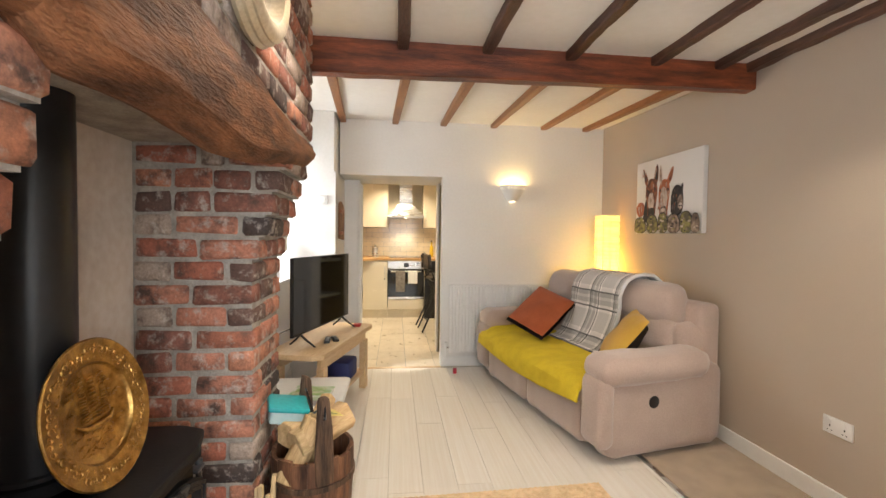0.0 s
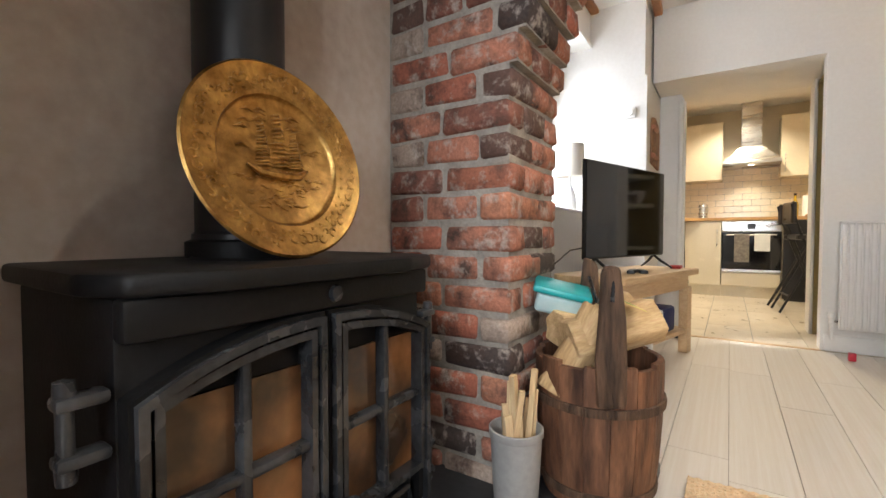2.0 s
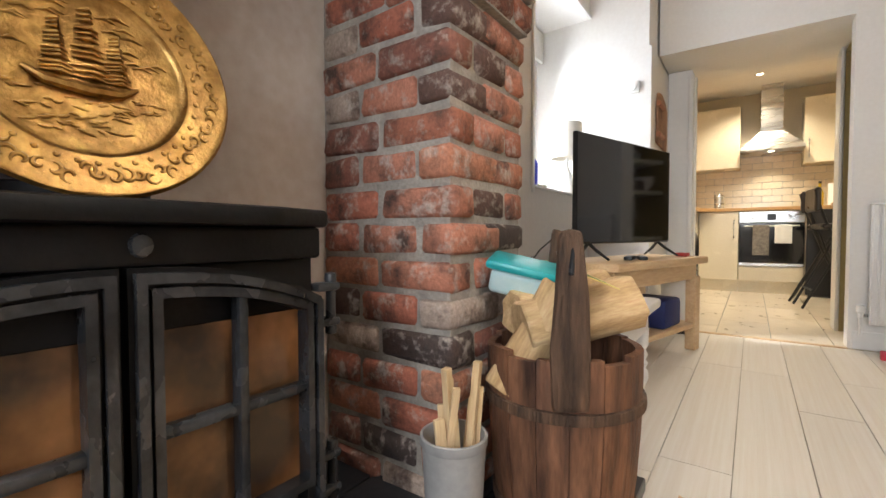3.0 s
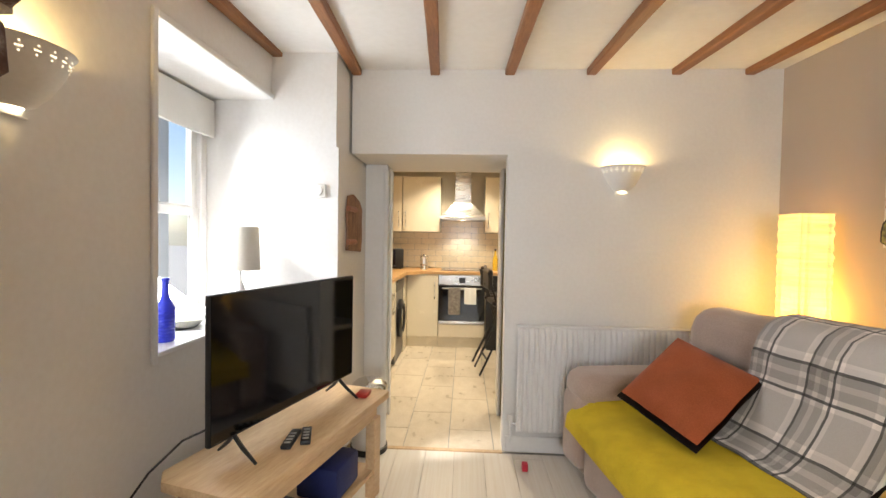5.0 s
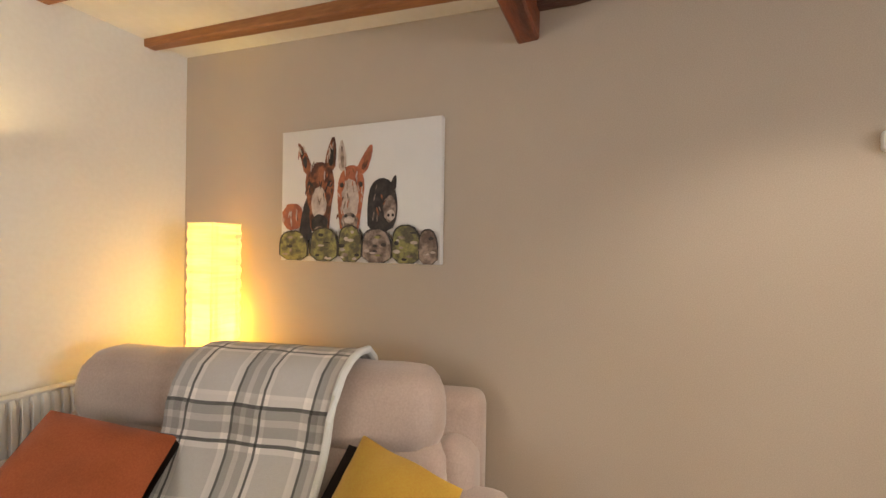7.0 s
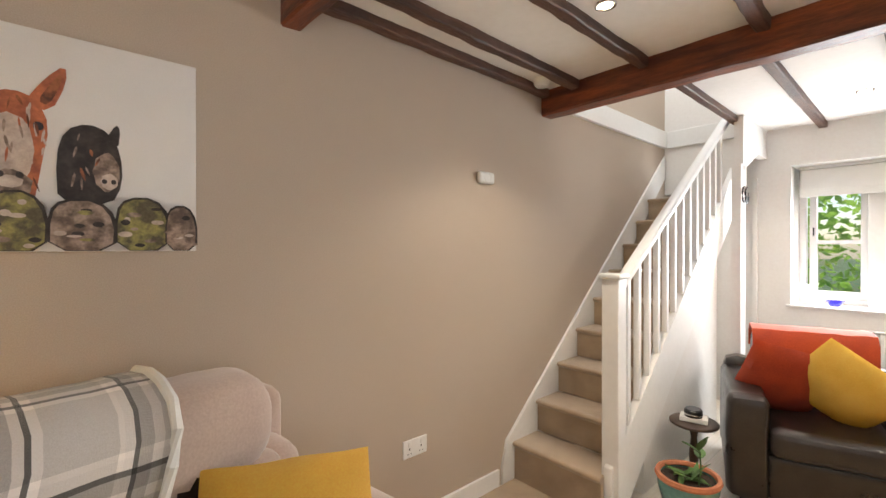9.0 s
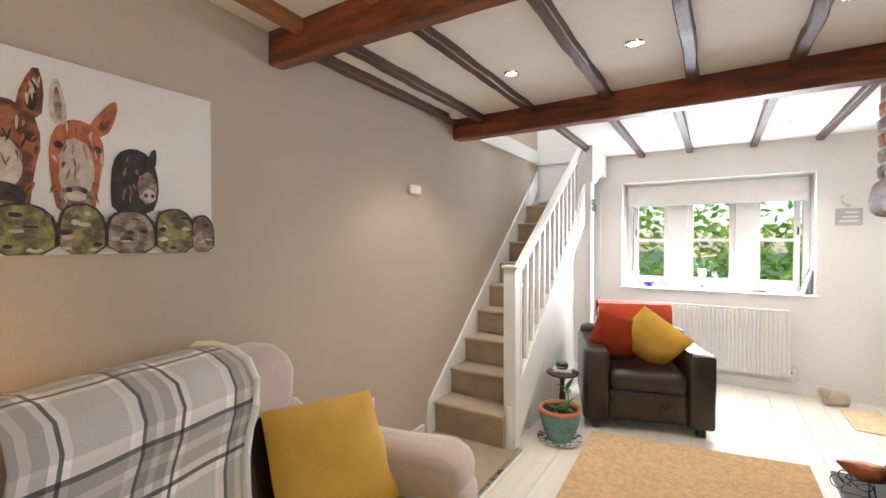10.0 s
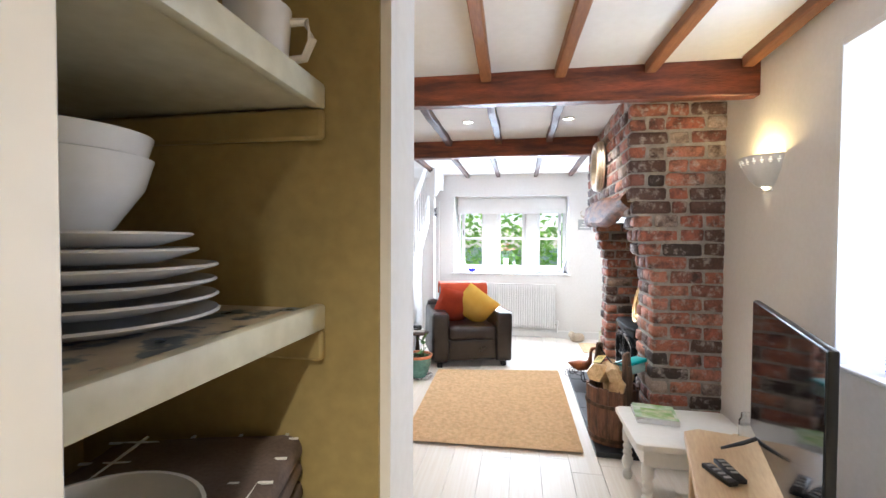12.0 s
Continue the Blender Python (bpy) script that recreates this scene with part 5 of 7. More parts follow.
for j in range(ny):
    for i in range(nx):
        b.faces.new((vv[j][i], vv[j][i + 1], vv[j + 1][i + 1], vv[j + 1][i]))
bmesh.ops.solidify(b, geom=b.faces[:], thickness=0.014)
part("weave", b, jute, rug)
b = bmesh.new()
rows_n = 118
for j in range(rows_n):
    v = (j + 0.5) / rows_n
    n = 90
    pts = []
    for i in range(n + 1):
        p = rugpt(i / n, v)
        pts.append((p.x, p.y, 0.017 + 0.0035 * math.sin(i * math.pi + 0.0) + (0.004 if (i + j) % 2 else 0.0)))
    tube(pts, 0.0062, 4, bm=b)
tagged(part("braided_cord", b, jute, rug, "row upon row of braided jute cord"), kind="stuff")
cp = setting("carpet", box(2.635, 1.15, -0.01, XE - 0.016, 4.3, 0.012, 0.004), carpet, "beige carpet at the foot of the stairs", "carpet")
setting("carpet_bar", box(2.61, 1.15, -0.005, 2.635, 4.3, 0.010, 0.003), steel, "thin metal carpet edging bar", "trim")


# ---- lamps, pictures and fittings ----
def half_bowl(profile, n, m, bm=None):
    """A revolved profile over half a turn, open to the wall at y = 0."""
    b = bmesh.new()
    rings = [[b.verts.new((r * math.cos(math.pi * i / n), -r * math.sin(math.pi * i / n), z)) for i in range(n + 1)] for r, z in profile]
    for a, c in zip(rings, rings[1:]):
        for i in range(n):
            b.faces.new((a[i], a[i + 1], c[i + 1], c[i]))
    return join(bm or bmesh.new(), b, m)


def sconce(m, label):
    s = thing("wall_light", m, label, "wall light", "pottery wall lights")
    prof = [(0.035, -0.085), (0.06, -0.075), (0.095, -0.035), (0.125, 0.02), (0.145, 0.075), (0.155, 0.085), (0.150, 0.088), (0.138, 0.075), (0.118, 0.022), (0.088, -0.03), (0.055, -0.067), (0.03, -0.075)]
    part("bowl", half_bowl(prof, 36, None), plaster_lamp, s)
    part("wall_plate", box(-0.05, -0.012, -0.11, 0.05, 0, 0.03, 0.004), plaster_lamp, s)
    b = bmesh.new()
    for k in range(11):
        a = math.pi * (k + 0.5) / 11
        for da, dz in ((0, 0), (0.045, 0.0), (-0.045, 0), (0, 0.012), (0, -0.012)):
            r = 0.1395 + 0.0012
            z = 0.055 + dz
            rr = 0.1385 + (z - 0.055) * 0.36
            lathe([(0.0026, 0), (0.002, 0.0010), (0, 0.0012)], 8, pose(rr * math.cos(a + da), -rr * math.sin(a + da), z, 0, 0, 0) @ pose(0, 0, 0, 0, 0, -math.degrees(a + da)) @ pose(0, 0, 0, 0, 90, 0), bm=b)
    part("pierced_band", b, pierced_glow, s, "ring of pierced holes lit from inside")
    # added ring that glows by itself, for the bulb's light on the lower rim
    part("lower_glow_ring", half_bowl([(0.026, -0.0835), (0.035, -0.0855), (0.034, -0.0805), (0.026, -0.0805)], 18, None), bulb_glow, s, "added glowing ring at the lower opening")
    return s


sconce(pose(2.315, YN, 1.80) @ Matrix.Scale(0.90, 4), "white pottery uplighter on the white wall")
sconce(pose(XW, 2.71, 1.795, 0, 0, 90) @ Matrix.Scale(0.90, 4), "white pottery uplighter beside the brick chimney")

lampt = thing("floor_lamp", pose(3.155, 4.10, 0) @ Matrix.Diagonal((1, 1, 1.052, 1)), "tall square rice paper floor lamp glowing yellow", "floor lamp")
b = bmesh.new()
hw, nz = 0.084, 60
rings = []
for k in range(nz + 1):
    z = 0.30 + k / nz * 1.19
    w = hw + 0.003 * math.sin(k * 2.1) + 0.002 * noise.noise(Vector((k * 0.7, 0, 0)))
    ring = []
    for sx, sy in ((-1, -1), (0, -1), (1, -1), (1, 0), (1, 1), (0, 1), (-1, 1), (-1, 0)):
        ring.append(b.verts.new((sx * w + 0.002 * noise.noise(Vector((k * 0.9, sx, sy))), sy * w, z + 0.004 * noise.noise(Vector((sx * 2, sy * 2, k * 0.3))))))
    rings.append(ring)
for a, c in zip(rings, rings[1:]):
    for i in range(8):
        b.faces.new((a[i], a[(i + 1) % 8], c[(i + 1) % 8], c[i]))
part("paper_shade", b, lamp_paper, lampt, "crinkled rice paper shade lit from inside")
part("base", box(-0.11, -0.11, 0, 0.11, 0.11, 0.02, 0.004), black_plastic, lampt)
for sx in (-1, 1):
    for sy in (-1, 1):
        part("post", box(sx * 0.072 - 0.005, sy * 0.072 - 0.005, 0.02, sx * 0.072 + 0.005, sy * 0.072 + 0.005, 1.49, 0.001), black_plastic, lampt)

# canvas with plain painted shapes
CV = pose(XE, 3.78, 1.393, 0, 0, -90) @ Matrix.Diagonal((0.934, 1, 0.934, 1))
cv = thing("canvas_picture", CV, "stretched canvas print with painted figures over a stone wall", "picture")
CW, CH = 0.905, 0.665
part("canvas", box(0, -0.036, 0, CW, 0, CH, 0.004, 2), mat("primed_canvas", (0.76, 0.73, 0.70), rough=0.8, fine=300, var=0.03, bump=0.25), cv)
paint = {
    "chestnut": mat("chestnut_paint", (0.33, 0.115, 0.05), (0.10, 0.035, 0.022), rough=0.7, scale=22, fine=90, var=0.35, bump=0.1, lo=0.42, hi=0.58),
    "orange": mat("orange_paint", (0.52, 0.16, 0.07), (0.30, 0.09, 0.05), rough=0.7, scale=20, fine=90, var=0.3, bump=0.1),
    "pale": mat("pale_paint", (0.62, 0.52, 0.45), (0.42, 0.33, 0.28), rough=0.7, scale=22, fine=90, var=0.2, bump=0.1),
    "dark": mat("dark_paint", (0.055, 0.042, 0.04), (0.02, 0.016, 0.016), rough=0.7, scale=24, fine=90, var=0.3, bump=0.1),
    "moss": mat("moss_stone_paint", (0.30, 0.27, 0.09), (0.10, 0.085, 0.05), rough=0.7, scale=26, fine=120, var=0.4, bump=0.1, lo=0.4, hi=0.6),
    "stone": mat("stone_paint", (0.36, 0.27, 0.22), (0.13, 0.09, 0.07), rough=0.7, scale=26, fine=120, var=0.4, bump=0.1, lo=0.4, hi=0.6),
}
layer = [0.0372]


def rounded(pts, times=1):
    """Cuts the corners of an outline again and again."""
    for _ in range(times):
        out = []
        for i, p in enumerate(pts):
            q = pts[(i + 1) % len(pts)]
            out += [(p[0] * 0.75 + q[0] * 0.25, p[1] * 0.75 + q[1] * 0.25), (p[0] * 0.25 + q[0] * 0.75, p[1] * 0.25 + q[1] * 0.75)]
        pts = out
    return pts


def daub(name, kind, pts):
    pts = rounded(pts) if len(pts) < 12 else pts
    layer[0] += 0.00009
    b = prism(pts, -layer[0], -layer[0] + 0.0006, "y")
    part(name, b, paint[kind], cv)


def oval(u, v, a, c, n=18, seed=0.0):
    return [(u + a * math.cos(2 * math.pi * i / n) * (1 + 0.07 * math.sin(3 * i + seed)), v + c * math.sin(2 * math.pi * i / n) * (1 + 0.05 * math.sin(2 * i + seed))) for i in range(n)]


daub("painted_shape", "orange", oval(0.075, 0.225, 0.070, 0.070, seed=2))
daub("painted_shape", "dark", [(0.11, 0.10), (0.14, 0.27), (0.17, 0.33), (0.20, 0.20), (0.20, 0.10)])
daub("painted_shape", "chestnut", [(0.195, 0.13), (0.175, 0.28), (0.150, 0.38), (0.165, 0.47), (0.24, 0.505), (0.315, 0.47), (0.338, 0.38), (0.315, 0.27), (0.302, 0.13)])
daub("painted_shape", "chestnut", [(0.150, 0.43), (0.118, 0.54), (0.098, 0.615), (0.150, 0.565), (0.185, 0.50), (0.20, 0.45)])
daub("painted_shape", "chestnut", [(0.27, 0.47), (0.285, 0.55), (0.325, 0.635), (0.345, 0.56), (0.335, 0.44)])
daub("painted_shape", "dark", [(0.152, 0.46), (0.125, 0.54), (0.112, 0.585), (0.145, 0.545), (0.168, 0.49)])
daub("painted_shape", "dark", [(0.295, 0.48), (0.305, 0.55), (0.322, 0.60), (0.328, 0.54), (0.322, 0.47)])
daub("painted_shape", "pale", oval(0.240, 0.29, 0.046, 0.085, seed=1))
daub("painted_shape", "dark", oval(0.246, 0.185, 0.052, 0.050, seed=4))
daub("painted_shape", "stone", oval(0.246, 0.155, 0.030, 0.020, seed=4))
daub("painted_shape", "orange", [(0.375, 0.13), (0.355, 0.27), (0.352, 0.38), (0.378, 0.45), (0.43, 0.475), (0.485, 0.455), (0.512, 0.38), (0.495, 0.27), (0.475, 0.13)])
daub("painted_shape", "orange", [(0.455, 0.44), (0.50, 0.52), (0.548, 0.575), (0.552, 0.52), (0.515, 0.42)])
daub("painted_shape", "pale", [(0.362, 0.44), (0.352, 0.53), (0.372, 0.615), (0.398, 0.54), (0.405, 0.45)])
daub("painted_shape", "chestnut", [(0.485, 0.45), (0.512, 0.505), (0.540, 0.550), (0.538, 0.51), (0.510, 0.44)])
daub("painted_shape", "stone", [(0.372, 0.46), (0.366, 0.53), (0.374, 0.58), (0.388, 0.53), (0.390, 0.46)])
daub("painted_shape", "pale", oval(0.428, 0.30, 0.050, 0.105, seed=3))
daub("painted_shape", "stone", oval(0.425, 0.195, 0.050, 0.045, seed=5))
daub("painted_shape", "pale", oval(0.425, 0.205, 0.030, 0.018, seed=5))
daub("painted_shape", "dark", [(0.53, 0.14), (0.525, 0.29), (0.545, 0.375), (0.60, 0.405), (0.655, 0.385), (0.685, 0.32), (0.69, 0.22), (0.66, 0.15)])
daub("painted_shape", "dark", [(0.645, 0.36), (0.672, 0.415), (0.684, 0.40), (0.678, 0.33)])
daub("painted_shape", "stone", oval(0.648, 0.255, 0.034, 0.062, seed=6))
daub("painted_shape", "pale", oval(0.655, 0.225, 0.022, 0.026, seed=6))
for u, v, a in ((0.182, 0.385, 0.015), (0.308, 0.385, 0.015), (0.378, 0.375, 0.012), (0.487, 0.375, 0.012), (0.600, 0.325, 0.011), (0.662, 0.325, 0.009), (0.225, 0.195, 0.012), (0.270, 0.195, 0.012), (0.405, 0.225, 0.009), (0.447, 0.225, 0.009), (0.642, 0.225, 0.007), (0.666, 0.225, 0.007)):
    daub("painted_spot", "dark", oval(u, v, a, a * 1.1, 12))
rnd = random.Random(8)
FUR = ((0.245, 0.43, 0.075, 0.06, ("dark", "orange", "pale")), (0.19, 0.30, 0.03, 0.09, ("dark", "orange")), (0.305, 0.30, 0.025, 0.09, ("dark", "orange")),
       (0.24, 0.29, 0.035, 0.07, ("stone", "pale")), (0.43, 0.42, 0.06, 0.04, ("pale", "chestnut")), (0.375, 0.28, 0.02, 0.10, ("chestnut", "pale")),
       (0.485, 0.29, 0.02, 0.09, ("chestnut", "pale")), (0.43, 0.31, 0.035, 0.08, ("orange", "stone")), (0.585, 0.30, 0.05, 0.09, ("stone", "chestnut")),
       (0.135, 0.54, 0.02, 0.04, ("orange", "pale")), (0.315, 0.53, 0.02, 0.05, ("orange", "pale")), (0.07, 0.22, 0.05, 0.05, ("chestnut", "pale")))
for u, v, a, c, kinds in FUR:
    for _ in range(8):
        x, y = u + rnd.uniform(-a, a), v + rnd.uniform(-c, c)
        dx, ln, th_ = rnd.uniform(-0.012, 0.012), rnd.uniform(0.018, 0.038), rnd.uniform(0.003, 0.006)
        daub("brush_stroke", rnd.choice(kinds), [(x - th_, y), (x + dx, y - ln), (x + th_, y + 0.002), (x - dx * 0.5, y + ln * 0.6)])
for i, (u, w, h, kd) in enumerate(((0.095, 0.19, 0.15, "moss"), (0.285, 0.175, 0.165, "moss"), (0.44, 0.14, 0.175, "moss"), (0.59, 0.17, 0.16, "stone"), (0.745, 0.155, 0.175, "moss"), (0.855, 0.098, 0.155, "stone"))):
    daub("painted_stone", "dark", [(u - w / 2, 0.002), (u + w / 2, 0.002), (u + w / 2, h * 0.7), (u + w * 0.2, h + 0.006), (u - w * 0.3, h + 0.002), (u - w / 2, h * 0.75)])
    daub("painted_stone", kd, [(u - w * 0.46, 0.004), (u + w * 0.42, 0.004), (u + w * 0.45, h * 0.6), (u + w * 0.2, h), (u - w * 0.3, h - 0.006), (u - w * 0.45, h * 0.7)])
    for _ in range(9):
        x, y = u + rnd.uniform(-0.36, 0.36) * w, rnd.uniform(0.1, 0.85) * h
        daub("brush_stroke", rnd.choice(("stone", "moss", "pale", "dark")), oval(x, y, rnd.uniform(0.008, 0.022), rnd.uniform(0.004, 0.010), 12, rnd.random() * 6))


def radiator(m, w, h, label):
    r = thing("radiator", m, label, "radiator")
    b = bmesh.new()
    pts = []
    n = int(w / 0.0333)
    for i in range(n):
        x = w * i / n
        s = w / n
        pts += [(x, 0.0), (x + s * 0.18, 0.0), (x + s * 0.34, -0.012), (x + s * 0.80, -0.012), (x + s * 0.96, 0.0)]
    front = [(x, -0.070 + y) for x, y in pts] + [(w, -0.070)]
    vs = []
    for z, off in ((0.0, 0.012), (0.025, 0.004), (0.05, 0.0), (h - 0.05, 0.0), (h - 0.025, 0.004), (h, 0.012)):
        vs.append([b.verts.new((x, max(y, -0.070) + off if z in (0.0, h) else y + off, z)) for x, y in front])
    for a, c in zip(vs, vs[1:]):
        for i in range(len(a) - 1):
            b.faces.new((a[i], a[i + 1], c[i + 1], c[i]))
    box(0.004, -0.062, 0.006, w - 0.004, -0.030, h - 0.006, 0.004, bm=b)
    part("panel", b, white_gloss, r)
    part("top_grille", box(0, -0.074, h - 0.006, w, -0.018, h + 0.006, 0.004), white_gloss, r)
    for x in (0.15, w - 0.15):
        part("bracket", box(x, -0.035, 0.05, x + 0.03, 0.0, h - 0.05, 0.002), white_gloss, r)
    for x in (-0.03, w + 0.03):
        v = part("valve", lathe([(0, -0.12), (0.009, -0.12), (0.009, -0.02), (0.014, -0.015), (0.014, 0.015), (0.02, 0.02), (0.02, 0.055), (0.012, 0.06), (0, 0.06)], 16, pose(x, -0.045, 0.05)), white_gloss, r)
        part("tail", tube([(x, -0.045, 0.05), (0.01 if x < 0 else w - 0.01, -0.045, 0.05)], 0.009, 8), chrome, v)
    return r


radiator(pose(1.66, YN - 0.002, 0.155), 1.13, 0.69, "white steel panel radiator under the wall light")
radiator(pose(1.97, YS + 0.002, 0.15, 0, 0, 180), 1.07, 0.63, "white steel panel radiator under the window")
rt = thing("red_tag", pose(1.70, 4.27, 0.0), "small red plastic tag on the floor by the radiator", "tag")
part("tag", box(-0.018, -0.018, 0, 0.018, 0.018, 0.05, 0.006, 2), mat("red_plastic", (0.62, 0.03, 0.06), rough=0.4), rt)

# fittings on the walls
so = thing("wall_socket", pose(XE, 1.977, 0.424, 0, 0, -90), "white double socket plate low on the taupe wall", "socket")
part("plate", box(-0.073, -0.009, -0.043, 0.073, 0, 0.043, 0.003, 2), white_gloss, so)
for x in (-0.036, 0.036):
    part("switch", box(x - 0.008, -0.013, 0.012, x + 0.008, -0.008, 0.034, 0.002), white_gloss, so)
    part("pin_hole", box(x - 0.003, -0.0096, -0.006, x + 0.003, -0.0086, 0.004), black_plastic, so)
    part("pin_hole", box(x - 0.013, -0.0096, -0.026, x - 0.006, -0.0086, -0.022), black_plastic, so)
    part("pin_hole", box(x + 0.006, -0.0096, -0.026, x + 0.013, -0.0086, -0.022), black_plastic, so)
pr = thing("wall_sensor", pose(XE, 1.48, 1.798, 0, 0, -90), "white rounded wireless sensor on the taupe wall", "sensor")
part("case", box(-0.062, -0.032, -0.033, 0.062, 0, 0.033, 0.026, 5), white_satin, pr)
part("front_ring", lathe([(0.024, 0), (0.026, 0.002), (0.028, 0)], 24, pose(0, -0.032, 0, 90, 0, 0)), white_gloss, pr)
tm = thing("thermostat", pose(0.438, 4.215, 1.672), "white square room thermostat on the nib wall", "thermostat")
part("case", box(-0.04, -0.022, -0.04, 0.04, 0, 0.04, 0.006, 2), white_gloss, tm)
part("dial", lathe([(0, 0), (0.025, 0), (0.024, 0.010), (0, 0.012)], 24, pose(0, -0.022, 0, 90, 0, 0)), white_gloss, tm)
sd = thing("smoke_alarm", pose(3.17, 1.11, ceil_z(1.1)), "white round smoke alarm on the ceiling", "smoke alarm")
part("body", lathe([(0, -0.045), (0.035, -0.045), (0.048, -0.03), (0.052, 0), (0, 0)], 28), white_gloss, sd)
for dx, dy in DOWNLIGHTS:
    dl = thing("downlight", pose(dx, dy, ceil_z(dy)), "recessed round downlight with a chrome ring", "downlight", "ceiling downlights")
    part("ring", lathe([(0.031, -0.004), (0.036, -0.008), (0.044, -0.006), (0.046, 0)], 28), chrome, dl)
    part("lens", lathe([(0, -0.0035), (0.032, -0.0045)], 24), bulb_glow, dl, "lit frosted lens")
for dx, dy in KITCHEN_LIGHTS:
    dl = thing("downlight", pose(dx, dy, 2.43), "recessed round kitchen downlight", "downlight", "kitchen downlights")
    part("ring", lathe([(0.031, -0.004), (0.036, -0.008), (0.044, -0.006), (0.046, 0)], 28), chrome, dl)
    part("lens", lathe([(0, -0.0035), (0.032, -0.0045)], 24), bulb_glow, dl, "lit frosted lens")
bd = thing("carved_board", pose(0.549, 4.555, 1.48, 0, 0, 90) @ Matrix.Diagonal((2.2, 1, 1.12, 1)), "weathered carved wooden plaque on the passage wall", "plaque")
b = prism([(-0.085, -0.15), (0.07, -0.165), (0.085, -0.08), (0.078, 0.02), (0.088, 0.10), (0.05, 0.15), (-0.02, 0.18), (-0.07, 0.165), (-0.088, 0.06), (-0.078, -0.04)], -0.022, -0.001, "y", bev=0.004)
wobble(b, 0.006, 16, 2.0)
part("board", b, mat("driftwood", (0.36, 0.20, 0.11), (0.20, 0.10, 0.055), rough=0.7, scale=9, var=0.3, bump=0.5, stretch=(4, 4, 0.7)), bd)
for z in (-0.10, 0.09):
    part("cross_peg", tube([(-0.095, -0.028, z), (-0.02, -0.03, z)], 0.016, 10), mat("copper_wood", (0.42, 0.17, 0.09), rough=0.5), bd)

# convex mirror over the lintel
mi = thing("round_mirror", pose(0.722, 1.28, 2.07, 0, 90, 0) @ Matrix.Scale(0.86, 4), "round mirror in a stepped cream and gold frame", "mirror")
part("frame", lathe([(0.165, 0.0), (0.250, 0.0), (0.258, 0.015), (0.248, 0.028), (0.250, 0.038), (0.238, 0.052), (0.240, 0.060), (0.224, 0.072), (0.205, 0.075), (0.180, 0.066), (0.172, 0.040), (0.165, 0.02)], 56), mat("gilt_cream", (0.50, 0.40, 0.26), (0.62, 0.56, 0.46), rough=0.4, metal=0.25, scale=5, var=0.15, bump=0.1), mi)
part("glass", lathe([(0, 0.034), (0.09, 0.031), (0.174, 0.022)], 48), mat("mirror_glass", (0.85, 0.85, 0.85), rough=0.02, metal=1.0, var=0.01, bump=0), mi, "silvered convex glass")

# pot plant
PP = pose(2.445, 0.86, 0) @ Matrix.Scale(1.02, 4)
sau = thing("plant_saucer", PP, "patterned china saucer under the plant pot", "saucer")
part("dish", lathe([(0, 0.0), (0.09, 0.0), (0.15, 0.012), (0.158, 0.018), (0.148, 0.018), (0.09, 0.008), (0, 0.008)], 36), mat("patterned_china", (0.75, 0.73, 0.70), (0.16, 0.11, 0.11), rough=0.25, scale=34, fine=60, var=0.2, bump=0, lo=0.44, hi=0.52), sau)
pp = thing("potted_plant", PP @ pose(0, 0, 0.0085), "jade glazed pot with a small leafy plant", "plant")
part("pot", lathe([(0, 0), (0.082, 0), (0.095, 0.02), (0.125, 0.10), (0.140, 0.17), (0.138, 0.20), (0.126, 0.20), (0.124, 0.17), (0, 0.165)], 40), glaze, pp)
part("rim", lathe([(0.130, 0.196), (0.146, 0.200), (0.152, 0.212), (0.147, 0.226), (0.130, 0.226), (0.124, 0.21)], 40), terracotta, pp, "bare terracotta rim")
part("soil", lathe([(0.0, 0.206), (0.07, 0.203), (0.128, 0.198)], 24), soil, pp)
rnd = random.Random(12)


def leaf_blade(m, ln, w, bend, bm):
    b = bmesh.new()
    rows_ = []
    for i in range(6):
        t = i / 5
        ww = w * math.sin(math.pi * (0.08 + 0.92 * t) ** 0.8) * (1 if t < 1 else 0)
        rows_.append([b.verts.new((s * ww / 2, ln * t, -bend * t * t + abs(s) * w * 0.12)) for s in (-1, 0, 1)])
    for r, s in zip(rows_, rows_[1:]):
        for i in range(2):
            b.faces.new((r[i], r[i + 1], s[i + 1], s[i]))
    return join(bm, b, m)


for i in range(15):
    a = i * 137.5
    b = leaf_blade(pose(0, 0, 0, rnd.uniform(10, 60), 0, 0), rnd.uniform(0.07, 0.13), 0.030, 0.03, bmesh.new())
    part("leaf", b, leaf, pp, m=pose(0.03 * math.cos(a), 0.03 * math.sin(a), 0.205, 0, 0, a))
part("stem", tube([(-0.06, 0.03, 0.20), (-0.07, 0.03, 0.28), (-0.06, 0.02, 0.37)], 0.004, 6), leaf, pp)
for i in range(3):
    part("leaf", leaf_blade(pose(0, 0, 0, 20 + 25 * i, 0, 0), 0.10, 0.055, 0.02, bmesh.new()), leaf, pp, m=pose(-0.062, 0.02, 0.33 + 0.02 * i, 0, 0, 200 + i * 110))

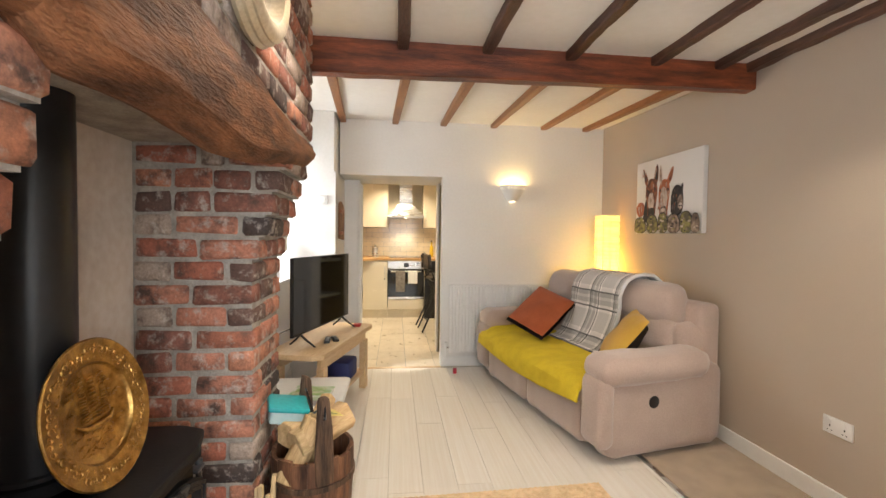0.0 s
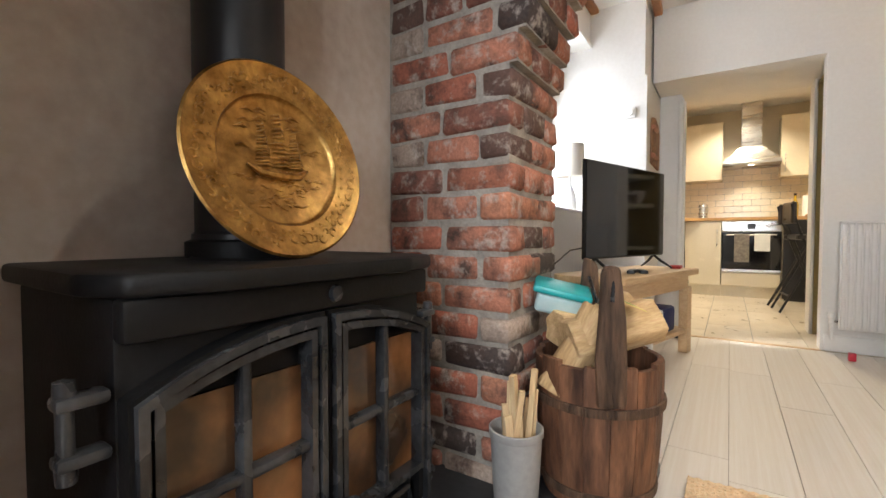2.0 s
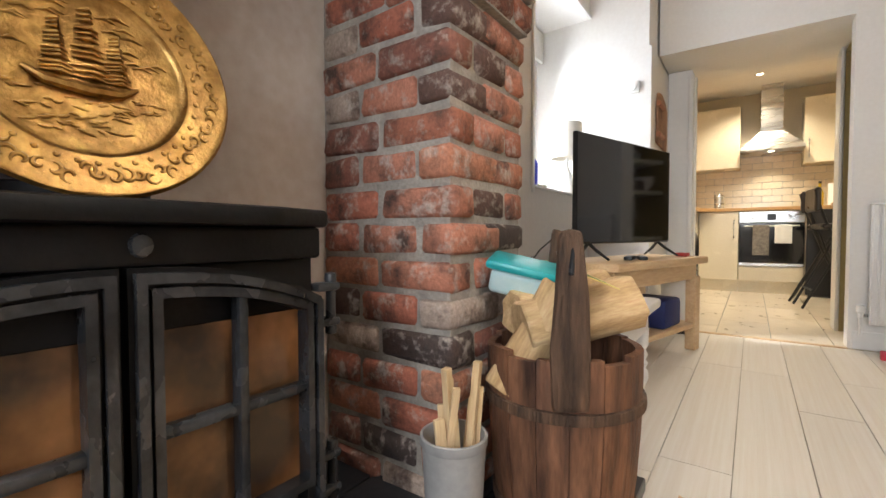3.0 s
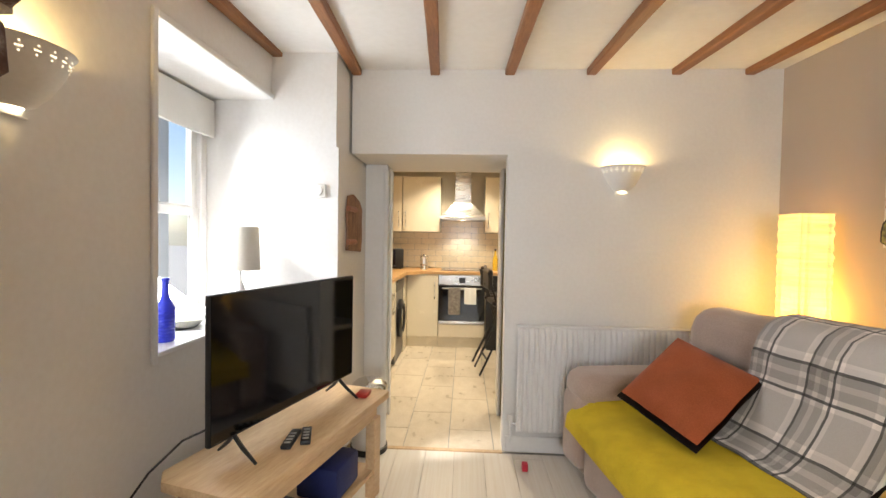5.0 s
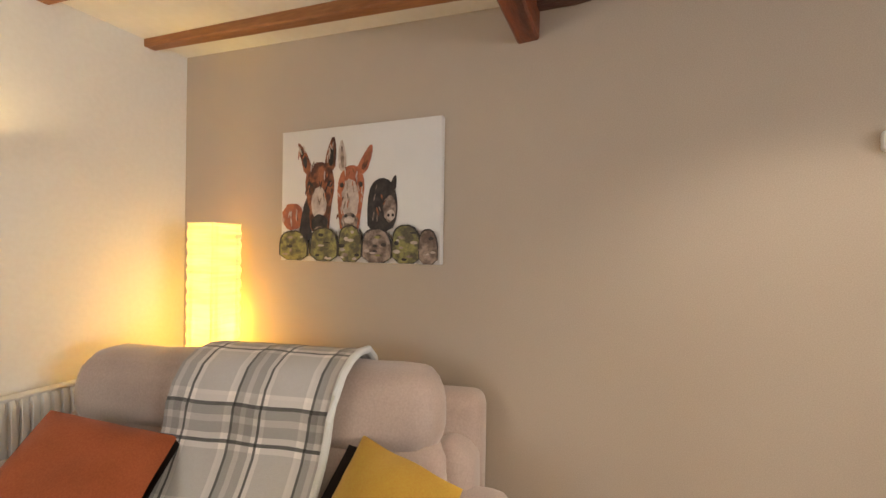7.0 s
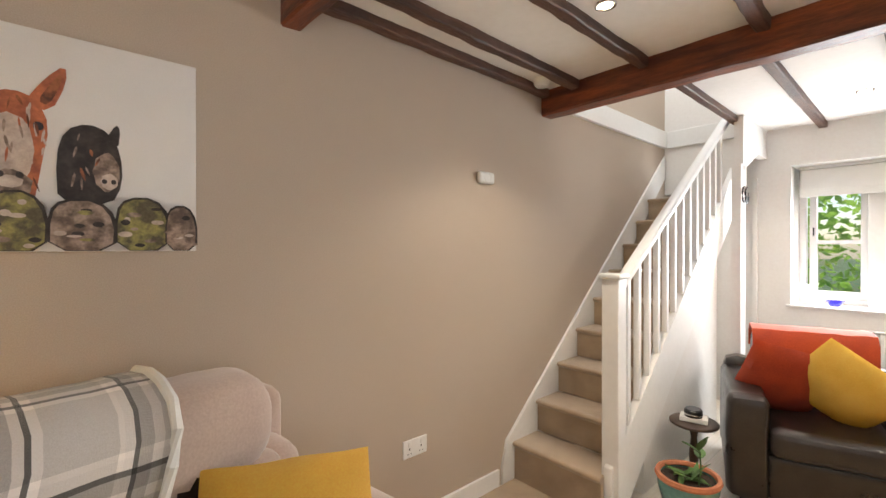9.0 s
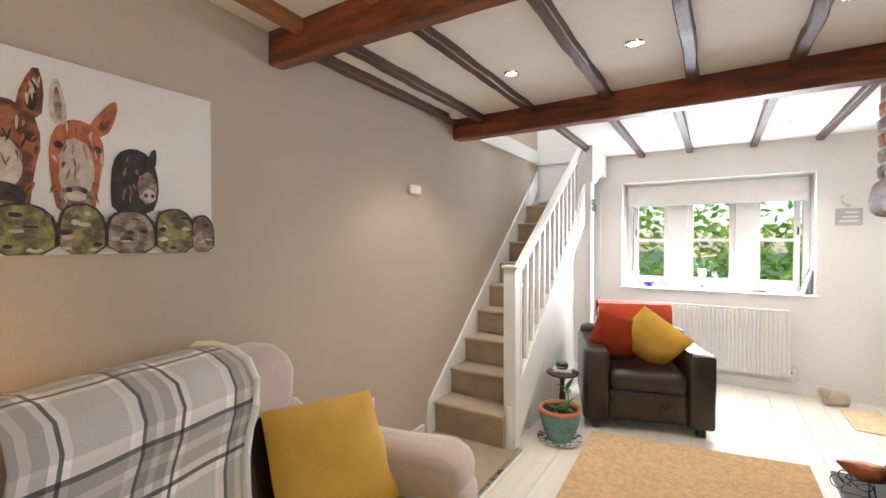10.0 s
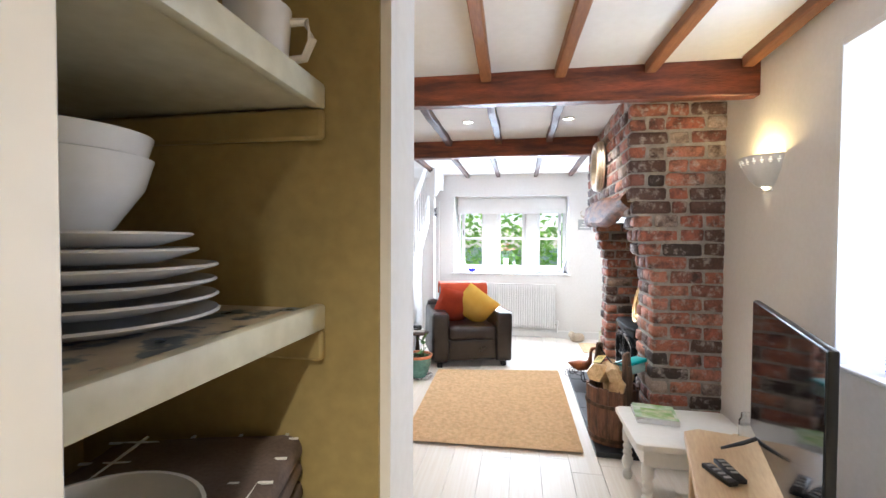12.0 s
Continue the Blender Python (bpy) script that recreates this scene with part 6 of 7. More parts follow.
# side table behind the armchair
ST = pose(2.53, 0.52, 0)
st = thing("side_table", ST, "small dark wood side table under the stairs", "side table")
dark_wood = mat("dark_walnut", (0.07, 0.038, 0.022), (0.04, 0.02, 0.012), rough=0.35, scale=6, var=0.3, bump=0.1)
part("top", lathe([(0, 0.375), (0.12, 0.375), (0.128, 0.382), (0.128, 0.392), (0.12, 0.398), (0, 0.398)], 36), dark_wood, st)
part("stem", lathe([(0.0, 0.05), (0.03, 0.05), (0.018, 0.10), (0.026, 0.2), (0.016, 0.30), (0.03, 0.375), (0, 0.375)], 20), dark_wood, st)
for a in (0, 120, 240):
    part("foot", tube([(0.02 * math.cos(radians(a)), 0.02 * math.sin(radians(a)), 0.08), (0.07 * math.cos(radians(a)), 0.07 * math.sin(radians(a)), 0.05), (0.12 * math.cos(radians(a)), 0.12 * math.sin(radians(a)), 0.010)], 0.010, 8), dark_wood, st)
small_box("book", ST @ pose(0.0, 0.0, 0.399, 0, 0, 15), 0.14, 0.10, 0.025, linen, "small pale book on the side table", "book", 0.002)
dv = thing("round_tin", ST @ pose(0.0, 0.01, 0.425), "black and chrome round gadget on a book", "gadget")
part("body", lathe([(0, 0), (0.045, 0), (0.048, 0.01), (0.048, 0.035), (0.04, 0.045), (0, 0.045)], 28), black_plastic, dv)
part("band", lathe([(0.0482, 0.012), (0.0495, 0.016), (0.0482, 0.02)], 28), chrome, dv)

# iron and copper goose on the hearth
DK = pose(0.80, 0.76, 0.035, 0, 0, 60)
dk = thing("metal_goose", DK, "rusty metal goose ornament with wire feet", "ornament")
rust = mat("rusty_copper", (0.30, 0.10, 0.035), (0.14, 0.045, 0.02), rough=0.4, metal=0.6, scale=14, var=0.3, bump=0.3)
b = tube([(0.0, -0.13, 0.155), (0, -0.09, 0.15), (0, -0.02, 0.145), (0, 0.05, 0.16), (0, 0.09, 0.20), (0, 0.098, 0.25), (0, 0.10, 0.30), (0, 0.115, 0.335), (0, 0.145, 0.345), (0, 0.18, 0.335)], [0.006, 0.03, 0.055, 0.048, 0.026, 0.016, 0.013, 0.019, 0.014, 0.004], 16)
part("goose", b, rust, dk)
b = bmesh.new()
for s in (-1, 1):
    tube([(s * 0.03, 0.02, 0.11), (s * 0.035, 0.02, 0.05), (s * 0.03, 0.03, 0.006), (s * 0.04, 0.07, 0.006)], 0.004, 6, bm=b)
    tube([(s * 0.03, 0.03, 0.006), (s * 0.01, 0.07, 0.006)], 0.004, 6, bm=b)
    tube([(s * 0.06 * math.cos(q * 0.5), -0.03 + 0.06 * math.sin(q * 0.5), 0.08 + 0.02 * math.sin(q)) for q in range(13)], 0.003, 6, bm=b)
    tube([(s * 0.05, -0.11 + 0.03 * math.cos(q * 0.6), 0.06 + 0.035 * math.sin(q * 0.6)) for q in range(11)], 0.003, 6, bm=b)
part("wire_stand", b, iron_edge, dk, "curled black wire stand")

# fire irons and board beside the south pier
fi = thing("fire_tools", pose(0.45, 0.22, 0), "black fire irons in a pale stand beside the chimney", "fire tools")
part("stand", lathe([(0, 0), (0.09, 0), (0.10, 0.02), (0.085, 0.42), (0.078, 0.42), (0.09, 0.03), (0, 0.03)], 28), sage_paint, fi)
for i, (dx, h) in enumerate(((-0.02, 0.82), (0.03, 0.95), (0.0, 0.72))):
    part("iron", tube([(dx * 0.5, 0.02 * i, 0.03), (dx, 0.02 * i - 0.01, h - 0.16)], 0.006, 8), black_plastic, fi)
    part("grip", tube([(dx, 0.02 * i - 0.01, h - 0.16), (dx, 0.02 * i - 0.01, h)], 0.013, 10), black_plastic, fi)
mb = thing("leaning_board", pose(0.21, 0.0, 0, 0, 12, 0), "pale board leaning on the wall beside the chimney", "board")
part("board", box(0, -0.06, 0, 0.018, 0.32, 0.68, 0.003), sage_paint, mb)
dg = thing("stone_dog", pose(0.60, -1.08, 0, 0, 0, 30), "small cream stone animal doorstop on the floor", "ornament")
b = soft(-0.10, -0.06, 0, 0.10, 0.06, 0.11, 0.05, 0.01, 2)
join(b, soft(0.05, -0.045, 0.06, 0.14, 0.045, 0.15, 0.04, 0.006, 3))
part("body", b, mat("cream_stone", (0.58, 0.48, 0.36), rough=0.8, var=0.2), dg)
mt = thing("door_mat", pose(0.42, -0.66, 0.0), "small tan doormat on pale boards", "mat")
part("mat", box(-0.18, -0.30, 0, 0.18, 0.20, 0.012, 0.004), jute, mt)
sg = thing("wall_sign", pose(0.50, YS, 1.65), "small grey painted wooden sign with a hook", "sign")
part("board", box(-0.09, -0.0, -0.075, 0.09, 0.014, 0.075, 0.003), mat("grey_sign", (0.46, 0.47, 0.46), rough=0.7), sg)
for k in range(3):
    part("lettering", box(-0.065, 0.014, -0.045 + 0.038 * k, 0.065 - 0.02 * k, 0.0148, -0.030 + 0.038 * k), white_satin, sg, "illegible pale lettering bar")
part("horn_hook", tube([(0.0, 0.012, 0.10), (0.02, 0.04, 0.105), (0.055, 0.055, 0.13), (0.06, 0.05, 0.17), (0.04, 0.045, 0.20)], [0.012, 0.011, 0.009, 0.007, 0.003], 10), mat("horn", (0.55, 0.47, 0.36), rough=0.4), sg)
for i in range(2):
    hs_ = thing("horseshoe", pose(2.549, -0.56 - 0.07 * i, 1.80), "old iron horseshoe hung on the white wall", "horseshoe", "horseshoes")
    part("shoe", tube([(0.0, 0.045 * math.sin(q * 0.52 - 0.1), 0.06 * math.cos(q * 0.52 - 0.1)) for q in range(11)], 0.006, 8), iron_edge, hs_)

# on the south sill
SZ = WZ0 + 0.007
bw = thing("glass_bowl", pose(2.13, YS - 0.12, SZ), "small purple-blue glass bowl on the sill", "bowl")
part("bowl", lathe([(0, 0), (0.03, 0), (0.035, 0.008), (0.065, 0.055), (0.061, 0.056), (0.032, 0.012), (0, 0.010)], 32), blue_glass, bw)
vs_ = thing("flower_vase", pose(1.62, YS - 0.14, SZ), "clear glass vase of orange and pink flowers", "vase")
part("vase", lathe([(0, 0), (0.035, 0), (0.037, 0.01), (0.028, 0.10), (0.04, 0.21), (0.037, 0.21), (0.025, 0.10), (0.033, 0.014), (0, 0.012)], 28), vase_glass, vs_)
petal = [mat("peach_petal", (0.72, 0.34, 0.18), rough=0.6), mat("rust_petal", (0.48, 0.14, 0.06), rough=0.6), mat("pink_petal", (0.72, 0.45, 0.38), rough=0.6)]
rnd = random.Random(4)
for i in range(9):
    a, tilt = i * 2.4, rnd.uniform(0.04, 0.13)
    top = Vector((tilt * math.cos(a), 0.6 * tilt * math.sin(a), rnd.uniform(0.32, 0.42)))
    part("stem", tube([(0.01 * math.cos(a + 3), 0.01 * math.sin(a + 3), 0.02), tuple(top * 0.6), tuple(top)], 0.0025, 5), leaf, vs_)
    b = bmesh.new()
    for k in range(12):
        leaf_blade(pose(*top) @ pose(0, 0, 0, 35, 0, k * 30 + i * 11), 0.042, 0.020, 0.006, b)
    part("flower", b, petal[i % 3], vs_)
for x, sc in ((1.84, 1.0), (1.43, 1.1)):
    hf = thing("sill_figurine", pose(x, YS - 0.10, SZ), "small white pottery animal figurine on the sill", "figurine", "sill figurines")
    b = tube([(-0.05 * sc, 0, 0.0), (-0.055 * sc, 0, 0.05 * sc), (-0.03 * sc, 0, 0.075 * sc), (0.02 * sc, 0, 0.07 * sc), (0.045 * sc, 0, 0.05 * sc), (0.05 * sc, 0, 0.0)], 0.011 * sc, 8)
    tube([(0.035 * sc, 0, 0.06 * sc), (0.055 * sc, 0, 0.10 * sc), (0.065 * sc, 0, 0.145 * sc), (0.09 * sc, 0, 0.135 * sc)], [0.013 * sc, 0.010 * sc, 0.011 * sc, 0.006 * sc], 8, bm=b)
    part("figure", b, china, hf)
sd_ = thing("sill_dish", pose(1.14, YS - 0.12, SZ), "shallow white shell dish on the sill", "dish")
part("dish", lathe([(0, 0), (0.06, 0), (0.11, 0.03), (0.107, 0.033), (0.058, 0.006), (0, 0.006)], 32), china, sd_)
sb = thing("leaning_card", pose(0.78, YS - 0.16, SZ, 0, -14, 0), "cards and a small board leaning on the window reveal", "card")
part("board", box(0, -0.09, 0, 0.014, 0.09, 0.24, 0.002), mat("grey_board", (0.30, 0.29, 0.28), rough=0.6), sb)
part("card", box(0.016, -0.06, 0, 0.020, 0.06, 0.17), linen, sb)
pf = small_box("sill_box", pose(2.32, YS - 0.12, SZ), 0.06, 0.05, 0.16, linen, "pale upright box on the sill", "box")
bl = thing("roman_blind", pose(0, 0, 0), "folded white linen roman blind above the window", "blind")
part("headrail", box(WX0 + 0.03, YS - 0.20, WZ1 - 0.025, WX1 - 0.03, YS - 0.15, WZ1 - 0.001, 0.003), white_gloss, bl)
for k in range(4):
    b = box(WX0 + 0.035, YS - 0.165 - 0.006 * k, WZ1 - 0.20 - 0.018 * k, WX1 - 0.035, YS - 0.155 - 0.006 * k + 0.02, WZ1 - 0.03 - 0.004 * k, 0.008, 2)
    part("fold", b, linen, bl)

# on the west sill
WS = 0.948
tl_ = thing("table_lamp", pose(0.05, 4.02, WS) @ Matrix.Scale(1.1, 4), "small table lamp with a cream drum shade", "lamp")
part("base", lathe([(0, 0), (0.042, 0), (0.048, 0.02), (0.040, 0.10), (0.022, 0.155), (0.012, 0.175), (0.008, 0.24), (0, 0.24)], 28), china, tl_)
part("shade", lathe([(0.100, 0.235), (0.090, 0.455), (0.087, 0.455), (0.097, 0.235)], 40), shade_cream, tl_)
for x, y, sc in ((0.055, 3.41, 1.0), (-0.03, 3.37, 1.1)):
    bt = thing("blue_bottle", pose(x, y, WS), "cobalt blue ribbed glass bottle on the sill", "bottle", "blue bottles")
    prof = [(0, 0), (0.034, 0), (0.037, 0.008)]
    for k in range(10):
        prof += [(0.036, 0.012 + 0.013 * k), (0.0385, 0.018 + 0.013 * k)]
    prof += [(0.036, 0.145), (0.018, 0.18), (0.014, 0.20), (0.013, 0.255), (0.017, 0.258), (0.017, 0.268), (0.011, 0.268), (0.010, 0.20), (0.03, 0.15), (0.031, 0.01), (0, 0.008)]
    part("bottle", lathe([(r * sc, z * sc) for r, z in prof], 28), mat("cobalt_glass", (0.03, 0.05, 0.75), rough=0.08, spec=0.7, var=0.1, bump=0) if x > 0 else blue_glass, bt)
gd = thing("glass_dish", pose(-0.06, 3.68, WS), "ridged glass bowl with pale contents on the sill", "bowl")
part("bowl", lathe([(0, 0), (0.07, 0), (0.10, 0.03), (0.125, 0.075), (0.121, 0.077), (0.096, 0.034), (0.068, 0.006), (0, 0.006)], 36), vase_glass, gd)
part("shells", wobble(lathe([(0, 0.008), (0.08, 0.012), (0.10, 0.04), (0.06, 0.062), (0, 0.07)], 24), 0.012, 18, 1.0), sage_paint, gd)
small_box("sill_book", pose(-0.18, 3.92, WS, 0, 0, 10), 0.14, 0.20, 0.045, linen, "pale closed book on the west sill", "book", 0.003)
bl2 = thing("roman_blind", pose(0, 0, 0), "folded white roman blind in the deep window", "blind")
for k in range(4):
    part("fold", box(-0.25 + 0.008 * k, V0 + 0.02, 2.02 - 0.014 * k, -0.225 + 0.008 * k, V1 - 0.015, 2.21 - 0.004 * k, 0.008, 2), linen, bl2)

# pedal bin in the passage
pb = thing("pedal_bin", pose(0.70, 4.46, 0) @ Matrix.Diagonal((1, 1, 1.08, 1)), "chrome lidded white pedal bin beside the bench", "bin")
part("body", lathe([(0, 0.0), (0.115, 0.0), (0.118, 0.01), (0.112, 0.025), (0.112, 0.37), (0, 0.37)], 36), white_gloss, pb)
part("base_ring", lathe([(0.113, 0.0), (0.122, 0.0), (0.122, 0.03), (0.113, 0.034)], 36), black_plastic, pb)
part("lid", lathe([(0.118, 0.37), (0.120, 0.385), (0.112, 0.405), (0.08, 0.428), (0.04, 0.438), (0, 0.44)], 36), chrome, pb)
part("pedal", box(0.05, -0.165, 0.008, 0.095, -0.10, 0.020, 0.003), black_plastic, pb)

# ---- recessed cupboard beside the passage ----
C0, C1, CB = 4.64, 5.064, 2.09
b = box(PX + 0.015, C0 + 0.001, 0.0, CB, C0 + 0.008, 1.93)
box(PX + 0.03, C1 + 0.010, 0.0, CB, C1 + 0.018, 1.93, bm=b)
box(CB, C0 + 0.001, 0, CB + 0.01, C1 + 0.018, 1.93, bm=b)
box(PX + 0.03, C0 + 0.001, 1.918, CB, C1 + 0.018, 1.93, bm=b)
setting("cupboard_lining", b, olive_paint, "olive painted inside of the recessed cupboard", "cupboard")
setting("cupboard_frame", box(PX + 0.006, C1 + 0.008, 0, PX + 0.024, 5.27, PZ, 0.002), white_gloss, "white gloss frame of the recessed cupboard", "trim")
pattern = mat("patterned_vinyl", (0.58, 0.49, 0.36), (0.07, 0.11, 0.15), rough=0.3, scale=26, fine=40, var=0.2, bump=0, lo=0.44, hi=0.50)
for z, top in ((1.622, None), (1.315, pattern), (1.035, None), (0.62, None)):
    sh = thing("cupboard_shelf", pose(1.675, C0 + 0.008, z), "pale sage painted shelf in the olive cupboard", "shelf", "cupboard shelves")
    part("board", box(0.006, 0, 0.004, CB - 1.675, C1 - C0 + 0.004, 0.028, 0.002), sage_paint, sh)
    part("front_lip", box(0, 0, 0, 0.018, C1 - C0 + 0.004, 0.036, 0.005, 2), sage_paint, sh)
    part("side_batten", box(0.0, 0.0, -0.042, CB - 1.675, 0.016, 0.0, 0.004), olive_paint, sh, "olive painted batten")
    part("back_batten", box(CB - 1.69, 0.016, -0.042, CB - 1.675, C1 - C0, 0.0, 0.003), olive_paint, sh, "olive painted batten")
    if top:
        part("vinyl_top", box(0.020, 0.004, 0.028, CB - 1.6755, C1 - C0, 0.0295), top, sh, "patterned vinyl covering")
SHZ = 1.3455
for i in range(6):
    r = 0.128 - 0.004 * (i % 3) - (0.022 if i > 3 else 0)
    p = thing("dinner_plate", pose(1.865 + 0.004 * math.sin(i * 3), 4.825 + 0.004 * math.cos(i * 2), SHZ + i * 0.0175), "white china plate in a stack on the shelf", "plate", "stack of plates")
    part("plate", lathe([(0, 0.0), (r * 0.60, 0.0), (r * 0.70, 0.003), (r * 0.97, 0.012), (r, 0.014), (r * 0.98, 0.0165), (r * 0.70, 0.008), (r * 0.6, 0.005), (0, 0.005)], 44), china, p)
for i in range(2):
    p = thing("china_bowl", pose(1.905, 4.82, SHZ + 6 * 0.0175 - 0.002 + i * 0.026), "deep white china bowl stacked on plates", "bowl", "stack of bowls")
    part("bowl", lathe([(0, 0), (0.04, 0), (0.046, 0.006), (0.075, 0.05), (0.085, 0.085), (0.0815, 0.086), (0.071, 0.052), (0.042, 0.012), (0, 0.010)], 40), china, p)
for x, y in ((1.745, 4.70), (1.85, 4.80), (1.76, 4.86)):
    mg = thing("mug", pose(x, y, 1.652, 0, 0, 200), "white china mug on the top shelf", "mug", "mugs")
    part("cup", lathe([(0, 0), (0.032, 0), (0.036, 0.006), (0.042, 0.09), (0.039, 0.09), (0.033, 0.01), (0, 0.008)], 30), china, mg)
    part("handle", tube([(0.038, 0, 0.075), (0.060, 0, 0.078), (0.068, 0, 0.055), (0.058, 0, 0.030), (0.036, 0, 0.025)], 0.006, 8), china, mg)
ck = mat("brown_check_cloth", (0.16, 0.115, 0.095), (0.10, 0.07, 0.055), rough=0.9, scale=9, fine=200, var=0.2, bump=0.3)
tw = thing("folded_towel", pose(1.815, 4.775, 1.066, 0, 0, 14), "folded brown checked tea towel on the shelf", "towel")
for k in range(3):
    part("fold", soft(-0.13, -0.11, k * 0.030, 0.13, 0.11, k * 0.030 + 0.034, 0.016, 0.005, k), ck, tw)
for k in range(4):
    part("check_line", box(-0.127, -0.09 + 0.055 * k, 0.0925, 0.127, -0.086 + 0.055 * k, 0.0945), linen, tw)
    part("check_line", box(-0.11 + 0.065 * k, -0.105, 0.0925, -0.106 + 0.065 * k, 0.105, 0.0946), linen, tw)
for i, (x, y, mt_) in enumerate(((1.775, 4.925, china), (1.77, 4.92, china))):
    p = thing("serving_bowl", pose(x, y, 1.066 + i * 0.03), "pale blue-white serving bowl on the lower shelf", "bowl", "serving bowls")
    part("bowl", lathe([(0, 0), (0.045, 0), (0.05, 0.006), (0.085, 0.06), (0.095, 0.10), (0.091, 0.10), (0.08, 0.06), (0.046, 0.012), (0, 0.010)], 40), china, p)

# ---- kitchen ----
KY, KB, KX = 7.10, 7.72, 0.64
KIT = pose(-0.058, 0.045, 0) @ Matrix.Diagonal((1, 1, 1.045, 1))


def unit(name, m, w, d, z0, z1, label, doors=1, handle="left", plinth=True):
    u = thing(name, m, label, "cabinet", "cream kitchen units")
    part("body", box(0.001, 0.02, z0, w - 0.001, d, z1, 0.001), cream_unit, u)
    dw = w / doors
    for k in range(doors):
        dr = part("door", box(k * dw + 0.002, 0.0, z0 + 0.002, (k + 1) * dw - 0.002, 0.019, z1 - 0.002, 0.003), cream_unit, u)
        hx = (k + 1) * dw - 0.045 if handle == "left" else k * dw + 0.045
        if handle == "mid":
            hx = dw - 0.045 if k == 0 else dw + 0.045
        za, zb = (z1 - 0.30, z1 - 0.10) if z0 < 1 else (z0 + 0.06, z0 + 0.26)
        part("handle", tube([(hx, 0.0, za), (hx, -0.028, za + 0.005), (hx, -0.028, zb - 0.005), (hx, 0.0, zb)], 0.006, 8), steel, dr, "brushed steel bar handle")
    if plinth and z0 < 1:
        part("plinth", box(0.0, 0.05, 0, w, 0.068, z0), cream_unit, u)
    return u


unit("base_unit", KIT @ pose(KX, KY, 0), 0.40, 0.58, 0.13, 0.90, "cream gloss base unit beside the oven")
ov = thing("oven_unit", KIT @ pose(1.045, KY, 0), "built-in steel and black glass electric oven", "oven")
part("body", box(0, 0.02, 0.13, 0.59, 0.58, 0.90), cream_unit, ov)
part("control_panel", box(0.002, -0.004, 0.775, 0.588, 0.02, 0.895, 0.003), steel, ov)
part("display", box(0.26, -0.006, 0.80, 0.34, -0.003, 0.865), black_plastic, ov)
for x in (0.13, 0.46):
    part("control_knob", lathe([(0, 0), (0.020, 0), (0.018, 0.018), (0, 0.02)], 20, pose(x, -0.004, 0.833, 90, 0, 0)), steel, ov)
part("oven_door", box(0.002, -0.006, 0.315, 0.588, 0.02, 0.768, 0.004), tv_screen, ov, "black glass oven door")
part("door_trim", box(0.002, -0.008, 0.300, 0.588, 0.02, 0.335, 0.003), steel, ov)
part("door_handle", tube([(0.05, -0.006, 0.735), (0.05, -0.045, 0.735), (0.54, -0.045, 0.735), (0.54, -0.006, 0.735)], 0.009, 8), steel, ov)
part("drawer_front", box(0.002, 0.0, 0.135, 0.588, 0.02, 0.290, 0.003), cream_unit, ov)
part("plinth", box(0, 0.05, 0, 0.59, 0.068, 0.13), cream_unit, ov)
for x, w, zb, mt_, lb in ((0.13, 0.15, 0.42, mat("grey_check_towel", (0.17, 0.15, 0.13), (0.26, 0.23, 0.20), rough=0.9, scale=30, var=0.2), "grey striped tea towel hung on the oven"), (0.33, 0.15, 0.55, linen, "cream tea towel hung on the oven")):
    tt = thing("tea_towel", KIT @ pose(1.045 + x, KY, 0), lb, "towel", "towels on the oven")
    rows = [[(w * j / 8, -0.060 + 0.004 * math.sin(j * 1.7) + (0.01 if i == 0 else 0), zz) for j in range(9)] for i, zz in enumerate((0.748, 0.744, 0.70, 0.62, (zb + 0.6) / 2, zb))]
    part("cloth", sheet(rows, 0.008), mt_, tt)
unit("base_unit", KIT @ pose(1.64, KY, 0), 0.28, 0.58, 0.13, 0.90, "cream gloss narrow base unit beside the oven")
bp_ = thing("black_panel", KIT @ pose(1.645, KY - 0.06, 0), "tall black appliance panel beside the oven", "appliance")
part("panel", box(0, 0, 0.02, 0.30, 0.05, 0.90, 0.006), black_plastic, bp_)
part("toe", box(0.02, 0.01, 0, 0.28, 0.05, 0.02), black_plastic, bp_)
unit("base_unit", KIT @ pose(KX, 5.62, 0, 0, 0, 90), 0.60, 0.58, 0.13, 0.90, "cream gloss sink unit", 2, "mid")
wm = thing("washing_machine", KIT @ pose(KX, 6.235, 0, 0, 0, 90), "graphite front-loading washing machine under the worktop", "washing machine")
part("body", box(0, 0.01, 0.02, 0.60, 0.56, 0.88, 0.01), mat("graphite", (0.16, 0.155, 0.15), rough=0.35, metal=0.5), wm)
part("control_strip", box(0.01, 0.0, 0.77, 0.59, 0.012, 0.87, 0.003), black_plastic, wm)
part("porthole_ring", lathe([(0.14, 0), (0.205, 0.0), (0.210, 0.03), (0.16, 0.05), (0.14, 0.03)], 40, pose(0.30, 0.01, 0.46, 90, 0, 0)), black_plastic, wm)
part("porthole_glass", lathe([(0, 0.02), (0.10, 0.03), (0.145, 0.035)], 36, pose(0.30, 0.01, 0.46, 90, 0, 0)), tv_screen, wm)
for x in (0.06, 0.54):
    part("foot", lathe([(0, 0), (0.02, 0), (0.02, 0.02), (0, 0.02)], 14, pose(x, 0.08, 0)), black_plastic, wm)
wt = thing("worktop", KIT @ pose(0, 0, 0), "oak block kitchen worktop round the corner", "worktop")
b = prism([(-0.015, 5.45), (KX + 0.02, 5.45), (KX + 0.02, 6.86), (KX + 0.20, KY - 0.02), (1.96, KY - 0.02), (1.96, KB - 0.002), (-0.015, KB - 0.002)], 0.902, 0.940, "z", bev=0.003)
part("slab", b, worktop, wt)
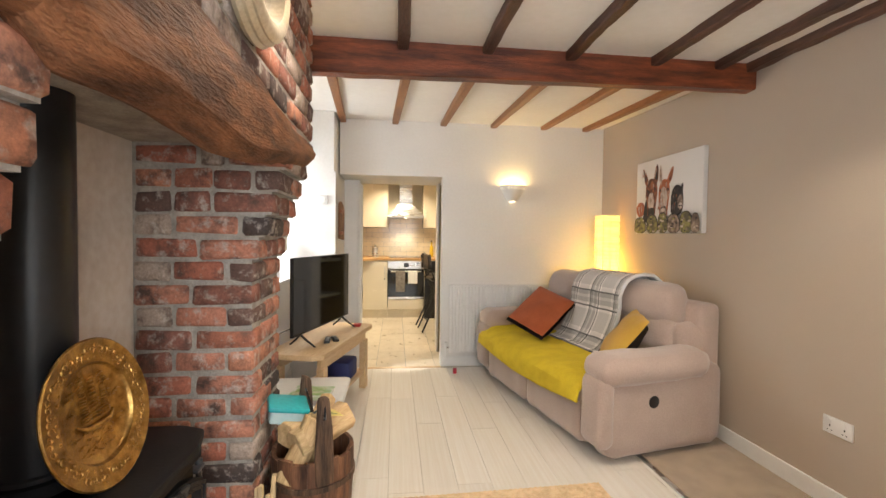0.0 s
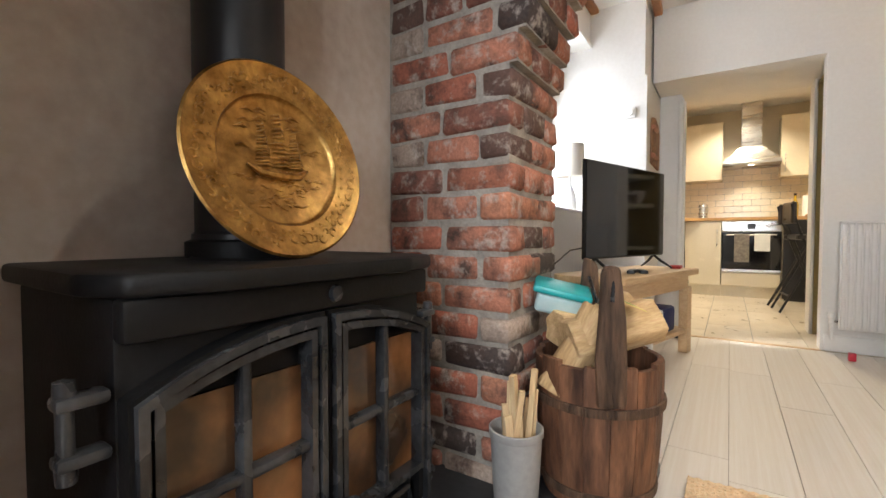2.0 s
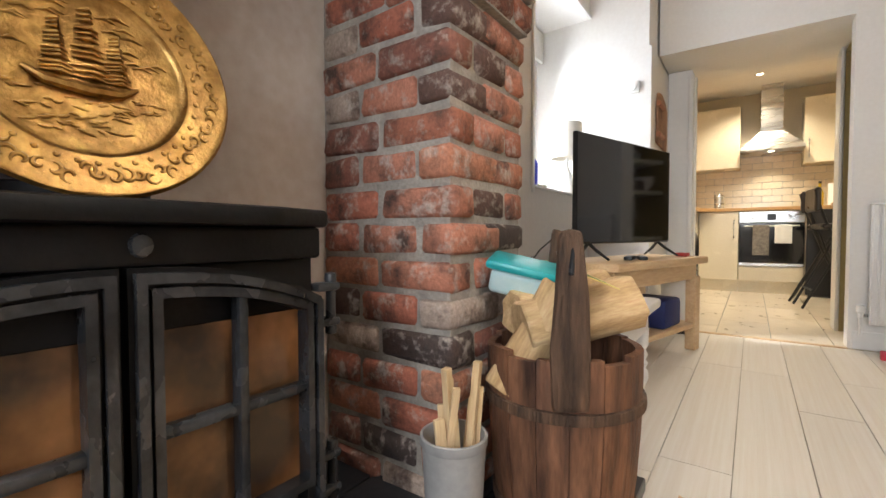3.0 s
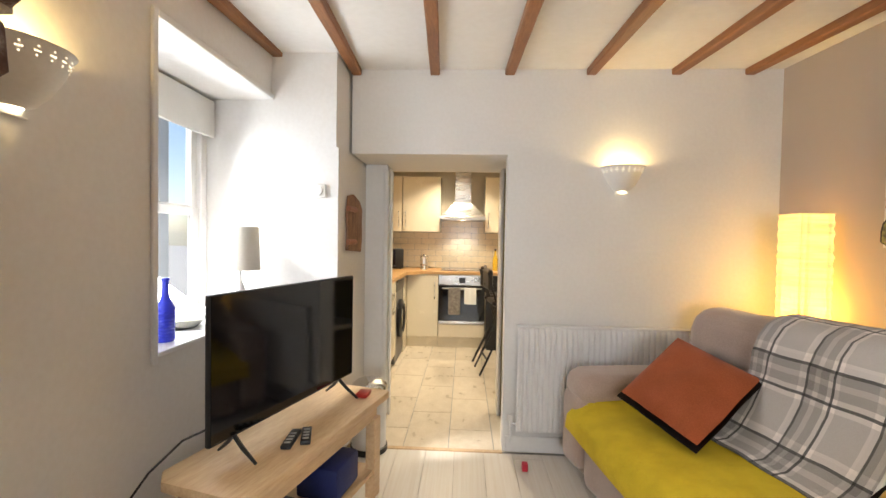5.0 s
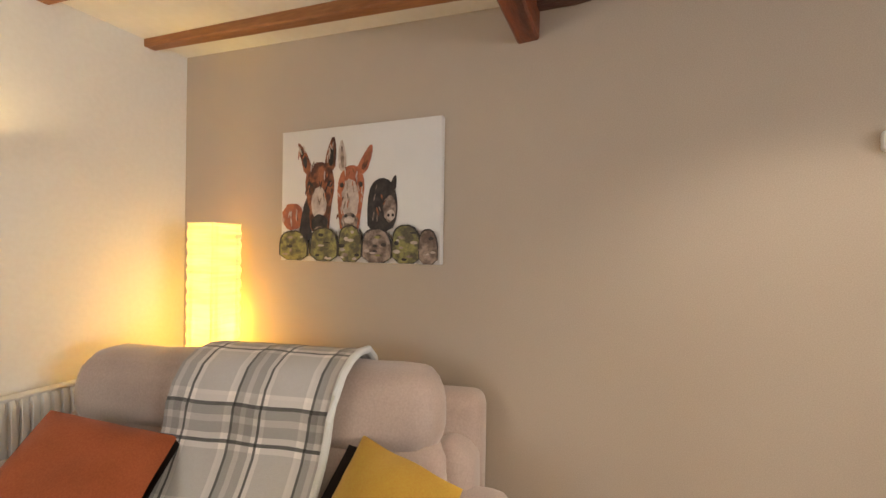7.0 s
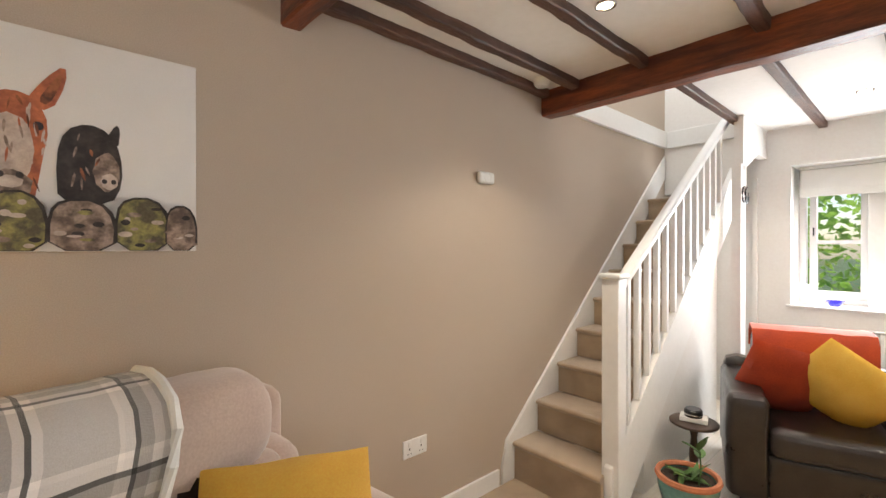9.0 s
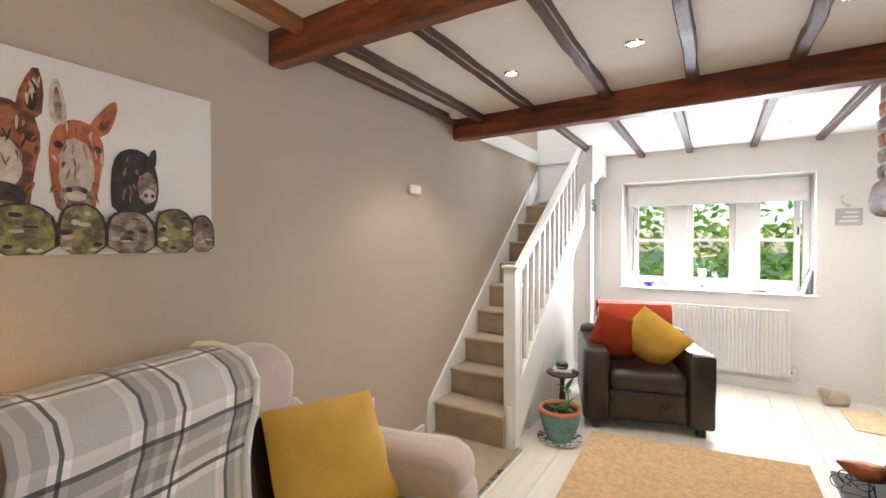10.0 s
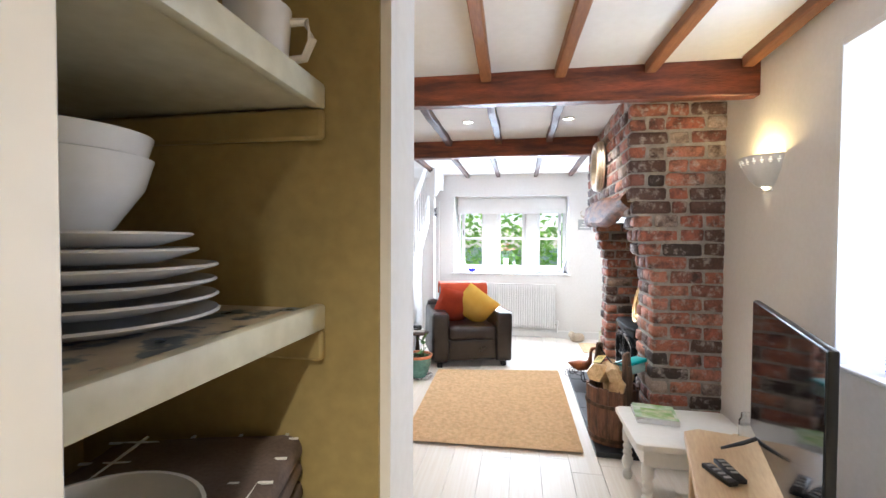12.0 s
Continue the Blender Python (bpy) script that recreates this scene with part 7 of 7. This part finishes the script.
part("corner_filler", box(0.0, 6.84, 0.0, KX - 0.005, 7.70, 0.902), cream_unit, wt)
hb = thing("hob", KIT @ pose(1.06, 7.20, 0.9405), "black ceramic hob set in the worktop", "hob")
part("glass", box(0, 0, 0, 0.56, 0.46, 0.005, 0.002), tv_screen, hb)
for x, y, r in ((0.15, 0.13, 0.08), (0.41, 0.13, 0.10), (0.15, 0.33, 0.10), (0.41, 0.33, 0.08)):
    part("zone_ring", lathe([(r - 0.002, 0.0052), (r, 0.0056), (r + 0.002, 0.0052)], 32, pose(x, y, 0)), steel, hb)
unit("wall_unit", KIT @ pose(0.10, 7.39, 0), 0.42, 0.32, 1.42, 2.13, "cream gloss wall unit in the kitchen corner", 1, "left", False)
unit("wall_unit", KIT @ pose(0.525, 7.39, 0), 0.51, 0.32, 1.42, 2.13, "cream gloss wall unit beside the hood", 1, "right", False)
unit("wall_unit", KIT @ pose(1.63, 7.39, 0), 0.50, 0.32, 1.42, 2.13, "cream gloss wall unit beside the hood", 1, "right", False)
hd = thing("cooker_hood", KIT @ pose(1.335, 7.46, 1.575), "brushed steel chimney cooker hood, lit below", "cooker hood")
b = bmesh.new()
prof = ((0.30, 0.24, 0.0), (0.30, 0.24, 0.035), (0.115, 0.11, 0.21), (0.115, 0.11, 0.225))
rg = [[b.verts.new((sx * x, (sy * y if sy < 0 else 0.255), z)) for sx, sy in ((-1, -1), (1, -1), (1, 1), (-1, 1))] for x, y, z in prof]
for a, c in zip(rg, rg[1:]):
    for i in range(4):
        b.faces.new((a[i], a[(i + 1) % 4], c[(i + 1) % 4], c[i]))
b.faces.new(rg[0][::-1])
b.faces.new(rg[-1])
part("canopy", b, steel, hd)
part("chimney", box(-0.105, -0.10, 0.22, 0.105, 0.25, 0.772, 0.002), steel, hd)
part("light_lens", lathe([(0, -0.002), (0.03, -0.002)], 18, pose(0.0, -0.10, 0.0)), bulb_glow, hd, "lit hood lamp")
mw = thing("microwave", KIT @ pose(0.36, 7.30, 0.9405, 0, 0, 12), "small black countertop oven on the worktop", "microwave")
part("case", box(-0.20, 0, 0.01, 0.20, 0.30, 0.255, 0.008, 2), black_plastic, mw)
part("door_glass", box(-0.19, -0.004, 0.03, 0.09, 0.002, 0.24), tv_screen, mw)
for x in (-0.16, 0.16):
    part("foot", box(x - 0.015, 0.05, 0, x + 0.015, 0.25, 0.012), black_plastic, mw)
cn = thing("canister", KIT @ pose(0.83, 7.36, 0.9405), "brushed steel storage canister on the worktop", "canister")
part("tin", lathe([(0, 0), (0.05, 0), (0.05, 0.15), (0, 0.15)], 28), steel, cn)
part("lid", lathe([(0.052, 0.15), (0.052, 0.17), (0.02, 0.175), (0.015, 0.195), (0, 0.197)], 28), chrome, cn)
ob_ = thing("oil_bottle", KIT @ pose(1.78, 7.42, 0.9405), "yellow oil bottle with a dark cap", "bottle")
part("glass", lathe([(0, 0), (0.032, 0), (0.034, 0.01), (0.034, 0.15), (0.014, 0.20), (0.013, 0.25), (0, 0.25)], 24), mat("oil_yellow", (0.55, 0.36, 0.03), rough=0.15, var=0.1, bump=0), ob_)
part("cap", lathe([(0.015, 0.25), (0.015, 0.275), (0, 0.275)], 18), black_plastic, ob_)
kr = thing("paper_roll", KIT @ pose(1.90, 7.36, 0.9405), "white kitchen paper roll standing on the worktop", "paper roll")
part("roll", lathe([(0.02, 0.0), (0.058, 0.0), (0.058, 0.24), (0.02, 0.24)], 28), linen, kr)
part("core", lathe([(0, 0.0), (0.02, 0.0), (0.02, 0.27), (0, 0.27)], 16), pine, kr)
bt_ = thing("breakfast_bar", KIT @ pose(0, 0, 0), "oak breakfast bar against the kitchen wall", "table")
part("top", box(1.80, 5.75, 0.905, 2.40, 6.75, 0.945, 0.004), worktop, bt_)
part("end_panel", box(2.30, 5.77, 0, 2.36, 6.73, 0.905, 0.003), cream_unit, bt_)


def stool(m):
    s = thing("bar_stool", m, "black folding bar stool with a slim backrest", "stool", "bar stools")
    for sx in (-0.17, 0.17):
        part("leg", tube([(sx, -0.22, 0.008), (sx, 0.0, 0.50), (sx, 0.13, 0.86), (sx, 0.17, 1.02)], 0.011, 8), black_plastic, s)
        part("leg", tube([(sx * 0.9, 0.24, 0.008), (sx * 0.9, 0.0, 0.50), (sx * 0.9, -0.10, 0.70)], 0.011, 8), black_plastic, s)
    part("seat", soft(-0.18, -0.20, 0.69, 0.18, 0.12, 0.735, 0.02, 0.003, 1), leather, s)
    part("backrest", soft(-0.18, 0.125, 0.84, 0.18, 0.165, 1.04, 0.018, 0.003, 2), leather, s)
    for y, z in ((-0.15, 0.17), (0.17, 0.17)):
        part("rung", tube([(-0.16, y, z), (0.16, y, z)], 0.009, 8), black_plastic, s)
    return s


stool(KIT @ pose(1.74, 6.62, 0, 0, 0, 82))
stool(KIT @ pose(1.76, 6.18, 0, 0, 0, 98))

# ---- garden beyond the windows ----
b = bmesh.new()
rnd = random.Random(21)
for i in range(9000):
    cx = rnd.uniform(-5, 7.5)
    hump = 1.9 + 0.9 * noise.noise(Vector((cx * 0.6, 0, 4)))
    cz = rnd.uniform(-0.3, hump) if rnd.random() < 0.93 else rnd.uniform(hump, hump + 0.7)
    cy = -6.0 - rnd.uniform(0, 1.3) + 0.5 * noise.noise(Vector((cx, cz, 1)))
    s = rnd.uniform(0.05, 0.12)
    m = pose(cx, cy, cz, rnd.uniform(-80, 80), rnd.uniform(-80, 80), rnd.uniform(0, 360))
    q = [m @ Vector(p) for p in ((-s * 0.5, 0, 0), (0, -s, 0), (s * 0.5, 0, 0), (0, s, 0))]
    b.faces.new([b.verts.new(p) for p in q])
me = bpy.data.meshes.new("garden_hedge")
b.to_mesh(me)
b.free()
hedge = mat("hedge_leaf", (0.20, 0.34, 0.07), (0.09, 0.19, 0.035), rough=0.6, scale=1.2, fine=8, var=0.3, bump=0)
hn, hl = hedge.node_tree.nodes, hedge.node_tree.links
tr_, ms = hn.new("ShaderNodeBsdfTranslucent"), hn.new("ShaderNodeMixShader")
tr_.inputs["Color"].default_value = (0.36, 0.58, 0.10, 1)
ms.inputs["Fac"].default_value = 0.6
hl.new(hn["Principled BSDF"].outputs[0], ms.inputs[1])
hl.new(tr_.outputs[0], ms.inputs[2])
hl.new(ms.outputs[0], hn["Material Output"].inputs["Surface"])
me.materials.append(hedge)
tagged(new("garden_hedge", me), "dense sunlit green garden foliage", "hedge", kind="stuff")
setting("neighbour_wall", box(-4.2, 0.5, -0.3, -3.9, 9.0, 3.4), mat("pale_render", (0.62, 0.60, 0.56), rough=0.9, scale=2, var=0.1), "pale rendered wall of the next house", "wall")
setting("ground_west", box(-40, YS - 0.5, -0.5, -0.45, 60, -0.3), mat("yard_paving", (0.35, 0.33, 0.30), rough=0.9, scale=3, var=0.2), "grey paved side yard", "ground")


# ---- floorboards and tiles ----
rnd = random.Random(33)
floor_ob, tile_ob = bpy.data.objects["floor"], bpy.data.objects["kitchen_floor"]
plank_mesh = finish("floorboard", box(-0.5, -0.5, -0.012, 0.5, 0.5, 0.0, 0.0), board_white)
PW = 0.188
x = XW
while x < XE:
    w = min(PW, XE - x)
    y = YS - rnd.uniform(0, 1.0)
    while y < 4.47:
        ln = rnd.uniform(1.15, 1.45)
        y0, y1 = max(y, YS), min(y + ln, 4.47)
        if y1 - y0 > 0.05 and not (x < 0.70 and y0 > Y0 and y1 < Y3):
            ob = new("floorboard", plank_mesh)
            ob.parent = floor_ob
            ob.matrix_basis = pose(x + w / 2, (y0 + y1) / 2, rnd.uniform(-0.0006, 0.0)) @ Matrix.Diagonal((w - 0.0026, y1 - y0 - 0.0026, 1, 1))
        y += ln
    x += PW
setting("threshold", box(0.55, 4.468, -0.005, PX, 4.505, 0.006, 0.004), pine, "pale wooden threshold strip", "trim")
tile_mesh = finish("floor_tile", box(-0.5, -0.5, -0.010, 0.5, 0.5, 0.0), kitchen_tile)
TW, TL = 0.305, 0.61
for i in range(-2, 11):
    for j in range(-1, 6):
        x0, y0 = 0.31 + i * TW, 4.51 + j * TL + (TL / 2 if i % 2 else 0) - 0.02
        xa, xb, ya, yb = max(x0, -0.02), min(x0 + TW, 3.2), max(y0, 4.508), min(y0 + TL, 7.77)
        if xb - xa > 0.03 and yb - ya > 0.03:
            ob = new("floor_tile", tile_mesh)
            ob.parent = tile_ob
            ob.matrix_basis = pose((xa + xb) / 2, (ya + yb) / 2, 0) @ Matrix.Diagonal((xb - xa - 0.006, yb - ya - 0.006, 1, 1))
splash = setting("splashback", box(0.0, 7.762, 0.985, 2.2, 7.772, 1.68), grout_pale, "cream metro tile splashback", "tiles")
metro = finish("wall_tile", box(-0.5, -0.5, -0.5, 0.5, 0.5, 0.5, 0.06), metro_tile)
for r in range(8):
    x = 0.3 - (0.1 if r % 2 else 0)
    while x < 2.15:
        ob = new("wall_tile", metro)
        ob.parent = splash
        ob.matrix_basis = pose(x + 0.1, 7.759, 1.03 + r * 0.082) @ Matrix.Diagonal((0.196, 0.014, 0.078, 1))
        x += 0.2
